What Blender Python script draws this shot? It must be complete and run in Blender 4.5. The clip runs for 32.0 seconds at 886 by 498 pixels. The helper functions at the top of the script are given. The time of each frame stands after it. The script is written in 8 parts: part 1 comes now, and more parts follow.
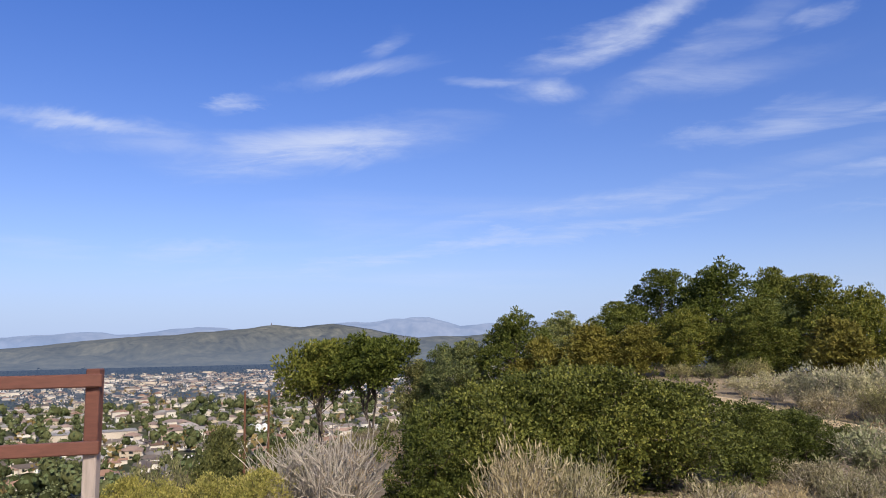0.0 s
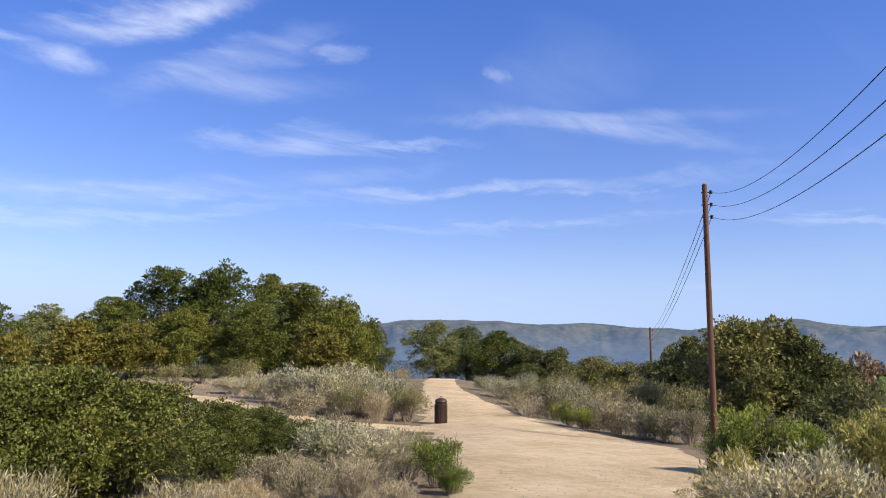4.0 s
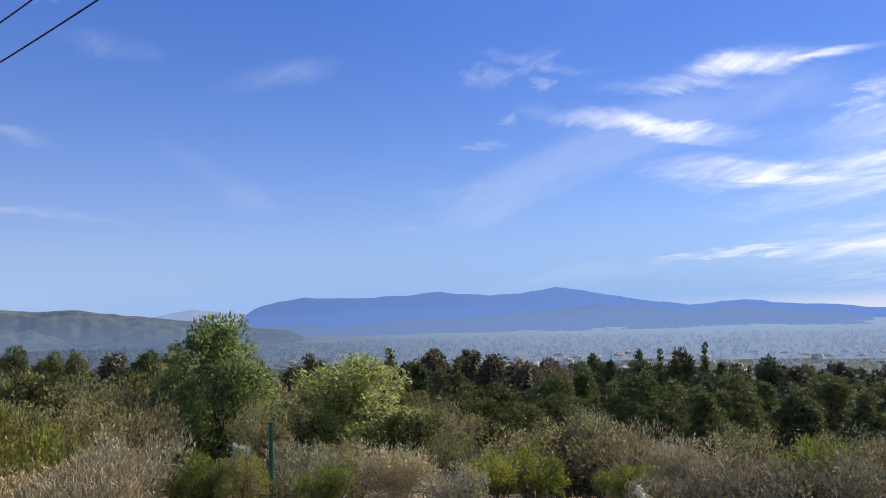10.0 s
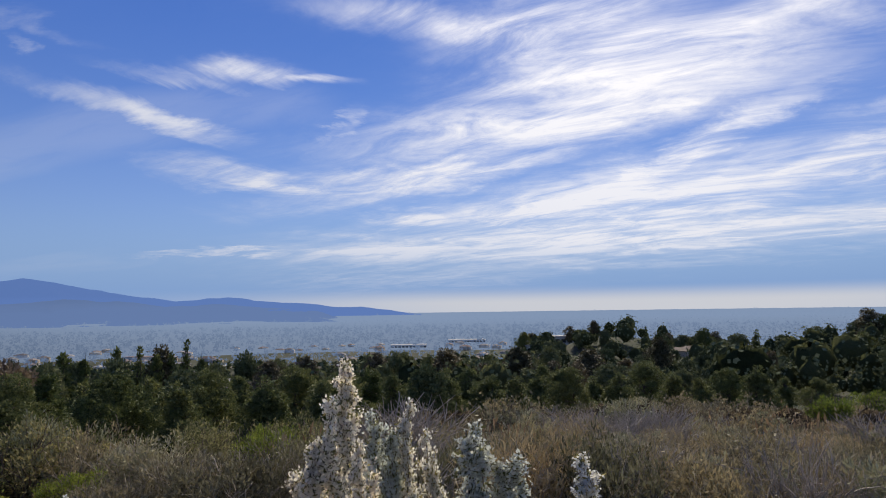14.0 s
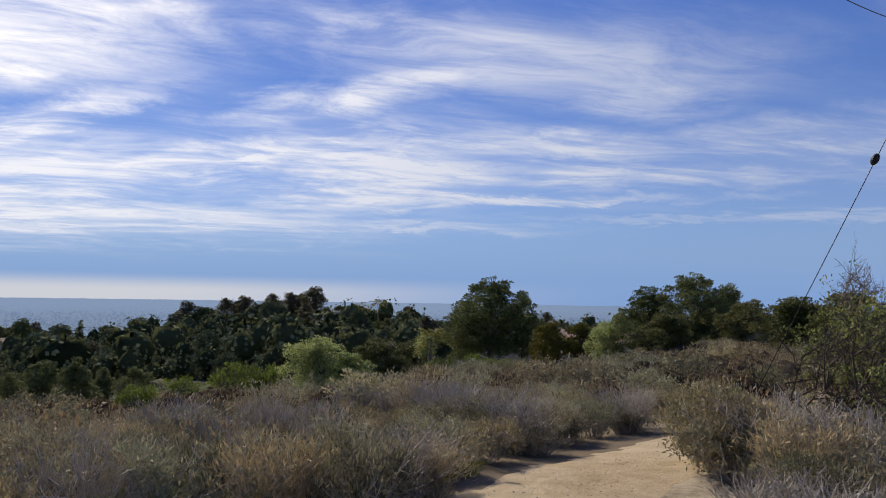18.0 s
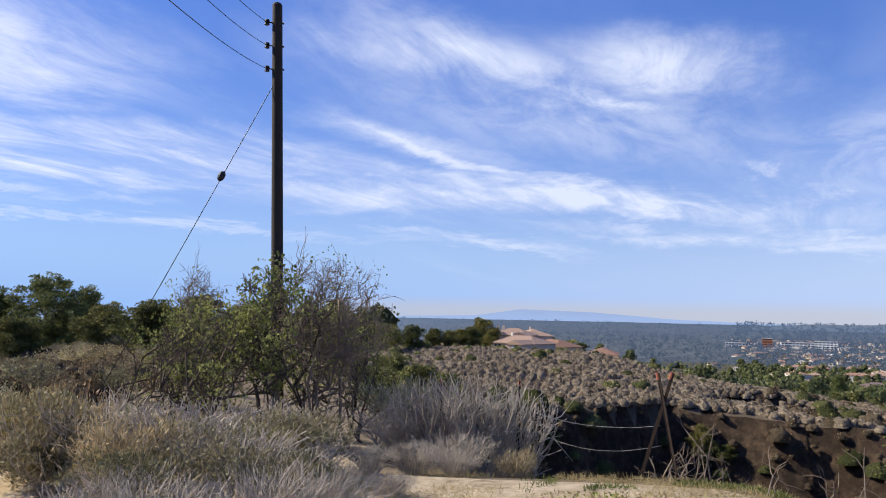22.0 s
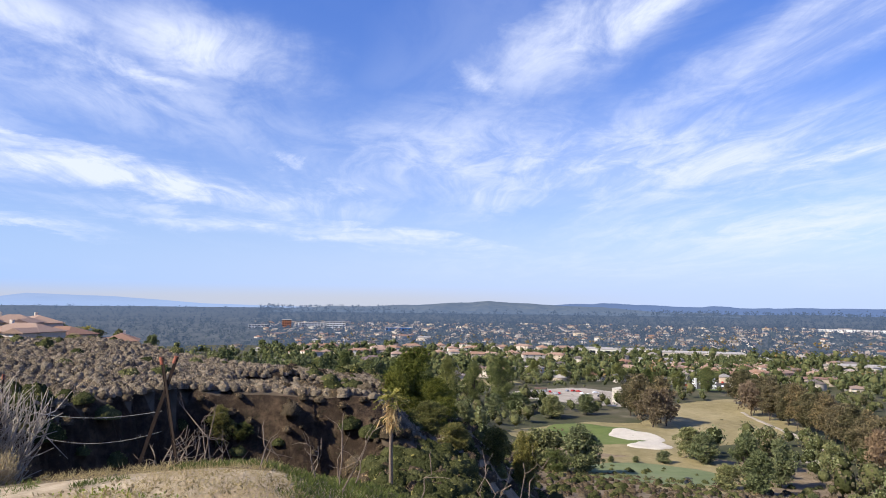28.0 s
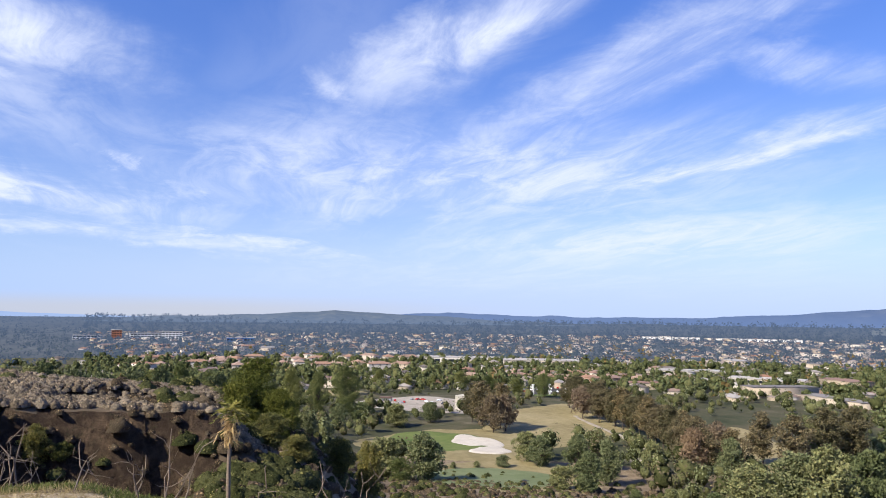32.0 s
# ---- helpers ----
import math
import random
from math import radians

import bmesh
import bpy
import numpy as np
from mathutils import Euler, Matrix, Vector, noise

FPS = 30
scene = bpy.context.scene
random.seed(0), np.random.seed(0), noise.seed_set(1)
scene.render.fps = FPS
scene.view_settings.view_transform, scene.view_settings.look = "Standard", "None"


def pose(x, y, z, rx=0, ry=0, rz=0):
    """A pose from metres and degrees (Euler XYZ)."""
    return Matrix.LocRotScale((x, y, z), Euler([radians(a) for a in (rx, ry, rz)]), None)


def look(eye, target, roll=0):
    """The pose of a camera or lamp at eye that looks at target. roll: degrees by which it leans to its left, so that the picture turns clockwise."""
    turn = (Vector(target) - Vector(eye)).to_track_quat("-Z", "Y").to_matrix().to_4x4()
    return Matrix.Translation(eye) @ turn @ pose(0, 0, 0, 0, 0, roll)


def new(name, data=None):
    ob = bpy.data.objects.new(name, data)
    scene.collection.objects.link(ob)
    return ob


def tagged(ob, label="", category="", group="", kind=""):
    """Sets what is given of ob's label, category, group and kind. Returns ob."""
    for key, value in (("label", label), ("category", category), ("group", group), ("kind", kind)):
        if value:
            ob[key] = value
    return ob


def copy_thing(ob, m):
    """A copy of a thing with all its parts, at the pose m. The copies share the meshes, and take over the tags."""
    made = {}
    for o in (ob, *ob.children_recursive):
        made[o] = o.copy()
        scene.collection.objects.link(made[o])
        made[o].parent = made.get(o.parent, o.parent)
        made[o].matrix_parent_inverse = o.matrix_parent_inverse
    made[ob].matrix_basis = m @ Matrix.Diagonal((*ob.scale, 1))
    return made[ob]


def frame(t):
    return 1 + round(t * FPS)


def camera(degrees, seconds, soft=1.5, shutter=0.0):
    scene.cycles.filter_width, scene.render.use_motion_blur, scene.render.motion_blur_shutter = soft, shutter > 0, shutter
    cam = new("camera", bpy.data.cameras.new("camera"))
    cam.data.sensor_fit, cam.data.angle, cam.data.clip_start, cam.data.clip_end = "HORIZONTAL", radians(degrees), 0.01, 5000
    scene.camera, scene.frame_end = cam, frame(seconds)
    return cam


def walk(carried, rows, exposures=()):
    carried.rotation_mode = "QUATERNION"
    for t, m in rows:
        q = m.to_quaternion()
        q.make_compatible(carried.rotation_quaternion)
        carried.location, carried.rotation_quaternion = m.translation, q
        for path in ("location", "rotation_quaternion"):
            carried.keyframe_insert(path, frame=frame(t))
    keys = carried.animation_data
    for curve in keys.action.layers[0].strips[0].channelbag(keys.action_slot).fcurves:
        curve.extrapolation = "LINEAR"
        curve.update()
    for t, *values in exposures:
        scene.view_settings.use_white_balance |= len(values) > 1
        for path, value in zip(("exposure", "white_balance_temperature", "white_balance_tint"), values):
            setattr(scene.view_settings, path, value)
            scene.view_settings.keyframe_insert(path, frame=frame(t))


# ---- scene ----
cam = camera(62.16, 32.0, soft=1.0)
EYE = 1.6      # eye height over the ground on which the walker stands
ARM = 0.30     # the camera swings round the walker on this radius
TURNS = [  # seconds, yaw, pitch, roll
    (0.0, -3.73, 7.63, 1.09), (0.5, -7.81, 7.44, 0.82), (1.0, -12.53, 7.31, 0.54), (1.5, -17.62, 7.43, 0.23),
    (2.0, -22.63, 7.65, 0.01), (2.5, -27.64, 7.62, 0.07), (3.0, -32.23, 7.59, -0.09), (3.5, -36.63, 7.52, -0.14),
    (5.5, -55.13, 7.34, -0.81), (6.0, -60.61, 7.49, -0.49), (6.5, -67.22, 7.47, -0.10), (7.0, -73.75, 7.75, 0.32),
    (7.5, -77.80, 7.34, 0.47), (8.0, -81.30, 6.98, 0.84), (8.5, -87.94, 6.61, 1.21), (9.0, -95.38, 6.73, 1.25),
    (9.5, -99.92, 6.37, 1.53), (10.0, -106.23, 5.66, 1.54), (10.5, -113.58, 5.07, 1.22), (11.0, -118.93, 5.12, 0.98),
    (11.5, -123.48, 5.37, 0.53), (12.0, -128.98, 5.23, 0.94), (12.5, -133.46, 5.25, 1.28), (13.0, -137.80, 4.84, 1.33),
    (13.5, -140.29, 4.74, 1.14), (15.5, -162.08, 4.40, -0.20), (16.0, -165.94, 4.62, -0.29), (16.5, -174.11, 4.36, -0.20),
    (17.0, -180.88, 3.92, -0.50), (17.5, -187.01, 3.77, -0.84), (18.0, -193.70, 3.91, -0.88), (18.5, -199.68, 4.26, -1.00),
    (19.0, -205.78, 4.60, -0.98), (19.5, -210.99, 4.92, -1.02), (20.0, -215.94, 5.02, -0.93), (20.5, -221.09, 4.96, -0.60),
    (21.0, -227.08, 4.80, -0.49), (21.5, -233.10, 4.75, -0.70), (22.0, -240.41, 4.98, -1.17), (22.5, -245.67, 4.95, -1.07),
    (23.0, -249.31, 4.70, -1.22), (23.5, -252.66, 4.53, -1.39), (24.0, -255.69, 3.86, -0.69), (24.5, -257.32, 3.65, -0.29),
    (25.0, -258.60, 4.18, 0.08), (25.5, -262.25, 4.05, -0.24), (26.0, -266.75, 3.77, -0.08), (26.5, -269.43, 3.64, -0.26),
    (28.5, -277.85, 4.38, -0.70), (29.0, -279.46, 4.28, -0.71), (29.5, -281.40, 4.28, -0.70), (30.0, -283.15, 4.41, -0.59),
    (30.5, -284.40, 4.63, -0.46), (31.0, -285.63, 4.87, -0.47), (31.5, -286.86, 5.01, -0.58), (32.0, -287.89, 5.14, -0.70),
]
walk(cam, [(t, pose(-ARM * math.sin(radians(yaw)), ARM * math.cos(radians(yaw)), EYE, 90 + pitch, roll, yaw))
           for t, yaw, pitch, roll in TURNS], exposures=[(0.0, .24), (3.0, .48), (8.0, .56), (9.0, .56), (9.6, .42), (10.2, .20), (11.0, -.04), (13.0, -.20), (16.0, -.28), (17.5, -.24),
           (19.0, .04), (20.5, .24), (22.0, .42), (24.0, .53), (32.0, .55)])

# ------------------------------------------------------------------ light
SUN_AZ, SUN_EL = 160.0, 38.0      # degrees clockwise from +y, degrees over the horizon
sun = new("sun", bpy.data.lights.new("sun", "SUN"))
sun.data.energy, sun.data.angle, sun.data.color = 5.0, radians(0.55), (1.0, 0.91, 0.76)
_a, _e = radians(SUN_AZ), radians(SUN_EL)
sun.matrix_world = look((math.sin(_a) * math.cos(_e) * 100, math.cos(_a) * math.cos(_e) * 100, math.sin(_e) * 100), (0, 0, 0))
tagged(sun, "the winter midday sun", "sun", kind="structure")


class Nodes:
    """Short hand for node trees."""

    def __init__(self, tree):
        self.t = tree
        tree.nodes.clear()

    def add(self, kind, _at=None, **values):
        n = self.t.nodes.new(kind)
        for k, v in (_at or {}).items():
            setattr(n, k, v)
        for k, v in values.items():
            s = n.inputs[int(k[1:])] if k[0] == "i" and k[1:].isdigit() else n.inputs[k.replace("_", " ")]
            self.put(s, v)
        return n

    def put(self, socket, v):
        if hasattr(v, "is_linked"):
            self.t.links.new(v, socket)
        elif hasattr(v, "outputs"):
            self.t.links.new(v.outputs[0], socket)
        else:
            socket.default_value = v

    def math(self, op, a, b=0.0, c=None, clamp=False):
        n = self.add("ShaderNodeMath", {"operation": op, "use_clamp": clamp}, i0=a, i1=b)
        if c is not None:
            self.put(n.inputs[2], c)
        return n.outputs[0]

    def ramp(self, fac, *stops):
        n = self.add("ShaderNodeValToRGB", i0=fac)
        e = n.color_ramp.elements
        while len(e) < len(stops):
            e.new(0.5)
        for s, (p, c) in zip(e, stops):
            s.position, s.color = p, (*c, 1) if len(c) == 3 else c
        return n.outputs[0]

    def mix(self, fac, a, b, kind="MIX"):
        n = self.add("ShaderNodeMix", {"data_type": "RGBA", "blend_type": kind})
        self.put(n.inputs[0], fac), self.put(n.inputs[6], a), self.put(n.inputs[7], b)
        return n.outputs[2]

    def noise(self, vec, scale, detail=4.0, rough=0.55, dist=0.0, out=0):
        n = self.add("ShaderNodeTexNoise", Scale=scale, Detail=detail, Roughness=rough, Distortion=dist)
        self.put(n.inputs["Vector"], vec)
        return n.outputs[out]

    def rng(self, v, a, b, c=0.0, d=1.0, smooth=False):
        n = self.add("ShaderNodeMapRange", {"interpolation_type": "SMOOTHSTEP" if smooth else "LINEAR"}, i0=v, i1=a, i2=b, i3=c, i4=d)
        return n.outputs[0]


world = bpy.data.worlds.new("sky")
scene.world = world
world.use_nodes = True
N = Nodes(world.node_tree)
sky = N.add("ShaderNodeTexSky", {"sky_type": "NISHITA", "sun_disc": False, "sun_elevation": radians(SUN_EL),
                                 "sun_rotation": radians(SUN_AZ), "altitude": 150.0, "air_density": 1.0, "dust_density": 0.25, "ozone_density": 2.5})
way = N.add("ShaderNodeTexCoord").outputs["Generated"]
sep = N.add("ShaderNodeSeparateXYZ", i0=way)
el = N.math("MULTIPLY", N.math("ARCSINE", sep.outputs[2]), 57.2958)
az = N.math("MULTIPLY", N.math("ARCTAN2", sep.outputs[0], sep.outputs[1]), 57.2958)
az = N.math("WRAP", az, 360.0, 0.0)
deep = N.math("ADD", N.math("MAXIMUM", sep.outputs[2], 0.0), 0.09)
plane = N.add("ShaderNodeVectorMath", {"operation": "DIVIDE"}, i0=way, i1=N.add("ShaderNodeCombineXYZ", i0=deep, i1=deep, i2=1.0))
flat = N.add("ShaderNodeVectorMath", {"operation": "MULTIPLY"}, i0=plane, i1=(1, 1, 0)).outputs[0]
warp = N.noise(flat, 0.55, 3, 0.5, 0.0, 1)


def cirrus(turn):
    """Streaky noise of three sizes, drawn out along one bearing."""
    v = N.add("ShaderNodeMapping", Vector=flat, Rotation=(0, 0, radians(turn)), Scale=(0.40, 1.0, 1.0)).outputs[0]
    v = N.add("ShaderNodeVectorMath", {"operation": "MULTIPLY_ADD"}, i0=warp, i1=(0.55, 0.75, 0.0), i2=v).outputs[0]
    return N.noise(v, 1.4, 9, 0.64, 0.35), N.noise(v, 5.0, 8, 0.66, 0.5), N.noise(v, 0.7, 3, 0.5, 0.2)


west = N.math("MULTIPLY", N.rng(az, 222, 250, 0, 1, True), N.rng(az, 348, 326, 0, 1, True))
streak, wisp, veil = (N.math("MULTIPLY_ADD", west, N.math("SUBTRACT", q, p), p) for p, q in zip(cirrus(30), cirrus(104)))
# cirrus banks: azimuth, elevation, tilt, half length, half height, strength
BANKS_NORTH = [
    (335.8, 16.4, -1, 7.2, 0.5, 0.72), (354.4, 15.4, 7, 9.7, 1.38, 0.68), (347.9, 18.8, 16, 1.9, 0.5, 0.56), (357.6, 21.3, 9, 5.1, 0.56, 0.56), (11.9, 19.4, 1, 2.7, 0.87, 0.62),
    (7.6, 20.2, -4, 2.8, 0.39, 0.44), (18.1, 23.3, 15, 6.3, 0.94, 0.77), (359.9, 23.2, 21, 1.9, 0.65, 0.4), (24.3, 20.7, 21, 8.3, 1.24, 0.38), (27.8, 15.6, 21, 2.7, 0.56, 0.34),
    (344.5, 7.2, 11, 3.5, 0.91, 0.38), (335.6, 6.9, 1, 3.4, 0.85, 0.3), (9, 8, 7, 21.9, 0.48, 0.38),
]
BANKS_NORTH_HIGH = [
    (17.8, 11, 8, 18.9, 0.85, 0.38), (341.1, 15.6, -2, 6.2, 1.21, 0.36), (24.7, 21.7, 10, 3.2, 0.78, 0.42), (32.9, 22.4, 5, 1.9, 0.52, 0.4), (26.1, 19.5, 0, 7.3, 1.22, 0.38),
    (45.1, 20.7, 0, 1.8, 0.6, 0.34), (28, 15.6, 5, 5.4, 0.61, 0.43), (35.6, 15.4, 0, 6.8, 0.35, 0.38), (52.5, 16.9, -2, 12.1, 0.74, 0.38), (37.4, 11.8, 2, 28.8, 0.57, 0.39),
    (48.1, 9.3, 2, 16.4, 0.38, 0.32), (54.8, 16.1, -11, 9.2, 0.79, 0.41), (53.2, 11.7, -7, 4.5, 0.35, 0.38),
]
BANKS_EAST = [
    (71.2, 24.7, 81, 1.4, 0.6, 0.34), (77.3, 23, 16, 1.4, 0.44, 0.44), (82.3, 20.2, -7, 3.3, 0.87, 0.3), (74.6, 13.2, -7, 3.5, 0.52, 0.3), (71.1, 8.8, -4, 10.7, 0.39, 0.36),
    (94.8, 18.9, 13, 4, 0.77, 0.41), (109.3, 19, 21, 1.3, 0.55, 0.44), (112.8, 19.8, 16, 2.1, 0.45, 0.38), (112.8, 15.4, 1, 0.8, 0.38, 0.44), (109.6, 13.4, 6, 1.4, 0.31, 0.34),
    (108.2, 9.8, 3, 2.8, 0.31, 0.29), (123.1, 14.3, -12, 6.3, 0.72, 0.85), (125.6, 16.9, -9, 5.2, 0.51, 0.45), (114.2, 18.3, -19, 1.1, 0.48, 0.42), (114.6, 19.7, -11, 3.9, 0.4, 0.34),
]
BANKS_SOUTH = [
    (130, 17.9, 1, 3.67, 0.87, 1.01), (135.3, 17.6, 1, 2.92, 0.35, 0.69), (136.6, 13.9, 46, 1.62, 0.68, 0.56), (130.3, 9.9, -9, 6.16, 0.87, 1.01), (128.1, 4.4, 2, 5.08, 0.29, 0.9),
    (143.2, 10.4, 11, 9.07, 1.37, 1.12), (143.5, 7, 1, 3.78, 0.68, 1.06), (140.8, 4.4, 1, 7.13, 1.47, 1.01), (141.2, 2.2, 3, 8.42, 0.88, 0.9), (157.8, 7.5, 9, 15.98, 2.53, 1.15),
    (154.1, 14.4, 6, 13.5, 2.12, 1.06), (160.4, 18.1, 11, 11.99, 2.73, 1.15), (148.1, 21.5, -7, 10.91, 1.25, 0.9), (163.8, 11.2, 23, 9.07, 1.15, 1.12),
]
BANKS_SOUTH_HIGH = [
    (162.2, 4.9, 2, 22.68, 1.47, 1.12), (175.4, 9.8, 12, 17.71, 1.74, 1.12), (187.9, 15.4, 15, 13.5, 1.55, 0.95), (187.7, 8.1, 4, 11.56, 1.46, 1.01), (193.3, 11.3, 2, 7.67, 1.57, 0.9),
    (159.8, 19.2, -10, 11.34, 3.4, 1.06), (171.1, 20.9, -20, 7.56, 1.76, 0.78), (157.7, 14.3, 8, 10.48, 1.06, 1.12), (188.1, 20.8, 4, 13.07, 1.19, 0.67), (193.2, 7.3, 8, 5.62, 0.39, 0.95),
    (189.5, 9.7, -3, 9.29, 1.41, 1.15), (201.1, 12.1, -4, 13.61, 1.33, 1.12), (198.8, 18.7, -6, 19.22, 3.28, 0.74), (198.4, 8, -1, 13.93, 0.37, 1.12), (189.7, 5.6, -1, 11.45, 0.44, 0.69),
]
BANKS_WEST = [
    (205.5, 9.6, -1, 19.7, 0.95, 1), (208.4, 15.3, -9, 5.94, 1.69, 0.81), (216.6, 6, -1, 17.6, 0.31, 0.5), (220.9, 11.2, -1, 11.22, 1.7, 0.95), (237.7, 9.3, 0, 13.4, 1.22, 1.05),
    (239.8, 20, -6, 8.58, 1.84, 0.92), (237.7, 13.6, -11, 7.8, 1.06, 0.62), (243.1, 5.7, -1, 7, 0.39, 0.52), (216.7, 11.7, -1, 1, 0.61, 0.68), (251.9, 9.1, -6, 16.7, 1.05, 1.08),
    (239.7, 12.8, -21, 7.5, 0.63, 0.85), (253.1, 16.4, -16, 4.1, 0.79, 0.9), (242.9, 19.6, -16, 11.66, 2.16, 0.81), (247.3, 16.2, -11, 18.7, 3.29, 0.56), (243.2, 5.7, -7, 6.3, 0.34, 0.8),
    (257.1, 18.6, -10, 7.15, 2.22, 0.87),
]
BANKS_NORTHWEST = [
    (268.1, 8.7, 9, 2.3, 1.11, 0.68), (279.4, 16.9, -1, 2.9, 1.12, 0.66), (263.1, 10.7, -1, 1.3, 0.78, 0.61), (277.4, 11.6, 4, 11.88, 3.55, 0.69), (265.1, 5.5, -5, 20.5, 0.65, 0.64),
    (282.9, 8.1, -1, 8, 1.4, 0.72), (279, 16.9, -15, 2.9, 1.13, 0.72), (288.4, 21.2, 25, 8.69, 2.81, 0.95), (290.7, 11.1, 0, 20.46, 3.81, 0.85), (307.5, 11.3, 12, 13.1, 1.06, 1),
    (313, 12.4, 10, 7.1, 1.01, 0.9), (303.7, 18.8, 20, 17.49, 1.91, 0.76), (313.3, 18.4, -20, 5.5, 1.32, 0.62), (303.4, 5.7, 2, 16.61, 2.39, 0.74), (273.2, 5.3, -8, 12.6, 0.51, 0.74),
    (295, 3, 0, 20.4, 1.38, 0.54),
]
BANKS_ABOVE = [(195, 42, 0, 90, 13, .7), (300, 38, 10, 40, 6, .5), (100, 40, 0, 40, 8, .3)]
cover = None
sway = N.add("ShaderNodeSeparateXYZ", i0=N.noise(flat, 1.5, 6, 0.66, 0.6, 1))
az_b = N.math("MULTIPLY_ADD", N.math("SUBTRACT", sway.outputs[0], 0.5), 13.0, az)
el_b = N.math("MULTIPLY_ADD", N.math("SUBTRACT", sway.outputs[1], 0.5), 3.8, el)
for a, e, tilt, ln, ht, s in BANKS_NORTH + BANKS_NORTH_HIGH + BANKS_EAST + BANKS_SOUTH + BANKS_SOUTH_HIGH + BANKS_WEST + BANKS_NORTHWEST + BANKS_ABOVE:
    da = N.math("WRAP", N.math("SUBTRACT", az_b, float(a)), 180.0, -180.0)
    de = N.math("SUBTRACT", el_b, float(e))
    c, q = math.cos(radians(tilt)), math.sin(radians(tilt))
    u = N.math("MULTIPLY_ADD", da, c / ln, N.math("MULTIPLY", de, q / ln))
    v = N.math("MULTIPLY_ADD", de, c / ht, N.math("MULTIPLY", da, -q / ht))
    d2 = N.math("MULTIPLY_ADD", u, u, N.math("MULTIPLY", v, v))
    g = N.math("MULTIPLY", N.math("EXPONENT", N.math("MULTIPLY", d2, -0.75)), s)
    cover = g if cover is None else N.math("SMOOTH_MAX", cover, g, 0.12)
cover = N.math("MAXIMUM", cover, N.rng(veil, 0.44, 0.72, 0.0, 0.22, True))
grain = N.rng(N.math("MULTIPLY_ADD", streak, 0.52, N.math("MULTIPLY_ADD", wisp, 0.56, N.math("MULTIPLY", veil, 0.22))), 0.52, 0.81, 0.0, 1.0, True)
cloud = N.math("MULTIPLY", N.rng(cover, 0.10, 1.0, 0.0, 1.0), N.math("MULTIPLY_ADD", grain, 0.98, 0.24), clamp=True)
cloud = N.math("MINIMUM", cloud, 0.94)
cloud = N.math("MULTIPLY", cloud, N.rng(el, 0.5, 5.0))
sunward = N.add("ShaderNodeVectorMath", {"operation": "DOT_PRODUCT"}, i0=way, i1=(math.sin(_a) * math.cos(_e), math.cos(_a) * math.cos(_e), math.sin(_e))).outputs["Value"]
near_sun = N.math("POWER", N.math("MAXIMUM", sunward, 0.0), 5.0)
bright = N.rng(near_sun, 0.0, 0.9, 0.0, 1.0)
lit = N.mix(bright, (6.9, 7.5, 9.2, 1), (16.6, 15.9, 15.5, 1))
tone = N.ramp(N.rng(el, 0, 40), (0.0, (.88, .87, 1.15)), (0.25, (.92, .96, 1.36)), (0.65, (.62, .90, 1.62)), (1.0, (.50, .87, 1.70)))
blue = N.mix(1.0, sky.outputs[0], tone, "MULTIPLY")
blue = N.mix(1.0, blue, N.ramp(near_sun, (0.0, (1.0, 1.0, 1.0)), (0.9, (.50, .66, .76))), "MULTIPLY")
wide = N.rng(sunward, 0.15, 0.65, 0.0, 1.0, True)
blue = N.mix(1.0, blue, N.mix(wide, (1.0, 1.0, 1.0, 1), (.80, .85, .88, 1)), "MULTIPLY")
low = N.mix(N.rng(sunward, -0.40, 0.50, 0, 1, True), (4.3, 5.6, 8.5, 1), (2.5, 4.5, 8.6, 1))
blue = N.mix(N.rng(el, 9.0, 0.0, 0.0, 0.9, True), blue, low)
smog = N.math("MULTIPLY", N.rng(el, 1.6, 0.2, 0.0, 0.55, True), N.math("MULTIPLY", N.rng(az, 222, 240, 0, 1, True), N.rng(az, 300, 268, 0, 1, True)))
blue = N.mix(smog, blue, (5.2, 4.9, 4.6, 1))
glare = N.math("MULTIPLY", N.rng(el, 1.7, 0.3, 0.0, 0.75, True), N.rng(near_sun, 0.02, 0.30, 0, 1, True))
blue = N.mix(glare, blue, (9.6, 9.3, 9.0, 1))
both = N.mix(cloud, blue, lit)
N.add("ShaderNodeOutputWorld", Surface=N.add("ShaderNodeBackground", Color=both, Strength=0.086))


# ------------------------------------------------------------------ materials
def material(name):
    m = bpy.data.materials.new(name)
    m.use_nodes = True
    return m, Nodes(m.node_tree)


def finish(n, shader):
    n.add("ShaderNodeOutputMaterial", Surface=shader)


def place(n):
    return n.add("ShaderNodeNewGeometry").outputs["Position"]


def bumped(n, height, strength=0.5, distance=0.02):
    return n.add("ShaderNodeBump", Height=height, Strength=strength, Distance=distance).outputs[0]


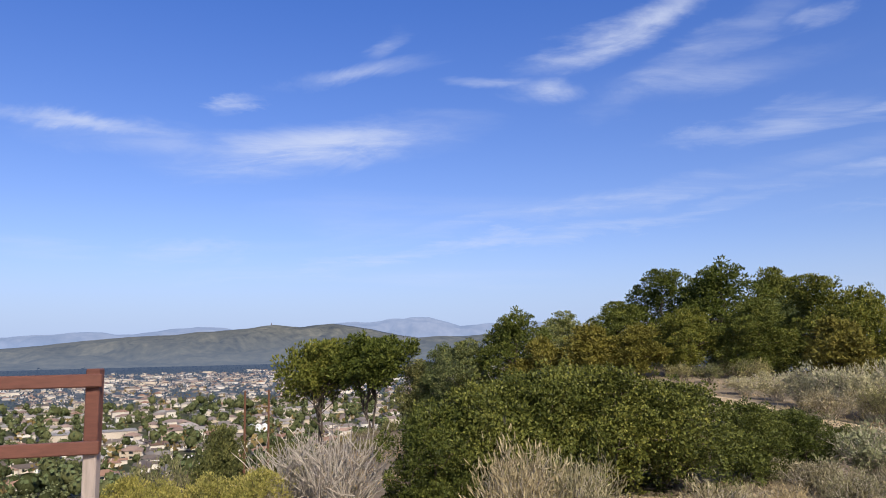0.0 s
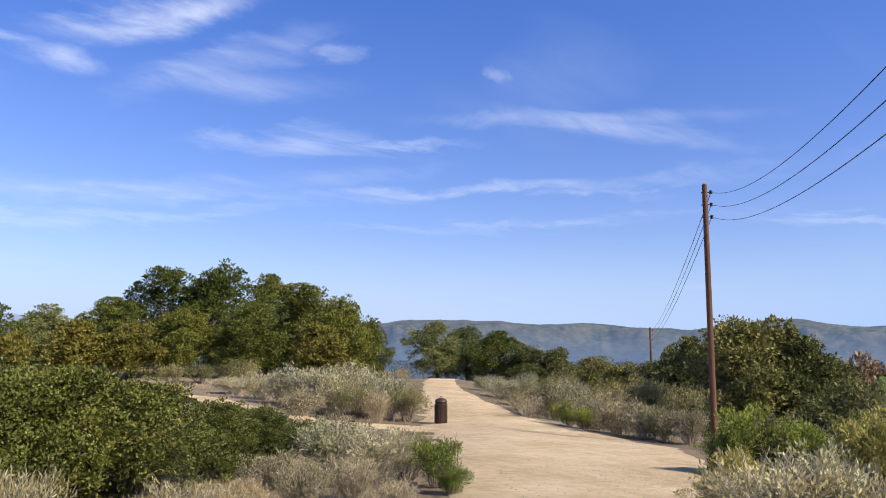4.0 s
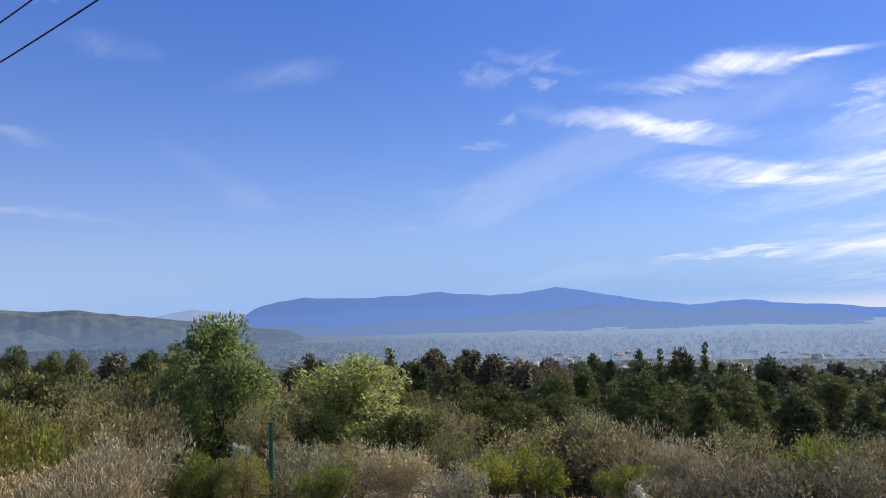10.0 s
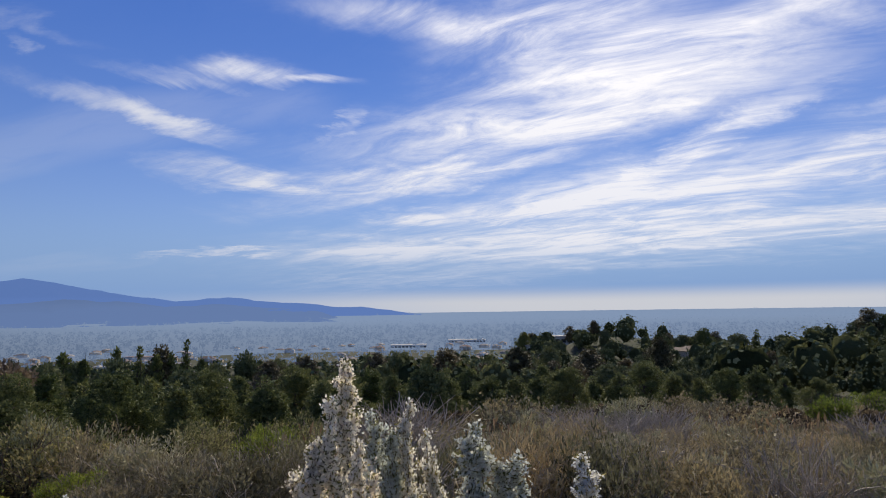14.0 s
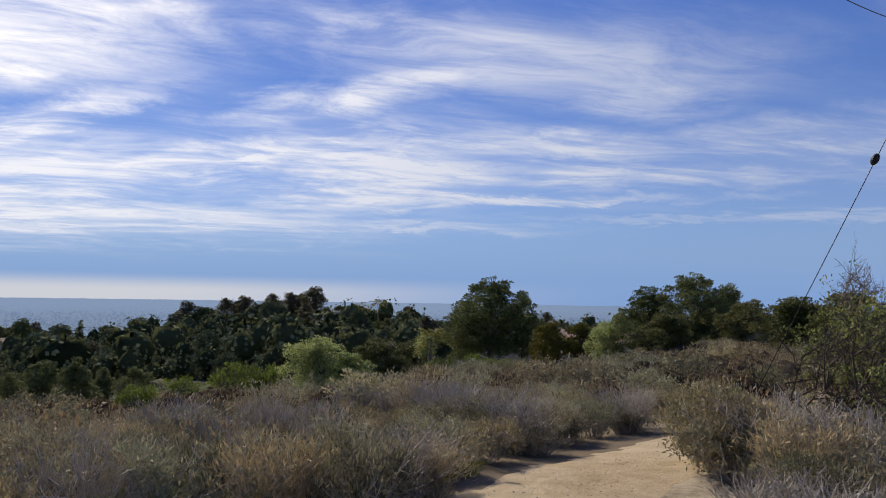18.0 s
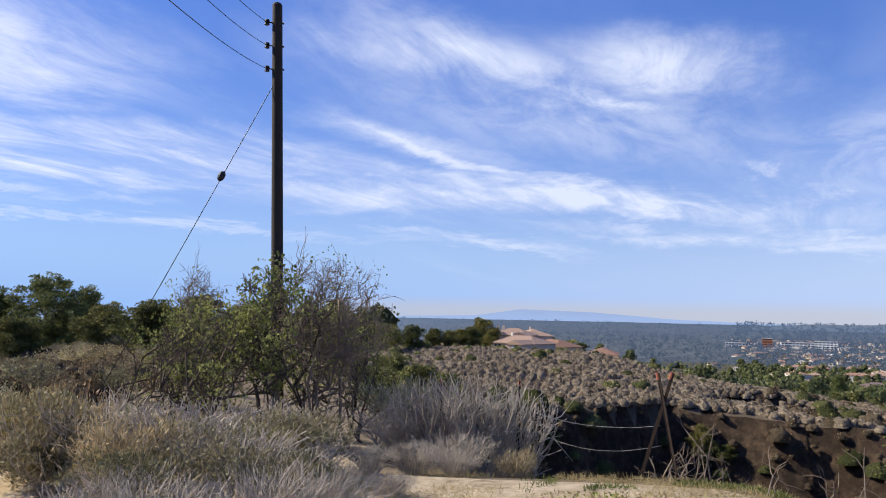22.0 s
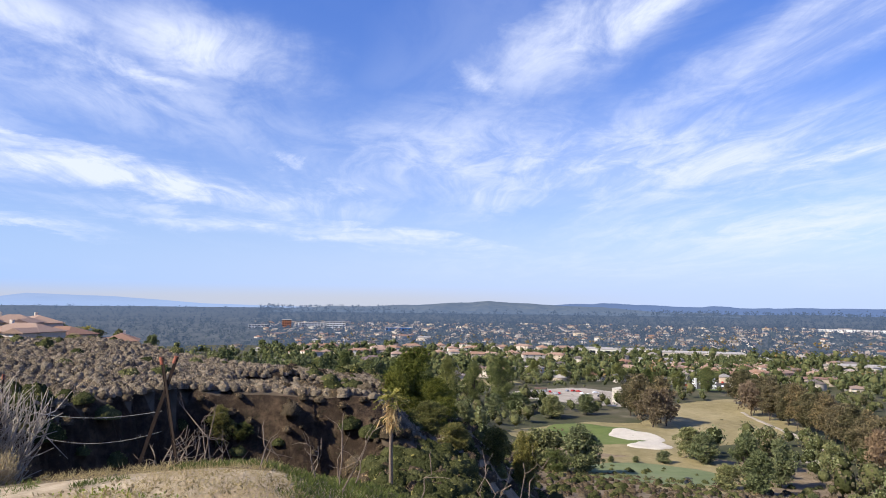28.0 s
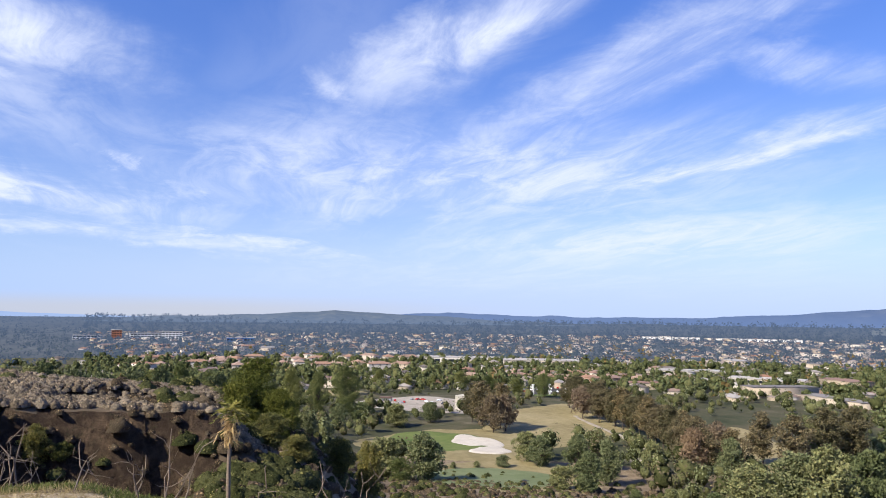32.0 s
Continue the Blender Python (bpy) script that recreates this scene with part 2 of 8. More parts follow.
def solid(name, a, b, scale=3.0, rough=0.8, metal=0.0, bump=0.3, dist=0.01, own=False, stretch=(1, 1, 1), spec=0.4):
    """A surface of two mixed tones with grain and fine relief; own: each piece shifts in tone."""
    m, n = material(name)
    p = n.add("ShaderNodeTexCoord").outputs["Object"]
    p = n.add("ShaderNodeMapping", Vector=p, Scale=stretch).outputs[0]
    big, small = n.noise(p, scale, 4), n.noise(p, scale * 9, 5, 0.65)
    f = n.math("MULTIPLY_ADD", small, 0.6, n.math("MULTIPLY", big, 0.5))
    c = n.ramp(f, (0.35, a), (0.75, b))
    if own:
        r = n.add("ShaderNodeObjectInfo").outputs["Random"]
        c = n.mix(1.0, c, n.ramp(r, (0.0, (0.72, 0.72, 0.74)), (1.0, (1.15, 1.12, 1.08))), "MULTIPLY")
    s = n.add("ShaderNodeBsdfPrincipled", Base_Color=c, Roughness=n.rng(small, 0.2, 0.8, rough - 0.08, min(1, rough + 0.08)), Metallic=metal, Normal=bumped(n, f, bump, dist))
    s.inputs["Specular IOR Level"].default_value = spec
    finish(n, s)
    return m


def leaf(name, dark, mid, pale, glow=0.34, gloss=0.12, rough=0.6, vary=0.36):
    """Foliage: every leaf has a tone of its own, and lets some light through."""
    m, n = material(name)
    g = n.add("ShaderNodeNewGeometry")
    r = n.add("ShaderNodeObjectInfo").outputs["Random"]
    patch = n.noise(g.outputs["Position"], 2.3, 3)
    f = n.math("MULTIPLY_ADD", g.outputs["Random Per Island"], vary, n.math("MULTIPLY", patch, 1.1 - vary))
    c = n.ramp(f, (0.24, dark), (0.54, mid), (0.92, pale))
    c = n.mix(1.0, c, n.ramp(r, (0.0, (0.68, 0.74, 0.66)), (0.5, (1.0, 1.0, 1.0)), (1.0, (1.32, 1.22, 1.08))), "MULTIPLY")
    d = n.add("ShaderNodeBsdfPrincipled", Base_Color=c, Roughness=rough)
    d.inputs["Specular IOR Level"].default_value = gloss
    t = n.add("ShaderNodeBsdfTranslucent", Color=c)
    finish(n, n.add("ShaderNodeMixShader", i0=glow, i1=d, i2=t))
    return m


M = {}
M["oak"] = leaf("oak_leaf", (0.051, 0.061, 0.025), (0.134, 0.137, 0.048), (0.328, 0.289, 0.105), 0.26, 0.08, 0.6)
M["pine"] = leaf("pine_needle", (0.037, 0.048, 0.010), (0.098, 0.114, 0.023), (0.236, 0.223, 0.052), 0.14, 0.10, 0.6)
M["pine_dark"] = leaf("dark_pine_needle", (0.062, 0.073, 0.034), (0.138, 0.161, 0.061), (0.313, 0.306, 0.107), 0.22, 0.08, 0.6)
M["pine_gold"] = leaf("golden_pine_needle", (0.073, 0.068, 0.010), (0.156, 0.139, 0.030), (0.265, 0.225, 0.056), 0.16, 0.08, 0.6)
M["toyon"] = leaf("toyon_leaf", (0.024, 0.032, 0.007), (0.074, 0.087, 0.019), (0.220, 0.223, 0.057), 0.10, 0.12, 0.5)
M["willow"] = leaf("willow_leaf", (0.137, 0.169, 0.056), (0.292, 0.335, 0.122), (0.538, 0.566, 0.240), 0.48)
M["bright"] = leaf("fresh_green_leaf", (0.090, 0.119, 0.021), (0.191, 0.239, 0.042), (0.403, 0.413, 0.101), 0.35)
M["thicket"] = leaf("sparse_young_leaf", (0.095, 0.108, 0.030), (0.225, 0.245, 0.075), (0.440, 0.450, 0.160), 0.3)
M["broom"] = leaf("yellow_green_leaf", (0.104, 0.109, 0.026), (0.268, 0.257, 0.071), (0.513, 0.446, 0.168), 0.3)
M["sage"] = leaf("sage_leaf", (0.169, 0.161, 0.092), (0.338, 0.316, 0.184), (0.562, 0.529, 0.333), 0.22)
M["grey"] = leaf("grey_brown_leaf", (0.106, 0.091, 0.054), (0.243, 0.210, 0.123), (0.497, 0.432, 0.259), 0.24)
M["olive"] = leaf("olive_scrub_leaf", (0.103, 0.102, 0.041), (0.243, 0.227, 0.099), (0.485, 0.428, 0.207), 0.42)
M["tan"] = leaf("dry_tan_stalk", (0.164, 0.134, 0.075), (0.328, 0.271, 0.160), (0.594, 0.503, 0.320), 0.2)
M["white_bloom"] = leaf("white_seed_fluff", (0.580, 0.560, 0.470), (0.760, 0.750, 0.680), (0.880, 0.880, 0.840), 0.5)
M["red_leaf"] = leaf("russet_leaf", (0.110, 0.080, 0.050), (0.210, 0.155, 0.105), (0.320, 0.250, 0.175), 0.25)
M["grass"] = leaf("young_grass", (0.085, 0.100, 0.028), (0.165, 0.185, 0.055), (0.300, 0.300, 0.110), 0.35)
M["straw"] = leaf("dry_grass", (0.289, 0.211, 0.105), (0.491, 0.371, 0.197), (0.692, 0.560, 0.320), 0.35)
M["far_tree"] = leaf("town_tree_leaf", (0.066, 0.084, 0.042), (0.151, 0.171, 0.085), (0.294, 0.290, 0.150), 0.1, 0.02, 0.9)
M["far_autumn"] = leaf("town_autumn_leaf", (0.101, 0.072, 0.025), (0.191, 0.132, 0.050), (0.293, 0.216, 0.089), 0.1)
M["gum_leaf"] = leaf("eucalyptus_leaf", (0.051, 0.051, 0.027), (0.135, 0.116, 0.065), (0.280, 0.211, 0.122), 0.15)
M["brush"] = leaf("red_brown_brush", (0.102, 0.073, 0.043), (0.217, 0.157, 0.095), (0.433, 0.323, 0.190), 0.24)
M["scrub"] = leaf("spur_scrub_leaf", (0.147, 0.118, 0.084), (0.301, 0.245, 0.177), (0.518, 0.434, 0.323), 0.2, vary=0.22)


def dome(name, dark, mid, pale):
    """Close fine-leaved shrubs seen from afar: a crumbled leafy skin."""
    m, n = material(name)
    g = n.add("ShaderNodeNewGeometry")
    p = g.outputs["Position"]
    f = n.math("MULTIPLY_ADD", n.noise(p, 9.0, 5, 0.7), 0.75, n.math("MULTIPLY", g.outputs["Random Per Island"], 0.30))
    h = n.math("MULTIPLY_ADD", n.noise(p, 18.0, 4, 0.7), 0.5, n.noise(p, 5.0, 4, 0.65))
    d = n.add("ShaderNodeBsdfDiffuse", Color=n.ramp(f, (0.30, dark), (0.55, mid), (0.80, pale)), Normal=bumped(n, h, 1.0, 0.35))
    finish(n, d)
    return m


M["scrub_dome"] = dome("grey_scrub_dome", (.110, .088, .064), (.250, .205, .150), (.42, .355, .265))
M["brush_dome"] = dome("brown_brush_dome", (.045, .035, .024), (.110, .086, .058), (.20, .16, .11))
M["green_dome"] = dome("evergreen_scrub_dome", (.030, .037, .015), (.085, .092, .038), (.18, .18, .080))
M["twig"] = solid("grey_twig", (.28, .235, .175), (.58, .50, .395), 6, 0.9, bump=0.2)
M["pale_twig"] = solid("bleached_twig", (.20, .170, .135), (.55, .485, .41), 6, 0.9, bump=0.2)
M["brown_twig"] = solid("brown_twig", (.075, .055, .040), (.190, .145, .110), 6, 0.9, bump=0.2)
M["bark"] = solid("bark", (.040, .030, .023), (.130, .100, .078), 4, 0.95, bump=0.8, dist=0.03, stretch=(1, 1, .3))
# darkened copy of the pole wood: backlit shade put into the colour
M["pole_backlit"] = solid("backlit_creosoted_wood", (.012, .009, .007), (.045, .030, .022), 5, 0.8, bump=0.5, dist=0.01, stretch=(1, 1, .06))
M["pole"] = solid("creosoted_pole_wood", (.045, .020, .010), (.200, .085, .042), 5, 0.75, bump=0.5, dist=0.01, stretch=(1, 1, .06))
M["rail"] = solid("brown_painted_timber", (.085, .030, .020), (.160, .062, .042), 4, 0.6, bump=0.3, dist=0.004, stretch=(.15, 1, 1))
M["bare_post"] = solid("weathered_grey_timber", (.190, .150, .130), (.400, .330, .290), 4, 0.85, bump=0.5, dist=0.005, stretch=(1, 1, .12))
M["bin"] = solid("dark_brown_metal", (.030, .016, .012), (.075, .042, .030), 8, 0.5, 0.2, 0.2, 0.003)
M["black"] = solid("black_rubber", (.010, .010, .010), (.030, .028, .026), 8, 0.6, 0.0, 0.1, 0.002)
M["wire"] = solid("dark_wire", (.012, .011, .010), (.030, .028, .025), 9, 0.5, 0.6, 0.1, 0.001)
M["steel_wire"] = solid("galvanised_wire", (.220, .210, .195), (.420, .400, .370), 9, 0.45, 0.7, 0.1, 0.001)
M["rust"] = solid("rusted_steel", (.060, .030, .018), (.160, .085, .050), 12, 0.85, 0.3, 0.3, 0.003)
M["green_steel"] = solid("green_painted_steel", (.012, .075, .052), (.025, .130, .095), 9, 0.55, 0.2, 0.2, 0.002)
M["stake"] = solid("dark_rusty_steel", (.012, .008, .006), (.042, .024, .016), 14, .8, .3, .3, .003)
M["branch"] = solid("weathered_branch", (.110, .080, .058), (.290, .230, .180), 7, 0.9, bump=0.4, dist=0.006)
M["rock"] = solid("pale_stone", (.20, .17, .13), (.42, .37, .30), 9, 0.9, bump=0.6, dist=0.02, own=True)


def earth(name, tones, scale=0.35, bump=0.5, fleck=None, deep=0.05):
    m, n = material(name)
    p = place(n)
    a, b, c = n.noise(p, scale, 5, 0.6), n.noise(p, scale * 8, 6, 0.7), n.noise(p, 42.0, 4, 0.7)
    f = n.math("ADD", n.math("MULTIPLY", a, 0.55), n.math("ADD", n.math("MULTIPLY", b, 0.35), n.math("MULTIPLY", c, 0.22)))
    col = n.ramp(f, (0.40, tones[0]), (0.55, tones[1]), (0.70, tones[2]))
    if fleck:
        spot = n.rng(n.noise(p, 1.1, 6, 0.75), 0.56, 0.66, 0.0, 0.8)
        col = n.mix(spot, col, (*fleck, 1))
    h = n.math("MULTIPLY_ADD", c, 0.4, b)
    s = n.add("ShaderNodeBsdfPrincipled", Base_Color=col, Roughness=0.95, Normal=bumped(n, h, bump, deep))
    s.inputs["Specular IOR Level"].default_value = 0.15
    finish(n, s)
    return m


def trail():
    """Pale trodden dirt that thins out into scrub litter towards its rim."""
    m, n = material("pale_trail_dirt")
    p = place(n)
    a, b, c = n.noise(p, 0.5, 5, 0.6), n.noise(p, 4.0, 6, 0.7), n.noise(p, 42.0, 4, 0.7)
    f = n.math("ADD", n.math("MULTIPLY", a, 0.55), n.math("ADD", n.math("MULTIPLY", b, 0.35), n.math("MULTIPLY", c, 0.25)))
    col = n.ramp(f, (0.40, (.37, .265, .145)), (0.55, (.53, .40, .24)), (0.70, (.66, .525, .345)))
    litter = n.ramp(f, (0.40, (.22, .165, .105)), (0.55, (.36, .275, .18)), (0.72, (.50, .40, .27)))
    rim = n.add("ShaderNodeAttribute", {"attribute_name": "rim"}).outputs["Fac"]
    edge = n.rng(n.math("ADD", rim, n.math("MULTIPLY", n.math("SUBTRACT", n.math("MULTIPLY_ADD", b, 0.6, n.math("MULTIPLY", a, 0.4)), 0.5), 1.6)), 0.66, 0.92, 0, 1, True)
    s = n.add("ShaderNodeBsdfPrincipled", Base_Color=n.mix(edge, col, litter), Roughness=0.95, Normal=bumped(n, n.math("MULTIPLY_ADD", c, 0.8, b), 0.85, 0.06))
    s.inputs["Specular IOR Level"].default_value = 0.15
    finish(n, s)
    return m


M["dirt"] = trail()
M["ground"] = earth("dry_scrub_earth", ((.105, .078, .052), (.185, .140, .090), (.30, .235, .155)), 0.09, 0.7, (.075, .072, .036))
# slope tones lowered to carry the shade between the shrubs
M["slope"] = earth("scrub_slope_earth_shaded", ((.06, .045, .030), (.10, .076, .052), (.17, .13, .09)), 0.07, 0.7, (.06, .056, .03))
# bank tones lowered too: the shade of its face is in the colour
M["cliff"] = earth("eroded_cliff_earth_shaded", ((.030, .021, .015), (.070, .048, .033), (.185, .128, .082)), 0.16, 1.0, (.05, .045, .026), 0.6)
M["straw_mat"] = earth("trampled_straw", ((.30, .235, .15), (.44, .355, .24), (.60, .50, .36)), 1.2, 0.9, (.17, .13, .08))
M["fairway"] = earth("golf_turf", ((.080, .115, .032), (.115, .150, .042), (.155, .180, .060)), 0.04, 0.2)
M["green"] = earth("golf_green_turf", ((.120, .150, .070), (.150, .180, .088), (.180, .205, .110)), 0.05, 0.2)
M["rough"] = earth("dormant_turf", ((.18, .150, .070), (.26, .215, .110), (.34, .285, .155)), 0.03, 0.2)
M["sand"] = earth("bunker_sand", ((.46, .41, .33), (.54, .49, .41), (.60, .55, .47)), 0.3, 0.2)
M["asphalt"] = earth("asphalt", ((.040, .040, .041), (.060, .059, .058), (.085, .083, .080)), 0.2, 0.2)
M["yard"] = earth("pale_yard_gravel", ((.26, .22, .18), (.34, .30, .25), (.43, .39, .33)), 0.1, 0.3)


def valley():
    """Valley floor: gardens, streets and lots too small to tell apart."""
    m, n = material("valley_floor")
    p = place(n)
    a, b, c = n.noise(p, 0.012, 5, 0.6), n.noise(p, 0.06, 5, 0.7), n.noise(p, 0.003, 3)
    col = n.ramp(n.math("MULTIPLY_ADD", b, 0.6, n.math("MULTIPLY", a, 0.5)), (0.36, (.026, .034, .016)), (0.52, (.062, .066, .036)), (0.64, (.095, .086, .054)), (0.76, (.16, .14, .105)))
    s = n.add("ShaderNodeBsdfPrincipled", Base_Color=col, Roughness=0.95)
    s.inputs["Specular IOR Level"].default_value = 0.1
    finish(n, s)
    return m


M["valley"] = valley()


def distance(name, land, air, part, grain=0.02, sunward_haze=None):
    """Far hills, woods and plain with haze painted in: a backdrop that glows a little for kilometres of lit air, more
    so towards the sun.
    """
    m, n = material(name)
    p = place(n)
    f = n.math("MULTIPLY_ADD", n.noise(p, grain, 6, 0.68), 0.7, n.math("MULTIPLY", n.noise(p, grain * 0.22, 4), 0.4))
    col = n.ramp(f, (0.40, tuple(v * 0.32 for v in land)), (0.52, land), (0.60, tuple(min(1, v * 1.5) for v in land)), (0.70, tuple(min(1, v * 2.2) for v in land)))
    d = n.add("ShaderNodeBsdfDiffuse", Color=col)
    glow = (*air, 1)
    if sunward_haze:
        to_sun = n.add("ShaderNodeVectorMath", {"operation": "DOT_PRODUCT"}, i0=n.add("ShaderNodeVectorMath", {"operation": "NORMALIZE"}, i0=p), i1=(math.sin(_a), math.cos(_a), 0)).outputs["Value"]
        glow = n.mix(n.rng(to_sun, 0.0, 0.9, 0, 1, True), glow, (*sunward_haze, 1))
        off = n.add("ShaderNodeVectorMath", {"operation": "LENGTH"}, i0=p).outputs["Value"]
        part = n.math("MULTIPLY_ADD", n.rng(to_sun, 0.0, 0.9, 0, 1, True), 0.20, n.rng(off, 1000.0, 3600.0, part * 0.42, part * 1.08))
    # painted haze: bluish emission stands in for lit air, more of it low down
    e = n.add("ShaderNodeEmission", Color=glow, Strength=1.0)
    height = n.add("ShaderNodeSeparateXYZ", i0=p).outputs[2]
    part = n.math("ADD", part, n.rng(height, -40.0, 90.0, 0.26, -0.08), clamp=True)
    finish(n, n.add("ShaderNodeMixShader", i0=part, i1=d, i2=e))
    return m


# far materials, each with haze mixed into its colour as glow
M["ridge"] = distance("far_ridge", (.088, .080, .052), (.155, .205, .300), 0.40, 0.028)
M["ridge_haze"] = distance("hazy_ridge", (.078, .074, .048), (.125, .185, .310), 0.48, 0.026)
M["ridge_blue"] = distance("haze_blue_ridge", (.060, .058, .045), (.120, .185, .36), 0.66, 0.01, (.150, .235, .46))
M["mountain"] = distance("haze_blue_mountain", (.06, .06, .06), (.100, .190, .46), 0.80, 0.012, (.130, .230, .54))
M["mountain_pale"] = distance("haze_pale_mountain", (.17, .16, .16), (.27, .37, .60), 0.80, 0.006)
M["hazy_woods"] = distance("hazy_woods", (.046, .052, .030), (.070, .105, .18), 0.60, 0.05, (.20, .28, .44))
M["far_woods"] = distance("haze_blue_woods", (.036, .042, .030), (.080, .118, .20), 0.56, 0.05, (.25, .34, .51))
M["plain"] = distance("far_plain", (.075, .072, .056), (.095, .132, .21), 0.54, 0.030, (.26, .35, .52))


def painted(name, tones, rough=0.8, bump=0.1, scale=2.0):
    """House paint or roofing whose tone differs from house to house."""
    m, n = material(name)
    r = n.add("ShaderNodeObjectInfo").outputs["Random"]
    g = n.add("ShaderNodeNewGeometry")
    k = n.math("FRACT", n.math("ADD", r, n.math("MULTIPLY", g.outputs["Random Per Island"], 0.97)))
    c = n.ramp(k, *[(i / max(1, len(tones) - 1), t) for i, t in enumerate(tones)])
    w = n.noise(g.outputs["Position"], scale, 5, 0.65)
    c = n.mix(1.0, c, n.ramp(w, (0.3, (.82, .81, .80)), (0.7, (1.08, 1.07, 1.06))), "MULTIPLY")
    s = n.add("ShaderNodeBsdfPrincipled", Base_Color=c, Roughness=rough, Normal=bumped(n, w, bump, 0.05))
    s.inputs["Specular IOR Level"].default_value = 0.2
    finish(n, s)
    return m


M["stucco"] = painted("house_stucco", ((.54, .46, .38), (.66, .61, .54), (.46, .38, .29), (.60, .52, .43), (.72, .68, .63)))
M["stucco_pink"] = painted("rose_stucco", ((.58, .38, .30), (.62, .44, .36), (.55, .35, .28)))
M["shingle"] = painted("roof_shingle", ((.10, .08, .07), (.17, .14, .12), (.22, .20, .18), (.14, .09, .07), (.28, .25, .22)))
M["tile_roof"] = painted("terracotta_roof", ((.24, .14, .10), (.32, .20, .14), (.28, .20, .16), (.36, .25, .19)), bump=0.4, scale=6)
M["flat_roof"] = painted("pale_flat_roof", ((.36, .34, .31), (.46, .44, .41), (.30, .26, .23), (.50, .48, .46)))
M["white_wall"] = solid("white_wall", (.70, .69, .67), (.80, .79, .77), 0.2, 0.7)
M["orange_wall"] = solid("orange_wall", (.40, .13, .055), (.48, .18, .085), 0.2, 0.7)
M["concrete"] = solid("concrete", (.36, .33, .28), (.50, .47, .41), 0.6, 0.85)


def glassy(name, tone, rough=0.12):
    m, n = material(name)
    s = n.add("ShaderNodeBsdfPrincipled", Base_Color=(*tone, 1), Roughness=rough)
    s.inputs["Specular IOR Level"].default_value = 0.7
    finish(n, s)
    return m


M["pane"] = glassy("dark_window_glass", (.020, .026, .032))
M["sign"] = glassy("green_sign_paint", (.03, .20, .12), 0.5)
M["car_white"], M["car_grey"], M["car_dark"], M["car_red"] = (glassy("car_paint_" + k, c, 0.25) for k, c in
    (("white", (.78, .78, .78)), ("grey", (.30, .31, .33)), ("dark", (.03, .035, .045)), ("red", (.38, .04, .03))))


# ------------------------------------------------------------------ lie of the land
def smooth(v, a, b):
    k = np.clip((np.asarray(v, float) - a) / (b - a), 0, 1)
    return k * k * (3 - 2 * k)


RADII = (0, 8, 25, 60, 130, 260, 450)
FALL = {  # height of the ground along some bearings at the radii above
    0: (0, -.3, -2.0, -4.6, -18, -50, -65), 20: (0, 0, -.4, -.1, -5, -40, -65), 41: (0, 0, -1.0, -1.2, -6, -35, -65),
    62: (0, -.1, -1.2, -5.2, -13, -35, -65), 76: (0, -.2, -2.6, -8.5, -16, -36, -65), 90: (0, -.3, -3.2, -9.8, -18, -38, -65), 120: (0, -.3, -3.2, -10, -20, -40, -65),
    150: (0, -.2, -2.3, -8.6, -17, -30, -50), 180: (0, -.2, -2.0, -7.0, -13, -16, -42), 200: (0, -.1, -1.3, -4.2, -8.5, -15, -45),
    222: (0, 0, -.8, -1.2, -4, -12, -50), 240: (0, -.1, -1.8, -4.4, -4.8, -9, -58), 250: (0, -.1, -6, -6.6, -4.9, -11, -58), 262: (0, -.1, -8, -6.3, -9.0, -34, -60), 270: (0, -.3, -8.5, -6.2, -11, -38, -60),
    276: (0, -.5, -9, -12.0, -16.5, -42, -60), 284: (0, -.5, -9.5, -18, -32, -54, -60), 315: (0, -.5, -9.5, -21, -40, -56, -62), 340: (0, -.2, -5, -13, -32, -58, -65)}
_KEYS = sorted(FALL)
_TAB = np.array([FALL[k] for k in _KEYS] + [FALL[_KEYS[0]]], float)
_KAZ = np.array(_KEYS + [360.0])


def _wave(x, y, s, seed):
    """Cheap smooth unevenness, about -1 to 1."""
    return (np.sin(x * s + seed) * np.cos(y * s * 1.13 - seed * 2.1) + np.sin((x * .62 + y * .81) * s * 2.03 + seed * .7) * .6
            + np.cos((x * .77 - y * .55) * s * 3.9 - seed) * .35) / 1.95


def fbm(x, y, s, octaves=4, seed=0):
    """Value noise in several octaves, about -1 to 1."""
    x, y = np.broadcast_arrays(np.asarray(x, float) * s, np.asarray(y, float) * s)
    out, amp, tot = np.zeros(x.shape), 1.0, 0.0
    for o in range(octaves):
        xi, yi = np.floor(x), np.floor(y)
        fx, fy = x - xi, y - yi
        fx, fy = fx * fx * (3 - 2 * fx), fy * fy * (3 - 2 * fy)
        h = lambda i, j: np.abs(np.sin(i * 127.1 + j * 311.7 + (seed + o) * 74.7) * 43758.5453) % 1.0
        out += amp * ((h(xi, yi) * (1 - fx) + h(xi + 1, yi) * fx) * (1 - fy) + (h(xi, yi + 1) * (1 - fx) + h(xi + 1, yi + 1) * fx) * fy - .5) * 2
        tot += amp
        amp *= .5
        x, y = x * 2.03 + 17.3, y * 2.03 - 9.1
    return out / tot * 1.4


def around(x, y):
    return np.degrees(np.arctan2(x, y)) % 360, np.hypot(x, y)


def bank_line(x, y, az):
    """How far off the lip of the gully's far bank runs."""
    return np.interp(az, (244, 257, 272), (57, 73, 72)) + 2.2 * fbm(x, y, .05, 4, 2) + 1.3 * np.abs(fbm(x, y, .30, 4, 6))


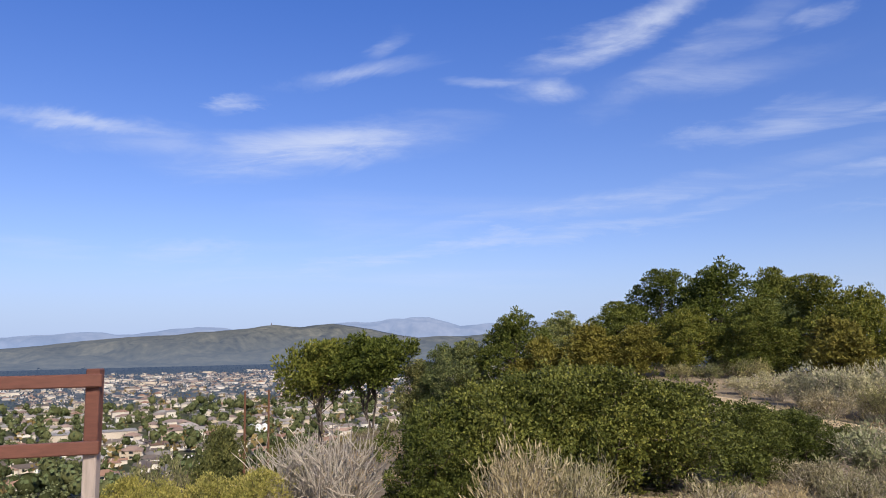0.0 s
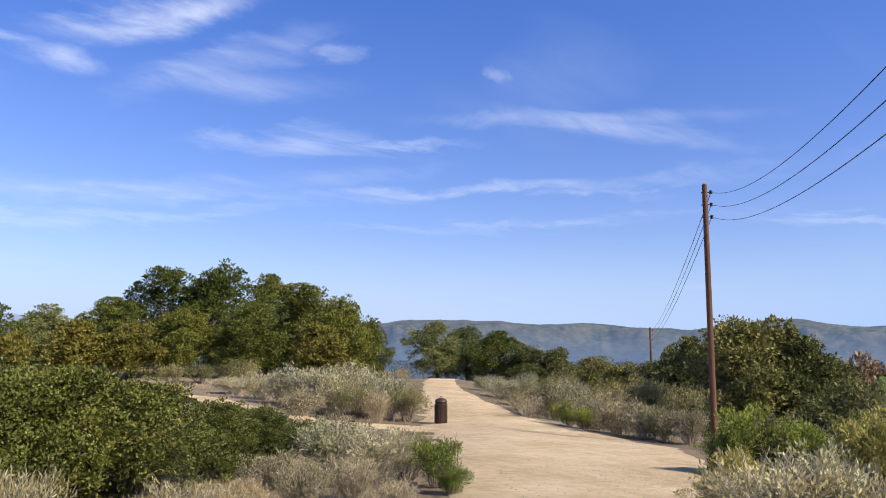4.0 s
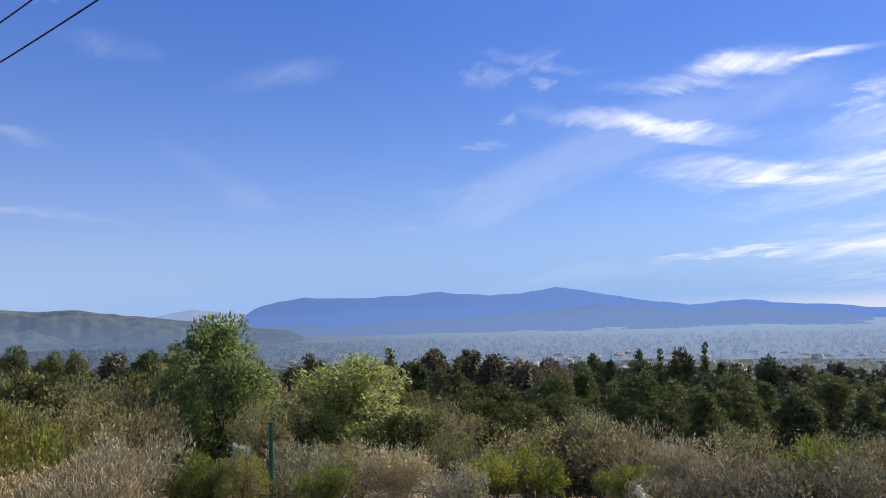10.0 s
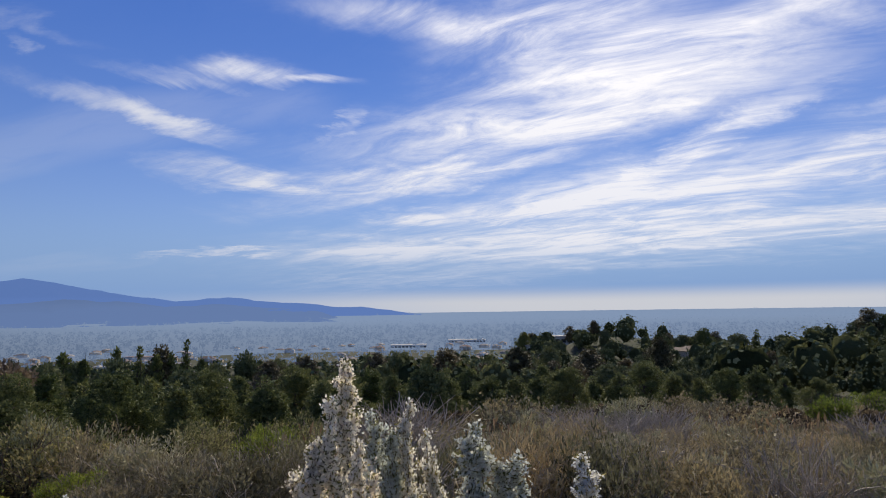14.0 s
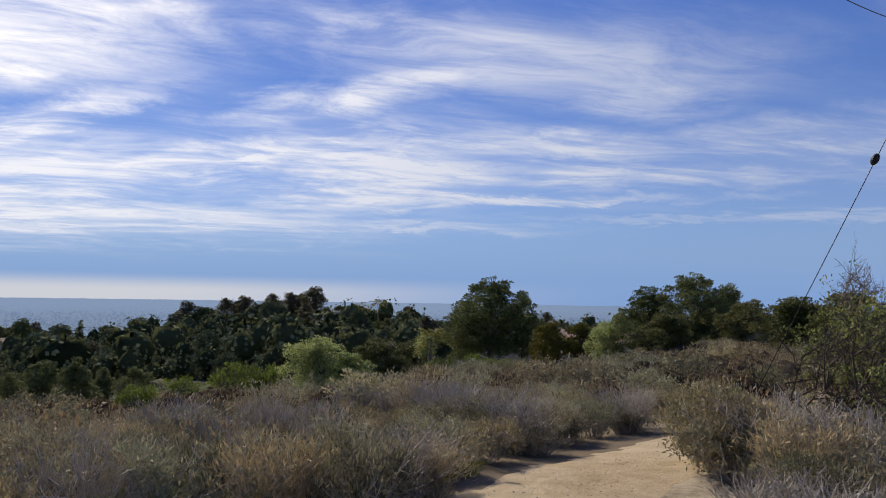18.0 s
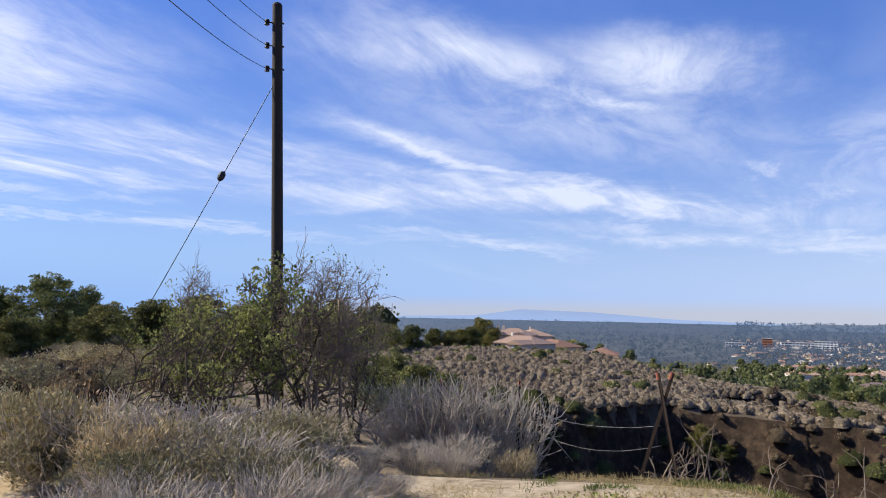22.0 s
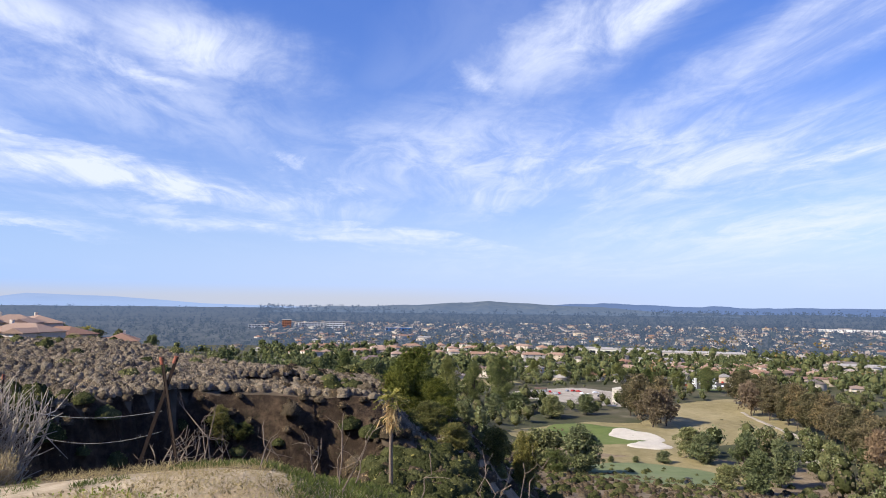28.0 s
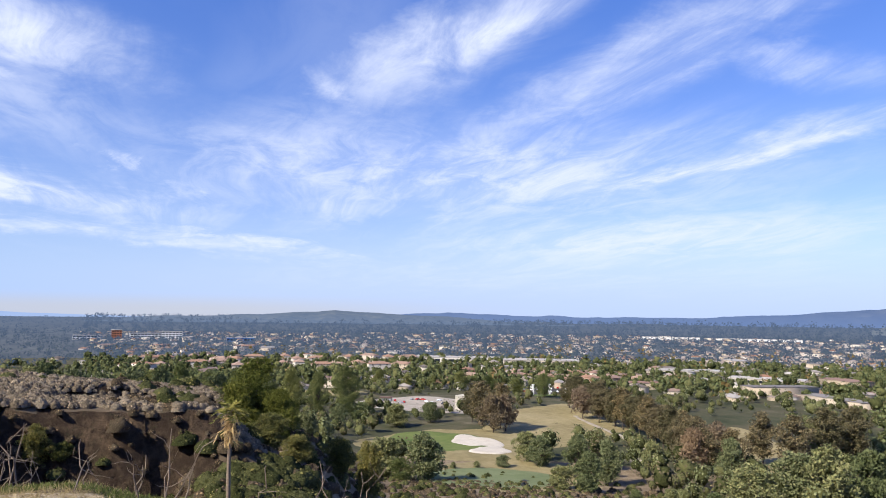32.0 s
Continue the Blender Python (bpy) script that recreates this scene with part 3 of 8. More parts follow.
def land(x, y):
    x, y = np.asarray(x, float), np.asarray(y, float)
    az, r = around(x, y)
    i = np.clip(np.searchsorted(_KAZ, az, side="right") - 1, 0, len(_KAZ) - 2)
    k = (az - _KAZ[i]) / (_KAZ[i + 1] - _KAZ[i])
    k = k * k * (3 - 2 * k)
    rr = np.sqrt(np.clip(r, 0, 450))
    knots = np.sqrt(np.array(RADII, float))
    j = np.clip(np.searchsorted(knots, rr, side="right") - 1, 0, len(RADII) - 2)
    f = (rr - knots[j]) / (knots[j + 1] - knots[j])
    z0 = _TAB[i, j] * (1 - f) + _TAB[i, j + 1] * f
    z1 = _TAB[i + 1, j] * (1 - f) + _TAB[i + 1, j + 1] * f
    z = z0 * (1 - k) + z1 * k
    z = np.where(r > 450, z + (-65 - z) * smooth(r, 450, 900), z)
    # spur with the gully and its eroded far bank
    wob = bank_line(x, y, az)
    gully = smooth(r, 11, 32) * (1 - smooth(r, wob - 4.5, wob)) * smooth(az, 238, 248) * (1 - smooth(az, 264, 276))
    z = z - 14.0 * gully * (1 + .12 * fbm(x, y, .12, 3, 4))
    back = smooth(r, wob + 8, wob + 20) * (1 - smooth(r, wob + 31, wob + 36)) * smooth(az, 259, 265) * (1 - smooth(az, 270, 278))
    z = z - 5.5 * back
    # two wooded knolls with houses
    for a, d, wa, wd, h in ((157, 340, 9, 75, 25), (183, 250, 11, 60, 9)):
        z = z + h * np.exp(-((az - a) / wa) ** 2 - ((r - d) / wd) ** 2)
    z = z + 37.0 * smooth(r, 1800, 4900)
    z = z + _wave(x, y, .55, 1.0) * .07 * smooth(r, 6, 20) + _wave(x, y, .16, 3.0) * .35 * smooth(r, 20, 60) + _wave(x, y, .035, 5.0) * 1.2 * smooth(r, 90, 300)
    # low grassy mound at the lip
    z = z + .22 * np.exp(-((az - 260) / 16) ** 2 - ((r - 6.6) / 1.5) ** 2)
    return z


def at(az, r, up=0.0):
    """The point of the ground on a bearing (degrees clockwise from +y), r metres off."""
    x, y = r * math.sin(radians(az)), r * math.cos(radians(az))
    return Vector((x, y, float(land(x, y)) + up))


def sheet(name, verts, quads, mat, parent=None, smooth_it=False, label=""):
    me = bpy.data.meshes.new(name)
    v, q = np.asarray(verts, np.float32), np.asarray(quads, np.int32)
    k = q.shape[1]
    me.vertices.add(len(v)), me.loops.add(q.size), me.polygons.add(len(q))
    me.vertices.foreach_set("co", v.ravel())
    me.loops.foreach_set("vertex_index", q.ravel())
    me.polygons.foreach_set("loop_start", np.arange(0, q.size, k, dtype=np.int32))
    if smooth_it:
        me.polygons.foreach_set("use_smooth", np.ones(len(q), bool))
    me.update(calc_edges=True)
    for m in (mat if isinstance(mat, (list, tuple)) else [mat]):
        me.materials.append(m)
    ob = new(name, me)
    ob.parent = parent
    if label:
        ob["label"] = label
    return ob


def part(name, bm, mat, parent=None, label=""):
    """Links a bmesh as one mesh object under a thing or a part."""
    me = bpy.data.meshes.new(name)
    bm.to_mesh(me)
    bm.free()
    me.materials.append(mat)
    ob = new(name, me)
    ob.parent = parent
    if label:
        ob["label"] = label
    return ob


def ring_quads(rows, cols, closed):
    n = cols if closed else cols - 1
    a = (np.arange(rows - 1)[:, None] * cols + np.arange(n)[None]).ravel()
    b = (np.arange(rows - 1)[:, None] * cols + (np.arange(n)[None] + 1) % cols).ravel()
    return np.stack([a, b, b + cols, a + cols], 1)


def build_ground():
    rad = np.concatenate([[0.05], np.geomspace(0.8, 4900, 330)])
    ang = np.radians(np.arange(0, 360, 0.75))
    R, A = np.meshgrid(rad, ang, indexing="ij")
    x, y = R * np.sin(A), R * np.cos(A)
    z = land(x, y)
    q = ring_quads(len(rad), len(ang), True)
    ob = sheet("ground", np.stack([x, y, z], -1).reshape(-1, 3), q[:, ::-1], [M["ground"], M["valley"], M["cliff"], M["slope"]], smooth_it=True)
    mid = rad[np.minimum(np.arange(len(q)) // len(ang), len(rad) - 1)]
    azq = (np.arange(len(q)) % len(ang)) * 0.75
    idx = np.where(mid > 300, 1, 0)
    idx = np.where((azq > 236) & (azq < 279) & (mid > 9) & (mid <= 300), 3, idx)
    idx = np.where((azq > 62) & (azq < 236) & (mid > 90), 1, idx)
    # the bare bank, in the earth darkened for its half-shaded face
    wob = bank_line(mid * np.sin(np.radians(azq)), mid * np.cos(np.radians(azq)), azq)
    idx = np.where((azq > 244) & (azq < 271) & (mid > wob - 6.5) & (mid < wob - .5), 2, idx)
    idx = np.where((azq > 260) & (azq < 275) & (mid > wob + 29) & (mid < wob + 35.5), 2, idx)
    ob.data.polygons.foreach_set("material_index", idx.astype(np.int32))
    tagged(ob, "dry chaparral hilltop falling to a wide valley floor", "ground", kind="structure")


build_ground()


def rim(ob, values):
    """How near each point is to the edge of a trail or patch, 0 to 1."""
    ob.data.attributes.new("rim", "FLOAT", "POINT").data.foreach_set("value", np.asarray(values, np.float32))


def strip(name, pts, mat, label, category, up=0.025, rag=0.16, steps=60, kind="structure", across=7):
    """A trail or road laid on the ground: rows of bearing, distance, half width."""
    p = np.array(pts, float)
    t = np.linspace(0, len(p) - 1, steps)
    xy = np.stack([p[:, 1] * np.sin(np.radians(p[:, 0])), p[:, 1] * np.cos(np.radians(p[:, 0]))], 1)
    def spline(v):
        i = np.clip(t.astype(int), 0, len(p) - 2)
        f = t - i
        g = np.gradient(v, axis=0)
        if v.ndim > 1:
            f = f[:, None]
        h = f * f * (3 - 2 * f)
        return v[i] * (1 - h) + v[i + 1] * h + (f * (1 - f) ** 2) * g[i] - (f * f * (1 - f)) * g[i + 1]
    c, w = spline(xy), spline(p[:, 2])
    d = np.gradient(c, axis=0)
    d /= np.linalg.norm(d, axis=1, keepdims=True) + 1e-9
    side = np.stack([-d[:, 1], d[:, 0]], 1)
    k = np.linspace(-1, 1, across)
    rng = np.random.default_rng(len(name) + steps)
    e = rng.normal(0, rag, (steps, across)) * (np.abs(k) == 1)
    xyz = c[:, None] + side[:, None] * ((k[None] * w[:, None]) + e)[..., None]
    lift = up - (np.abs(k) == 1) * (up + 0.03)
    z = land(xyz[..., 0], xyz[..., 1]) + lift[None]
    v = np.concatenate([xyz, z[..., None]], -1).reshape(-1, 3)
    ob = sheet(name, v, ring_quads(steps, across, False), mat, smooth_it=True)
    rim(ob, np.tile(np.abs(k) ** 1.5, steps))
    return tagged(ob, label, category, kind=kind)


def patch(name, az, r, la, lr, mat, label, category, up=0.03, kind="structure", wob=0.12, turn=0.0, seed=0):
    """A lobed flat patch on the ground round a bearing and distance."""
    c = at(az, r)
    rng = np.random.default_rng(seed + int(az * 10))
    ph = rng.uniform(0, 6.28, 4)
    ang = np.linspace(0, 2 * math.pi, 48, endpoint=False)
    edge = 1 + wob * (np.sin(2 * ang + ph[0]) + .6 * np.sin(3 * ang + ph[1]) + .4 * np.sin(5 * ang + ph[2]))
    rad = np.linspace(0.02, 1, 10)
    o = np.array((math.cos(radians(-az + turn)), math.sin(radians(-az + turn))))
    f = np.array((-o[1], o[0]))
    u, v = rad[:, None] * (edge * np.cos(ang))[None] * la, rad[:, None] * (edge * np.sin(ang))[None] * lr
    x, y = c.x + o[0] * u + f[0] * v, c.y + o[1] * u + f[1] * v
    z = land(x, y) + np.where(np.arange(10) == 9, -0.03, up)[:, None]
    ob = sheet(name, np.stack([x, y, z], -1).reshape(-1, 3), ring_quads(10, 48, True), mat, smooth_it=True)
    rim(ob, np.repeat(rad ** 1.5, 48))
    return tagged(ob, label, category, kind=kind)


strip("path_main", [(50, 3.0, 1.6), (50.5, 8, 1.6), (50.6, 12.5, 2.6), (49.8, 18, 3.4), (45, 26, 2.9), (42, 36, 1.9), (40.8, 50, 1.35), (40.6, 64, 1.3), (36, 80, 1.2)],
      M["dirt"], "pale sandy walking trail over the hilltop", "trail", steps=90)
strip("path_side", [(45, 22.5, 1.3), (38, 22.4, 1.1), (30, 23.6, 1.0), (23, 29, .8), (18, 36, .7)], M["dirt"], "narrow sandy side trail between shrubs", "trail", up=0.035)
strip("path_back", [(188, 3.0, 1.0), (199, 5.6, .95), (205.5, 7.6, 1.0), (211.5, 9.8, .95), (217, 14, .85), (221, 19.5, 1.0), (221, 27, 1.1), (212, 38, 1.0)], M["dirt"], "curving sandy trail through grey scrub", "trail", steps=80)
strip("path_spur", [(200, 3.0, .6), (225, 5.0, .45), (232, 8.4, .55), (234, 12, .4)], M["dirt"], "trodden spur of bare earth beside the pole", "trail", up=0.03)
patch("clearing_view", 354, 6.0, 4.2, 4.2, M["dirt"], "bare sandy clearing at the viewpoint", "clearing", up=0.03)
patch("straw_lip", 250, 5.4, 6.5, 2.6, M["straw_mat"], "mat of dry straw over the mound", "ground cover", up=0.018, seed=8)
patch("clearing_lip", 263, 3.7, 3.4, 2.7, M["dirt"], "bare earth clearing at the lip of the gully", "clearing", up=0.03, seed=4)


# ------------------------------------------------------------------ plants
def unit(v):
    return v / (np.linalg.norm(v, axis=-1, keepdims=True) + 1e-9)


def leaf_quads(rng, pos, ln, wd, lift=0.3, out=None, jitter=1.0, face=None):
    """One pointed leaf of two triangles' worth at every point."""
    n = len(pos)
    d = rng.normal(0, jitter, (n, 3))
    d[:, 2] += lift
    if out is not None:
        d += out
    d = unit(d)
    s = unit(np.cross(d, rng.normal(0, 1, (n, 3)) if face is None else face + rng.normal(0, .5, (n, 3))))
    k = rng.uniform(.65, 1.3, (n, 1))
    mid = pos + d * ln * k * .45
    v = np.stack([pos, mid + s * wd * k * .5, pos + d * ln * k, mid - s * wd * k * .5], 1).reshape(-1, 3)
    return v, np.arange(n * 4).reshape(n, 4)


def tubes(lines, sides=4):
    """Tapered stems: every line is a row of points and a row of radii."""
    vs, qs, base = [], [], 0
    ang = np.linspace(0, 2 * math.pi, sides, endpoint=False)
    for p, r in lines:
        p, r = np.asarray(p, float), np.asarray(r, float)
        d = unit(np.gradient(p, axis=0))
        a = unit(np.cross(d, np.where(np.abs(d[:, 2:3]) > .9, (1.0, 0, 0), (0, 0, 1.0))))
        b = np.cross(d, a)
        ring = p[:, None] + (a[:, None] * np.cos(ang)[None, :, None] + b[:, None] * np.sin(ang)[None, :, None]) * r[:, None, None]
        vs.append(ring.reshape(-1, 3))
        qs.append(ring_quads(len(p), sides, True) + base)
        base += len(p) * sides
    return np.concatenate(vs), np.concatenate(qs)


def limb(rng, a, b, n=5, bend=0.12, sag=0.0):
    """A crooked line from a to b."""
    a, b = np.asarray(a, float), np.asarray(b, float)
    t = np.linspace(0, 1, n)[:, None]
    size = np.linalg.norm(b - a)
    off = rng.normal(0, bend * size, (n, 3)) * np.sin(t * math.pi) ** .5
    off[0] = off[-1] = 0
    p = a + (b - a) * t + off
    p[:, 2] += (np.sin(t * math.pi) * sag * size)[:, 0]
    return p


def blob_points(rng, blobs, n, hollow=0.72):
    """Points in the outer shells of lumps (centre and radii), more above than below."""
    w = np.array([b[1][0] * b[1][1] + b[1][0] * b[1][2] for b in blobs])
    pick = rng.choice(len(blobs), n, p=w / w.sum())
    d = unit(rng.normal(0, 1, (n, 3)))
    d[:, 2] = np.where((d[:, 2] < -.2) & (rng.random(n) < .6), -d[:, 2], d[:, 2])
    c, r = np.array([blobs[i][0] for i in pick], float), np.array([blobs[i][1] for i in pick], float)
    k = hollow + (1 - hollow) * rng.random((n, 1)) ** .6 + rng.normal(0, .06, (n, 1))
    return c + d * r * k, d


def tree(name, seed, height, width, leafmat, leaves=9000, leaf_len=.2, leaf_wd=.09, blobs=14, bare=.25, trunk=.16, tuft=7, spread=.22,
         shape="round", lift=.3, bark="bark", stems=1, fill=.36, sub=26, twigs=0, hollow=.72):
    """A tree: trunk with limbs, and a crown of tufts of leaves on uneven lumps."""
    rng = np.random.default_rng(seed)
    lumps = []
    top, bot = height, height * bare
    for i in range(blobs):
        if shape == "cone":
            k = rng.random() ** .8
            rr = width * .5 * (1 - k) ** .75 * rng.uniform(.35, .7)
            ang = rng.uniform(0, 6.28)
            size = width * .30 * (1.08 - k)
            lumps.append(((rr * math.cos(ang), rr * math.sin(ang), bot + (top - bot) * k * .97), (size, size, size * 1.5)))
        else:
            u, ang = (i + rng.random()) / blobs, rng.uniform(0, 6.28)
            girth = (1 - abs(2 * u - .9) ** 2.4 * .75)
            k = rng.uniform(.25, .80) * girth * width * .5 * (.35 if u > .86 else 1)
            c = np.array((math.cos(ang) * k, math.sin(ang) * k, bot + (top - bot) * (.10 + .76 * u)))
            if shape == "dome":
                c[2] = bot + (top - bot) * (.25 + .62 * rng.random() * (1 - (np.hypot(c[0], c[1]) / (width * .5)) ** 2 * .7))
            size = width * fill * rng.uniform(.42, .78)
            vert = min(size * .9, (top - c[2]) * 1.0 + size * .15)
            lumps.append((tuple(c), (size, size * rng.uniform(.8, 1.1), max(vert, size * .45))))
    root_line = []
    fork = height * (bare * .75 + .05)
    for s in range(stems):
        lean = rng.normal(0, (.17 if bare >= .2 and twigs else .1) * height, 2) * (stems > 1)
        foot = np.array((rng.normal(0, .1) * (stems > 1) * 2, rng.normal(0, .1) * (stems > 1) * 2, -.25))
        head = np.array((lean[0], lean[1], height * .72))
        p = limb(rng, foot, head, 7, .07 if bare >= .2 and twigs else .025)
        root_line.append((p, np.linspace(trunk, trunk * .3, 7) / (1 if stems == 1 else 1.4)))
    for c, r in lumps[: min(len(lumps), sub)]:
        t = root_line[rng.integers(stems)][0]
        s = t[min(6, 2 + int(4 * max(0, (c[2] - fork)) / max(.1, height - fork) * .8))]
        root_line.append((limb(rng, s, np.array(c), 5, .15 if bare >= .2 and twigs else .07, .08), np.linspace(trunk * .42, trunk * .1, 5)))
    tips, out = blob_points(rng, lumps, max(8, leaves // (tuft * 5)), hollow)
    limbs = [l[0] for l in root_line]
    for i in range(twigs):
        if bare >= .2:      # half-bare trees: crooked twigs off the limbs, forking once
            line = limbs[rng.integers(len(limbs))]
            a = line[rng.integers(2, len(line))]
            way_out = rng.normal(0, .8, 3) + unit(a * (1, 1, .3)) * .5 + (0, 0, .5)
            b = a + unit(way_out) * width * rng.uniform(.07, .20)
            root_line.append((limb(rng, a, b, 4, .12), np.linspace(trunk * .15, trunk * .07, 4)))
            for _ in range(3):
                m = a + (b - a) * rng.uniform(.35, .95)
                root_line.append((limb(rng, m, m + unit(way_out + rng.normal(0, 1.1, 3)) * width * rng.uniform(.04, .10), 3, .1), np.linspace(trunk * .08, trunk * .045, 3)))
            continue
        e = tips[rng.integers(len(tips))]
        near = lumps[int(np.argmin([np.linalg.norm(np.array(b[0]) - e) for b in lumps]))][0]
        root_line.append((limb(rng, np.array(near), e + rng.normal(0, .12, 3), 4, .09), np.linspace(trunk * .14, trunk * .05, 4)))
    v, q = tubes(root_line, 6 if not twigs else 4)
    root = sheet(name, v, q, M[bark], smooth_it=True)
    root.name = name
    # every tip carries a clump of leaves on its sunny side, with gaps between the clumps
    size = np.repeat(spread * 2.2 * rng.uniform(.55, 1.35, (len(tips), 1)), tuft * 5, 0)
    d = unit(rng.normal(0, 1, (len(size), 3)) + np.repeat(out, tuft * 5, 0) * .5 + (0, 0, .35))
    pos = np.repeat(tips, tuft * 5, 0) + d * size * (.30 + .70 * rng.random((len(size), 1)) ** .5) * np.array((1, 1, .78))
    if hollow > .6:     # the shaded inside of the crown
        deep_in, way_in = blob_points(rng, lumps, len(pos) // 5, .25)
        pos, d = np.concatenate([pos, deep_in - way_in * .2 * spread]), np.concatenate([d, way_in])
    v, q = leaf_quads(rng, pos, leaf_len, leaf_wd * 1.25, lift, d * .9, .7, d * 1.3 + (0, 0, .35))
    crown = sheet("crown", v, q, M[leafmat], root)
    return root


def shrub(name, seed, height, width, leafmat, leaves=3500, leaf_len=.05, leaf_wd=.02, stems=26, twigs=5, twigmat="brown_twig", upright=.5,
          thick=.012, lumps=6, tuft=6, spread=.05, lift=.6):
    """A shrub: many forking stems from one foot, with leaves round their ends."""
    rng = np.random.default_rng(seed)
    lines, tips = [], []
    for i in range(stems):
        a = rng.uniform(0, 6.28)
        k = rng.random() ** .5
        rad = width * .5 * k * (1 - upright * .35)
        top = height * rng.uniform(.62, 1.0) * (1 - .45 * k * k * (1 - upright))
        end = np.array((math.cos(a) * rad, math.sin(a) * rad, top))
        foot = np.array((math.cos(a) * rad * .18, math.sin(a) * rad * .18, -.08))
        p = limb(rng, foot, end, 5, .05, .10)
        lines.append((p, np.linspace(thick, thick * .35, 5)))
        tips.append(end)
        for _ in range(twigs):
            s = p[rng.integers(1, 4)]
            e = s + unit(rng.normal(0, .55, 3) + np.array((math.cos(a) * .5, math.sin(a) * .5, .35 + upright))) * height * rng.uniform(.18, .42)
            e[2] = min(max(e[2], .05), height)
            lines.append((limb(rng, s, e, 3, .06), np.linspace(thick * .55, thick * .3, 3)))
            tips.append(e)
            tips.append((s + e) / 2)
    v, q = tubes(lines, 3)
    root = sheet(name, v, q, M[twigmat])
    if leaves:
        tips = np.array(tips)
        n = max(1, leaves // tuft)
        if lumps:
            high = tips[tips[:, 2] > height * .35]
            mid = high[rng.integers(0, len(high), lumps * 3)] * np.array((.92, .92, .88))
            own = rng.integers(0, len(mid), n)
            size = width * rng.uniform(.07, .13, len(mid))[own][:, None]
            d = unit(rng.normal(0, 1, (n, 3)) + (0, 0, .35))
            shell = mid[own] + d * size * np.array((1, 1, 1.15)) * rng.uniform(.75, 1.1, (n, 1))
            shell[:, 2] = np.maximum(shell[:, 2], .03)
            pos = np.repeat(shell, tuft, 0) + rng.normal(0, spread * .7, (n * tuft, 3))
            pos[:, 2] = np.maximum(pos[:, 2], .02)
            dd = np.repeat(d, tuft, 0)
            v, q = leaf_quads(rng, pos, leaf_len, leaf_wd, lift, dd * .7, .6, dd * 1.2 + (0, 0, .3))
            sheet("foliage", v, q, M[leafmat], root)
            leaves = 0
    if leaves:
        pick = tips[rng.integers(0, len(tips), n)] + rng.normal(0, .045 * width, (n, 3))
        pick[:, 2] = np.maximum(pick[:, 2], .03)
        pos = np.repeat(pick, tuft, 0) + rng.normal(0, spread, (n * tuft, 3))
        pos[:, 2] = np.maximum(pos[:, 2], .02)
        out = unit(pos * (1, 1, .4)) * .6
        v, q = leaf_quads(rng, pos, leaf_len, leaf_wd, lift, out, .8)
        sheet("foliage", v, q, M[leafmat], root)
    return root


def plumed(name, seed, height, width):
    """An upright shrub whose shoots end in plumes of white seed fluff."""
    rng = np.random.default_rng(seed)
    lines, pl, lv = [], [], []
    for i in range(11):
        a, k = rng.uniform(0, 6.28), rng.random() ** .6
        rad = width * .42 * k
        end = np.array((math.cos(a) * rad, math.sin(a) * rad, height * (1.06 - .55 * k) * rng.uniform(.86, 1.0)))
        p = limb(rng, (end[0] * .1, end[1] * .1, -.05), end, 6, .02, .06)
        lines.append((p, np.linspace(.009, .003, 6)))
        for j in range(40):
            f = rng.uniform(.30, 1.0)
            i0 = min(4, int(f * 5))
            s = p[i0] + (p[i0 + 1] - p[i0]) * (f * 5 - i0)
            e = s + unit(rng.normal(0, .75, 3) + (math.cos(a) * .3, math.sin(a) * .3, .9)) * rng.uniform(.10, .24) * (1.22 - f)
            lines.append(([s, (s + e) / 2 + rng.normal(0, .004, 3), e], [.003, .002, .0012]))
            (pl if f > .42 or rng.random() < .4 else lv).append((s, e))
    v, q = tubes(lines, 3)
    root = sheet(name, v, q, M["brown_twig"])
    def along(rows, n, spread):
        s, e = np.array([r[0] for r in rows]), np.array([r[1] for r in rows])
        t = rng.random((len(rows), n, 1))
        return (s[:, None] + (e - s)[:, None] * t + rng.normal(0, spread, (len(rows), n, 3))).reshape(-1, 3)
    v, q = leaf_quads(rng, along(pl + lv, 16, .012), .026, .009, .8)
    sheet("foliage", v, q, M["olive"], root)
    v, q = leaf_quads(rng, along(pl, 84, .012), .017, .012, .6)
    sheet("bloom", v, q, M["white_bloom"], root)
    return root


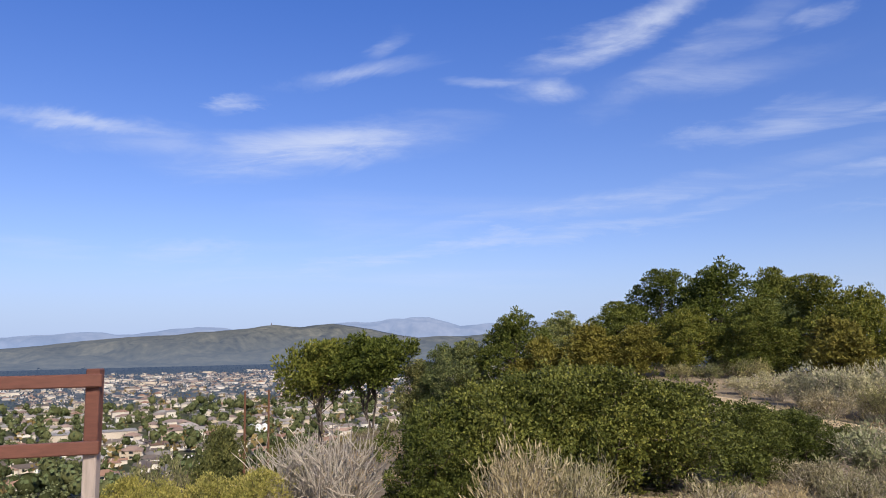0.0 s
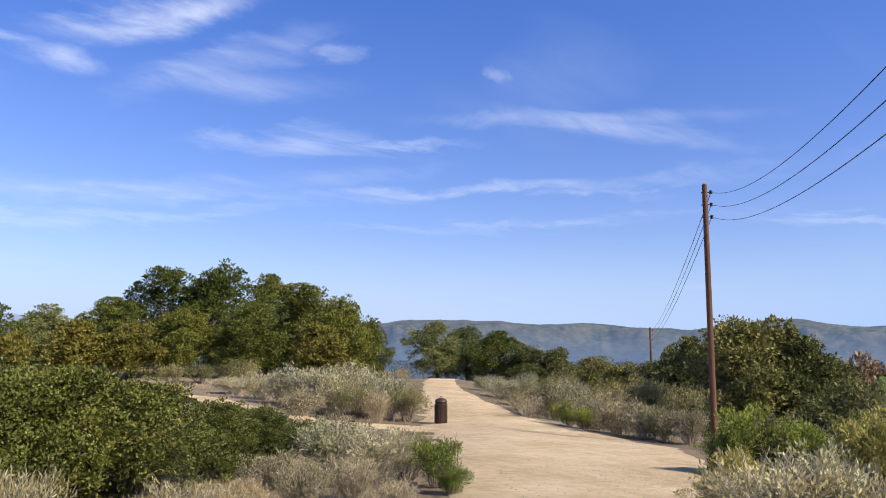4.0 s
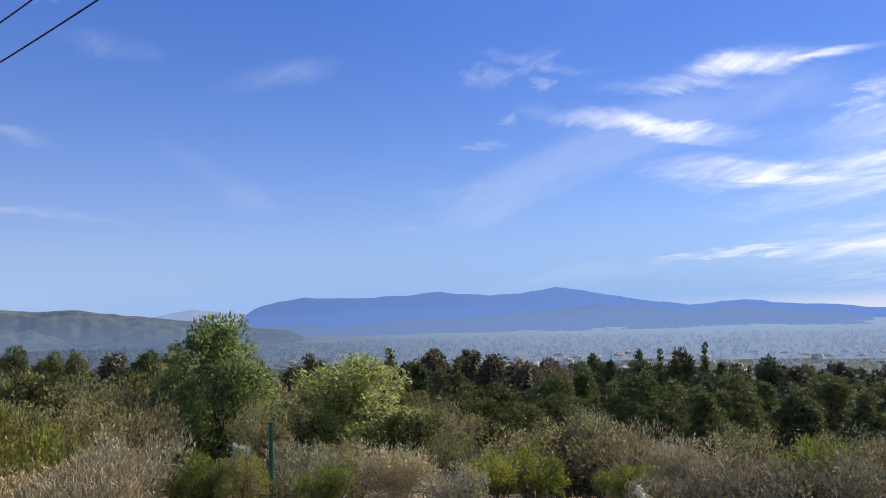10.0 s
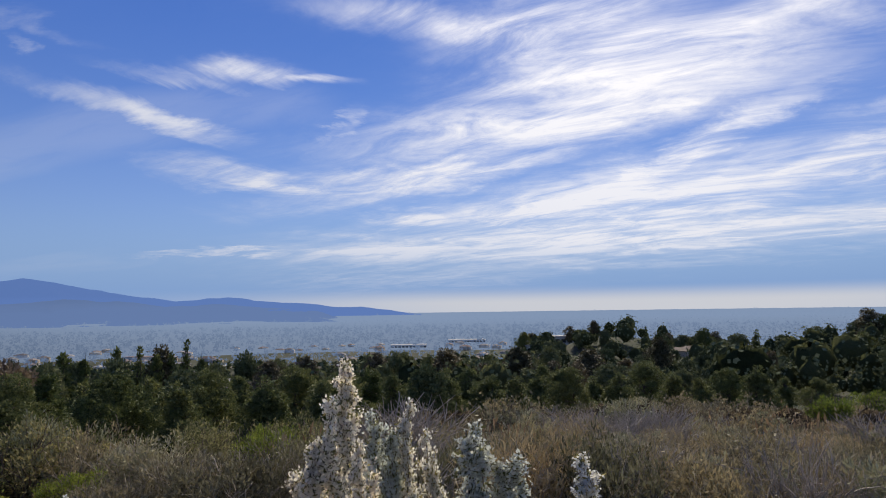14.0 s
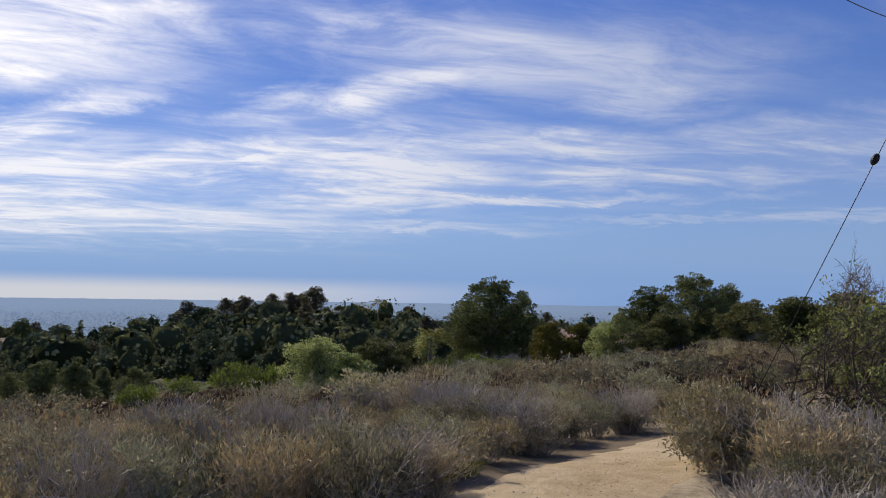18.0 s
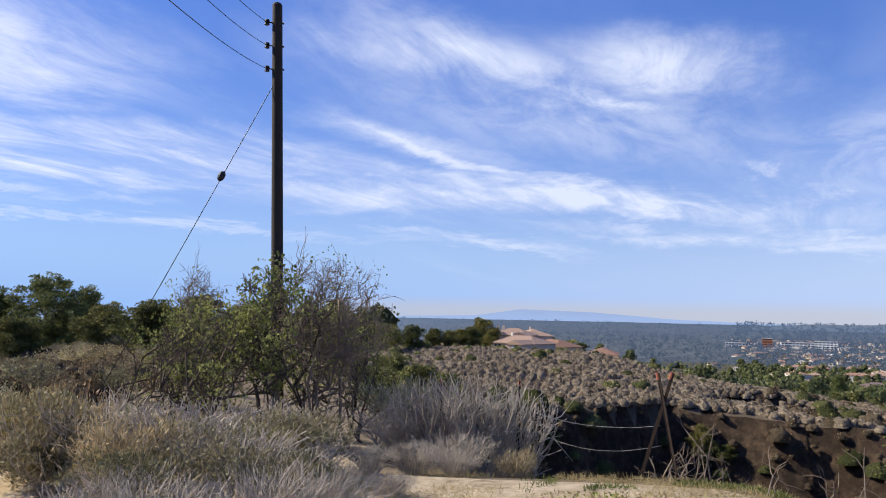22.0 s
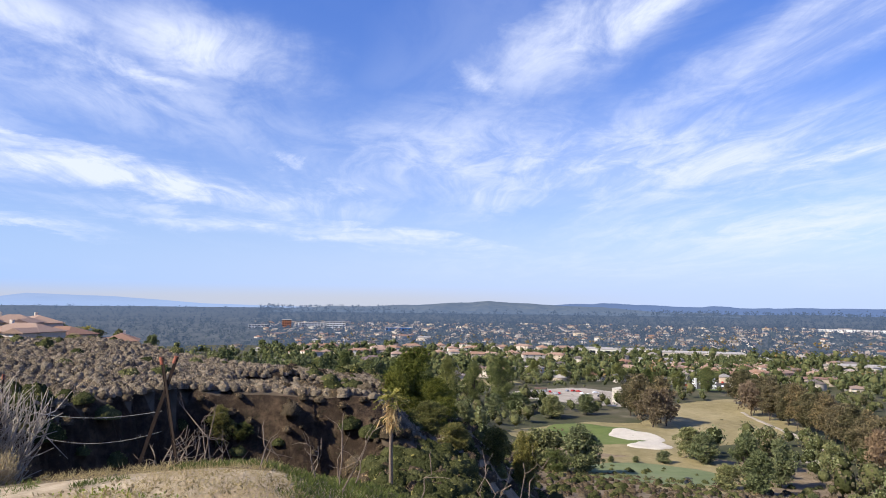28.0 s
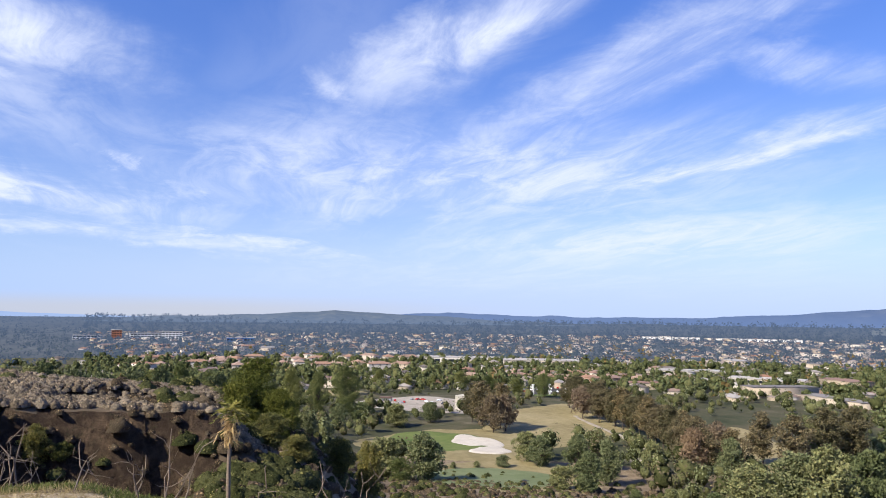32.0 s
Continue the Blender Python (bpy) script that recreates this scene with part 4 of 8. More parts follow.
# ------------------------------------------------------------------ the stock of plants
RNG = random.Random(5)
STOCK = {
    "toyon": (3, lambda i: tree("toyon_shrub", 40 + i, 1.9, 2.8, "toyon", 32000, .050, .024, 30, 0.0, .05, 7, .052, "round", .5, "brown_twig", 4, .34, 26, 60, .62), "broad-leaved evergreen shrub with glossy green leaves", "shrub"),
    "sage": (4, lambda i: shrub("sage_shrub", 50 + i, .9, 1.4, "sage", 4200, .060, .019, 40, 6, "twig", .55, .009, tuft=7, lumps=14, spread=.05), "grey-green sagebrush with fine dry stalks", "shrub"),
    "tan": (3, lambda i: shrub("dry_shrub", 60 + i, .8, 1.3, "tan", 4200, .080, .012, 64, 5, "twig", .75, .008, tuft=6, lumps=0, spread=.05, lift=1.2), "dry tan brush with upright seed stalks", "shrub"),
    "grey": (5, lambda i: shrub("buckwheat_shrub", 70 + i, .8, 1.7, "grey", 5200, .058, .021, 44, 6, "twig", .35, .009, tuft=8, lumps=14, spread=.06), "low grey-brown buckwheat shrub, winter dry", "shrub"),
    "olive": (4, lambda i: shrub("scrub_bush", 80 + i, 1.3, 1.9, "olive", 5500, .06, .020, 30, 6, "brown_twig", .45, .010, tuft=8, lumps=14, spread=.08), "dull olive-green chaparral bush with fine twigs", "shrub"),
    "bright": (3, lambda i: shrub("green_shrub", 90 + i, .9, 1.3, "bright", 4200, .055, .020, 34, 5, "brown_twig", .75, .008, tuft=7, spread=.06), "fresh green shrub with soft leaves", "shrub"),
    "broom": (3, lambda i: tree("yellow_green_shrub", 100 + i, 1.4, 2.0, "broom", 12000, .060, .018, 26, .0, .04, 7, .065, "round", 1.1, "brown_twig", 6, .30, 26, 90, .6), "dense yellow-green coyote brush with upright shoots", "shrub"),
    "scrub_oak": (4, lambda i: tree("scrub_oak", 240 + i, 1.7, 2.4, "oak", 9000, .075, .040, 20, .0, .05, 7, .085, "round", .5, "brown_twig", 5, .32, 24, 110, .62), "dense dark green scrub oak with small leaves", "shrub"),
    "conifer": (4, lambda i: tree("conifer_tree", 250 + i, 9.5, 6.0, "pine_dark", 17000, .30, .10, 40, .0, .2, 8, .20, "cone", .5), "dark green conifer with a ragged pointed crown", "tree"),
    "sticks": (3, lambda i: shrub("bare_shrub", 110 + i, 1.2, 2.1, "tan", 240, .035, .014, 64, 5, "pale_twig", .60, .014, tuft=2, lumps=0, spread=.05), "leafless silver-grey shrub of fine dry twigs", "shrub"),
    "bloom": (2, lambda i: plumed("flowering_shrub", 120 + i, 1.5, .72), "coyote brush covered in white seed fluff", "shrub"),
    "pine": (3, lambda i: tree("pine_tree", 130 + i, 7.2, 6.6, "pine", 22000, .20, .062, 34, .02, .17, 10, .17, "round", .55, fill=.30), "bushy green pine with tufted needles", "tree"),
    "gold": (2, lambda i: tree("pine_tree", 136 + i, 5.0, 4.6, "pine_gold", 9000, .26, .085, 20, .02, .13, 9, .20, "round", .55, fill=.30), "yellowing bushy pine with tufted needles", "tree"),
    "umbrella": (2, lambda i: tree("umbrella_pine", 140 + i, 7.4, 7.6, "pine", 15000, .30, .10, 24, .40, .14, 9, .20, "dome", .55, stems=3, fill=.28), "spreading pine on several bare stems", "tree"),
    "dark": (4, lambda i: tree("dark_pine_tree", 150 + i, 9.0, 7.0, "pine_dark", 21000, .21, .075, 34, .01, .2, 10, .18, "round", .4, fill=.30), "dense dark green bushy conifer", "tree"),
    "oak": (3, lambda i: tree("oak_tree", 160 + i, 5.0, 4.2, "oak", 15000, .15, .075, 24, .03, .14, 10, .16, "round", .2, fill=.34, stems=2), "dark evergreen oak with dense small leaves", "tree"),
    "willow": (3, lambda i: tree("willow_tree", 170 + i, 5.2, 4.4, "willow", 15000, .15, .055, 26, .05, .09, 7, .18, "round", .2, stems=4, fill=.30, twigs=160, hollow=.4), "airy light green young willow tree", "tree"),
    "cypress": (3, lambda i: tree("cypress_tree", 180 + i, 13.0, 3.4, "pine_dark", 5200, .5, .2, 30, .05, .2, 8, .25, "cone", .8), "tall narrow dark green cypress", "tree"),
    "gum": (3, lambda i: tree("eucalyptus_tree", 190 + i, 14.0, 8.0, "gum_leaf", 6000, .5, .20, 34, .10, .2, 7, .34, "round", -.2, fill=.25), "tall eucalyptus with a thin ragged crown", "tree"),
    "garden": (4, lambda i: tree("garden_tree", 200 + i, 9.0, 8.0, "far_tree", 6500, .44, .22, 28, .0, .25, 8, .32, "round", .2, fill=.30), "rounded dark green garden tree", "tree"),
    "autumn": (2, lambda i: tree("autumn_tree", 210 + i, 8.0, 6.5, "red_leaf", 2600, .5, .25, 16, .18, .2, 6, .4, "round", .2, fill=.32), "russet deciduous tree in autumn leaf", "tree"),
    "grey_low": (5, lambda i: shrub("buckwheat_shrub", 270 + i, .8, 1.7, "grey", 1100, .085, .034, 22, 3, "brown_twig", .30, .012, tuft=5, lumps=14, spread=.09), "low grey-brown buckwheat shrub, winter dry", "shrub"),
    "tan_low": (3, lambda i: shrub("dry_shrub", 280 + i, .8, 1.4, "tan", 1000, .09, .020, 30, 3, "twig", .6, .010, tuft=5, lumps=0, spread=.07, lift=1.1), "dry tan brush on the open slope", "shrub"),
    "olive_low": (4, lambda i: shrub("scrub_bush", 290 + i, 1.2, 1.9, "olive", 1500, .11, .045, 20, 3, "brown_twig", .4, .014, tuft=6, lumps=14, spread=.11), "dull olive-green chaparral bush with fine twigs", "shrub"),
    "sage_low": (3, lambda i: shrub("sage_shrub", 300 + i, .9, 1.5, "sage", 1300, .085, .026, 26, 3, "twig", .5, .010, tuft=5, lumps=14, spread=.08), "grey-green sagebrush with fine dry stalks", "shrub"),
    "thicket": (3, lambda i: tree("elder_tree", 320 + i, 2.9, 2.8, "thicket", 2300, .066, .040, 16, .22, .060, 3, .09, "round", .3, "bark", 4, .34, 20, 180, .35), "small crooked half-bare tree with sparse young leaves", "tree"),
    "snag": (2, lambda i: tree("bare_tree", 330 + i, 2.9, 2.6, "thicket", 220, .05, .03, 14, .25, .042, 2, .09, "round", .3, "branch", 3, .34, 20, 320, .30), "crooked leafless small tree with fine twigs", "tree"),
}
_made, _turn = {}, {}


def plant(kind, az, r, scale=1.0, tall=1.0, turn=None, group="", label="", sink=0.0):
    """A plant of a kind on a bearing; the variants take turns."""
    count, build, text, cat = STOCK[kind]
    k = _turn[kind] = _turn.get(kind, -1) + 1
    key = (kind, k % count)
    p = at(az, r)
    t = RNG.uniform(0, 360) if turn is None else turn
    m = Matrix.Translation(p - Vector((0, 0, sink))) @ Matrix.Rotation(radians(t), 4, "Z") @ Matrix.Diagonal((scale, scale, scale * tall, 1))
    if key not in _made:
        ob = _made[key] = build(k % count)
        tagged(ob, text, cat)
        ob.matrix_basis = m
    else:
        src = _made[key]
        ob = copy_thing(src, m @ Matrix.Diagonal((*(1 / v for v in src.scale), 1)))
    if group:
        ob["group"] = group
    if label:
        ob["label"] = label
    return ob


SIZE = {"toyon": (1.95, 2.8), "sage": (.9, 1.4), "tan": (.85, 1.3), "grey": (.8, 1.7), "olive": (1.3, 1.9), "bright": (.9, 1.3), "broom": (1.4, 2.0), "sticks": (1.2, 2.1),
        "bloom": (1.50, .62), "pine": (7.4, 6.2), "gold": (5.1, 4.4), "umbrella": (7.6, 6.6), "dark": (9.2, 6.6), "oak": (5.1, 4.0), "willow": (5.3, 4.2), "cypress": (13.3, 3.2),
        "gum": (14.2, 7.0), "scrub_oak": (1.75, 2.3), "conifer": (9.8, 5.6), "garden": (9.2, 7.4), "autumn": (8.2, 6.0), "grey_low": (.8, 1.7), "olive_low": (1.25, 1.9), "thicket": (2.95, 2.8), "snag": (2.95, 2.6), "sage_low": (.9, 1.5)}


def grow(kind, az, r, el, width=None, group="", label=""):
    """A plant whose top stands at an elevation, seen from the viewpoint, and that is width metres across."""
    h0, w0 = SIZE[kind]
    h = EYE + r * math.tan(radians(el)) - at(az, r).z
    h = max(h, .25)
    s = (width / w0) if width else h / h0
    s = min(max(s, h / h0 / 1.55), h / h0 / .72)
    return plant(kind, az, r, s, h / h0 / s, None, group, label)


def scatter(kinds, n, az0, az1, r0, r1, s0=.7, s1=1.3, group="", keep=None, tall=1.0, seed=1):
    """n plants spread over a sector; kinds may repeat to weight them."""
    rng = random.Random(seed)
    made = 0
    for _ in range(n * 6):
        if made >= n:
            break
        a = rng.uniform(az0, az1)
        r = math.sqrt(rng.uniform(r0 * r0, r1 * r1))
        if keep and not keep(a, r):
            continue
        plant(rng.choice(kinds), a, r, rng.uniform(s0, s1), tall * rng.uniform(.85, 1.15), rng.uniform(0, 360), group)
        made += 1


# ------------------------------------------------------------------ hills and far plain
def ridge(name, az0, az1, r, crest, mat, label, foot=-40.0, deep=900, rough=1.0, seed=0):
    """A range of hills: crest(az) is the elevation of its skyline in degrees."""
    az = np.arange(az0, az1 + .01, .12)
    rows = 26
    k = np.linspace(0, 1, rows)[:, None]
    top = EYE + r * np.tan(np.radians(np.array([crest(a) for a in az])))
    ends = smooth(az, az0, az0 + 3) * (1 - smooth(az, az1 - 3, az1))
    top = (top + fbm(az, az * 0, .55, 5, seed) * r * .0022 * rough) * ends + foot * (1 - ends)
    ang = np.radians(az)[None]
    rad = r - deep * (1 - k) + 0 * ang
    gx, gy = rad * np.sin(ang), rad * np.cos(ang)
    spurs = .55 - 1.5 * np.abs(fbm(gx, gy, 1 / 420, 5, seed + 3))
    lower = .5 * np.abs(fbm(az, az * 0, .16, 3, seed + 11))[None]
    z = foot + (top[None] - foot) * (k ** (.85 + lower) + spurs * .75 * np.sin(k * math.pi) ** .8)
    z = np.minimum(z, foot + (top[None] - foot) * (.25 + .75 * k ** .5))
    v = np.stack([rad * np.sin(ang), rad * np.cos(ang), z], -1)
    back = np.stack([(r + 30) * np.sin(ang), (r + 30) * np.cos(ang), np.full_like(ang, foot)], -1)
    v = np.concatenate([v, back]).reshape(-1, 3)
    ob = sheet(name, v, ring_quads(rows + 1, len(az), False)[:, ::-1], mat, smooth_it=True)
    return tagged(ob, label, "hills", kind="structure")


def skyline(*points):
    xs, ys = zip(*points)
    return lambda a: float(np.interp(a, xs, ys))


ridge("backdrop_mountains_north", -40, 18, 4700, skyline((-40, .7), (-30, .9), (-22.8, 1.55), (-19, 1.38), (-14.6, 1.9), (-11, 1.5), (-5, 1.9), (-.3, 2.2), (2.7, 2.3), (5.1, 1.7), (10, 1.9), (14, 1.5), (18, .8)), M["mountain_pale"], "pale blue haze-tinted mountain range on the horizon", 0, 500, .8, 3)
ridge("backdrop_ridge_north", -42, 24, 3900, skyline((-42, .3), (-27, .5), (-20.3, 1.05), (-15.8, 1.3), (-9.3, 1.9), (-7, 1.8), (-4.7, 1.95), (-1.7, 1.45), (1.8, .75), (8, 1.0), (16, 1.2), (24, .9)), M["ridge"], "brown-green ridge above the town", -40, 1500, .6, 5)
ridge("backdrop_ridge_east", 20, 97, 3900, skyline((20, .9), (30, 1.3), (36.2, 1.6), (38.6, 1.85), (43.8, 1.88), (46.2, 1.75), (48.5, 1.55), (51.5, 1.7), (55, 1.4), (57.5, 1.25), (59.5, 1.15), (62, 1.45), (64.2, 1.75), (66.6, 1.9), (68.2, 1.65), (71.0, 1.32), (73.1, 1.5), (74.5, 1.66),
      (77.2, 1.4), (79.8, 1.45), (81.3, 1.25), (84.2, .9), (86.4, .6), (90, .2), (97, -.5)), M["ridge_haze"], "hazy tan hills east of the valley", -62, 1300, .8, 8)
ridge("backdrop_mountain_gap", 80, 103, 4600, skyline((80, .2), (84, .7), (87.5, 1.42), (90, 1.05), (96, .6), (103, .2)), M["mountain_pale"], "far peak in the gap, pale with painted haze", -20, 400, .25, 9)
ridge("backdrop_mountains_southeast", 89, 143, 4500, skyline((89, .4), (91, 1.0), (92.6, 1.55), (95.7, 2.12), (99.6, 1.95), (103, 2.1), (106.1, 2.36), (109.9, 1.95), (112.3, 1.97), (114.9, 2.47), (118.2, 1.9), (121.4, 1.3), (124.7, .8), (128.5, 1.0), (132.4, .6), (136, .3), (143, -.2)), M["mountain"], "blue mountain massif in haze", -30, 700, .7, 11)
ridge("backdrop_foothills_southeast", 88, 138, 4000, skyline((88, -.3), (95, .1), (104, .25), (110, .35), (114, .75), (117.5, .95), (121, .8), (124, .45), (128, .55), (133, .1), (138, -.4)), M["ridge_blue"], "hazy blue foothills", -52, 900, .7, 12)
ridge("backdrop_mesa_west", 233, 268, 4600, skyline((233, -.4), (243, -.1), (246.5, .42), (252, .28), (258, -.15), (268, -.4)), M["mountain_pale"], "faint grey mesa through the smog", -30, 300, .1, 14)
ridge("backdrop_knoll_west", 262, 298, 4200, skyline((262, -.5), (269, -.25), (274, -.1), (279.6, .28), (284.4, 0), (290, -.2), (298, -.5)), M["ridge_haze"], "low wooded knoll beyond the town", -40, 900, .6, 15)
ridge("backdrop_hills_northwest", 280, 332, 4600, skyline((280, -.3), (287, .2), (292, .1), (298, 0), (307, .05), (313, .33), (318.6, .78), (325, 1.2), (332, .8)), M["ridge_blue"], "wooded hills on the horizon, tinted blue with haze", -40, 700, .6, 16)


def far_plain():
    """The valley in the distance, its haze painted into the material."""
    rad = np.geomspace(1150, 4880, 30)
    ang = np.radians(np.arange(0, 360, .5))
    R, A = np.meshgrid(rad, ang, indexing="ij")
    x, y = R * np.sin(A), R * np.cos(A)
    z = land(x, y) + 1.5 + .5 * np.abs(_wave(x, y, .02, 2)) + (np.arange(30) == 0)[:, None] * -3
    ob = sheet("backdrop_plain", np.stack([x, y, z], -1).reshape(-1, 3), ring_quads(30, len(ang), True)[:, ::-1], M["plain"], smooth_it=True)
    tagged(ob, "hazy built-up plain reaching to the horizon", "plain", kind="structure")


far_plain()


# ------------------------------------------------------------------ the town
def box(bm, x0, x1, y0, y1, z0, z1):
    vs = [bm.verts.new((x, y, z)) for z in (z0, z1) for x, y in ((x0, y0), (x1, y0), (x1, y1), (x0, y1))]
    for f in ((3, 2, 1, 0), (4, 5, 6, 7), (0, 1, 5, 4), (1, 2, 6, 5), (2, 3, 7, 6), (3, 0, 4, 7)):
        bm.faces.new([vs[i] for i in f])
    return vs


def hip(bm, x0, x1, y0, y1, z, h, over=.5, gable=False, thick=.18):
    """A hipped or gabled roof with eaves."""
    x0, x1, y0, y1 = x0 - over, x1 + over, y0 - over, y1 + over
    along = (x1 - x0) >= (y1 - y0)
    half = (y1 - y0) / 2 if along else (x1 - x0) / 2
    ins = 0.02 if gable else half
    if along:
        r = [(x0 + ins, (y0 + y1) / 2), (x1 - ins, (y0 + y1) / 2)]
    else:
        r = [((x0 + x1) / 2, y0 + ins), ((x0 + x1) / 2, y1 - ins)]
    lo = [bm.verts.new((x, y, z - thick)) for x, y in ((x0, y0), (x1, y0), (x1, y1), (x0, y1))]
    b = [bm.verts.new((x, y, z)) for x, y in ((x0, y0), (x1, y0), (x1, y1), (x0, y1))]
    t = [bm.verts.new((*p, z + h)) for p in r]
    if along:
        fs = ((b[0], b[1], t[1], t[0]), (b[1], b[2], t[1]), (b[2], b[3], t[0], t[1]), (b[3], b[0], t[0]))
    else:
        fs = ((b[0], b[1], t[0]), (b[1], b[2], t[1], t[0]), (b[2], b[3], t[1]), (b[3], b[0], t[0], t[1]))
    for f in fs:
        bm.faces.new(f)
    for i in range(4):
        bm.faces.new((lo[i], lo[(i + 1) % 4], b[(i + 1) % 4], b[i]))
    bm.faces.new(lo[::-1])


def house(seed, name="house", wallmat="stucco", roofmat="shingle", storeys=1, w=16.0, d=10.0, wing=True, gable=False):
    rng = random.Random(seed)
    h = 2.8 * storeys
    root = new(name)
    bm = bmesh.new()
    box(bm, -w / 2, w / 2, -d / 2, d / 2, -1.5, h)
    wx, wd = w * rng.uniform(.1, .25), d * .55
    if wing:
        box(bm, wx, w / 2 - .2, -d / 2 - wd, -d / 2, -1.5, h - .02)
    part("wall", bm, M[wallmat], root)
    bm = bmesh.new()
    hip(bm, -w / 2, w / 2, -d / 2, d / 2, h, d * .21, gable=gable)
    if wing:
        hip(bm, wx, w / 2 - .2, -d / 2 - wd, d * .1, h - .01, (w / 2 - wx) * .23, gable=True)
    part("roof", bm, M[roofmat], root)
    bm = bmesh.new()
    box(bm, -w * .3, -w * .3 + .8, .3, 1.1, h + .4, h + d * .21 + .7)
    part("chimney", bm, M[wallmat], root)
    for s in range(storeys):
        for i in range(3):
            x = -w / 2 + w * (i + .5) / 3
            for y, k in ((-d / 2 - .03, -1), (d / 2 + .03, 1)):
                if (wing and k < 0 and x > wx - 1) or (k > 0 and i == 1):
                    continue
                ww = rng.choice((1.2, 1.8, 2.4)) / 2
                bm = bmesh.new()
                box(bm, x - ww, x + ww, y - .03, y + .03, 2.8 * s + .9, 2.8 * s + 2.2)
                part("window", bm, M["pane"], root)
    if wing:
        bm = bmesh.new()
        box(bm, wx + 1, w / 2 - 1.0, -d / 2 - wd - .06, -d / 2 - wd, -.1, 2.2)
        part("garage_door", bm, M["white_wall"], root)
    return root


HOUSES = [tagged(house(1), "single-storey stucco house with hipped shingle roof", "house", "houses of the town"),
          tagged(house(2, w=18, d=9, gable=True), "long stucco house with gabled shingle roof", "house", "houses of the town"),
          tagged(house(3, roofmat="tile_roof", storeys=2, w=13, d=10), "two-storey stucco house with terracotta tile roof", "house", "houses of the town"),
          tagged(house(4, roofmat="flat_roof", w=17, d=11, wing=False), "low pale-roofed house among garden trees", "house", "houses of the town"),
          tagged(house(5, roofmat="tile_roof", w=16, d=10), "stucco house with terracotta tile roof", "house", "houses of the town")]
_used = set()


def put_house(k, x, y, turn, scale=1.0):
    z = float(land(x, y))
    m = Matrix.Translation((x, y, z)) @ Matrix.Rotation(radians(turn), 4, "Z") @ Matrix.Scale(scale, 4)
    if k not in _used:
        _used.add(k)
        HOUSES[k].matrix_basis = m
        return HOUSES[k]
    src = HOUSES[k]
    return copy_thing(src, m @ Matrix.Diagonal((*(1 / v for v in src.scale), 1)))


def lots(az0, az1, r0, r1, grid, dx=22.0, dy=34.0, keep=None):
    """House lots along streets of a turned grid."""
    g = radians(grid)
    n = int(r1 / dx) + 1
    m = int(r1 / dy) + 1
    for i in range(-n, n + 1):
        for j in range(-m, m + 1):
            u, v = i * dx, j * dy + (9 if i % 2 else 0) * 0
            w1, w2 = 45 * math.sin(u * .0061 + v * .0043) + 22 * math.sin(v * .017 + 2), 45 * math.sin(v * .0057 - u * .0049 + 1) + 22 * math.sin(u * .015)
            u, v = u + w1, v + w2
            x, y = u * math.cos(g) - v * math.sin(g), u * math.sin(g) + v * math.cos(g)
            a, r = math.degrees(math.atan2(x, y)) % 360, math.hypot(x, y)
            da = (a - az0) % 360
            if r0 < r < r1 and da < (az1 - az0) % 360 and (keep is None or keep(a, r)):
                yield x, y, a, r


def not_golf(a, r):
    return not (274 < a < 322 and r < 640) and not (240 < a < 280 and r < 520)


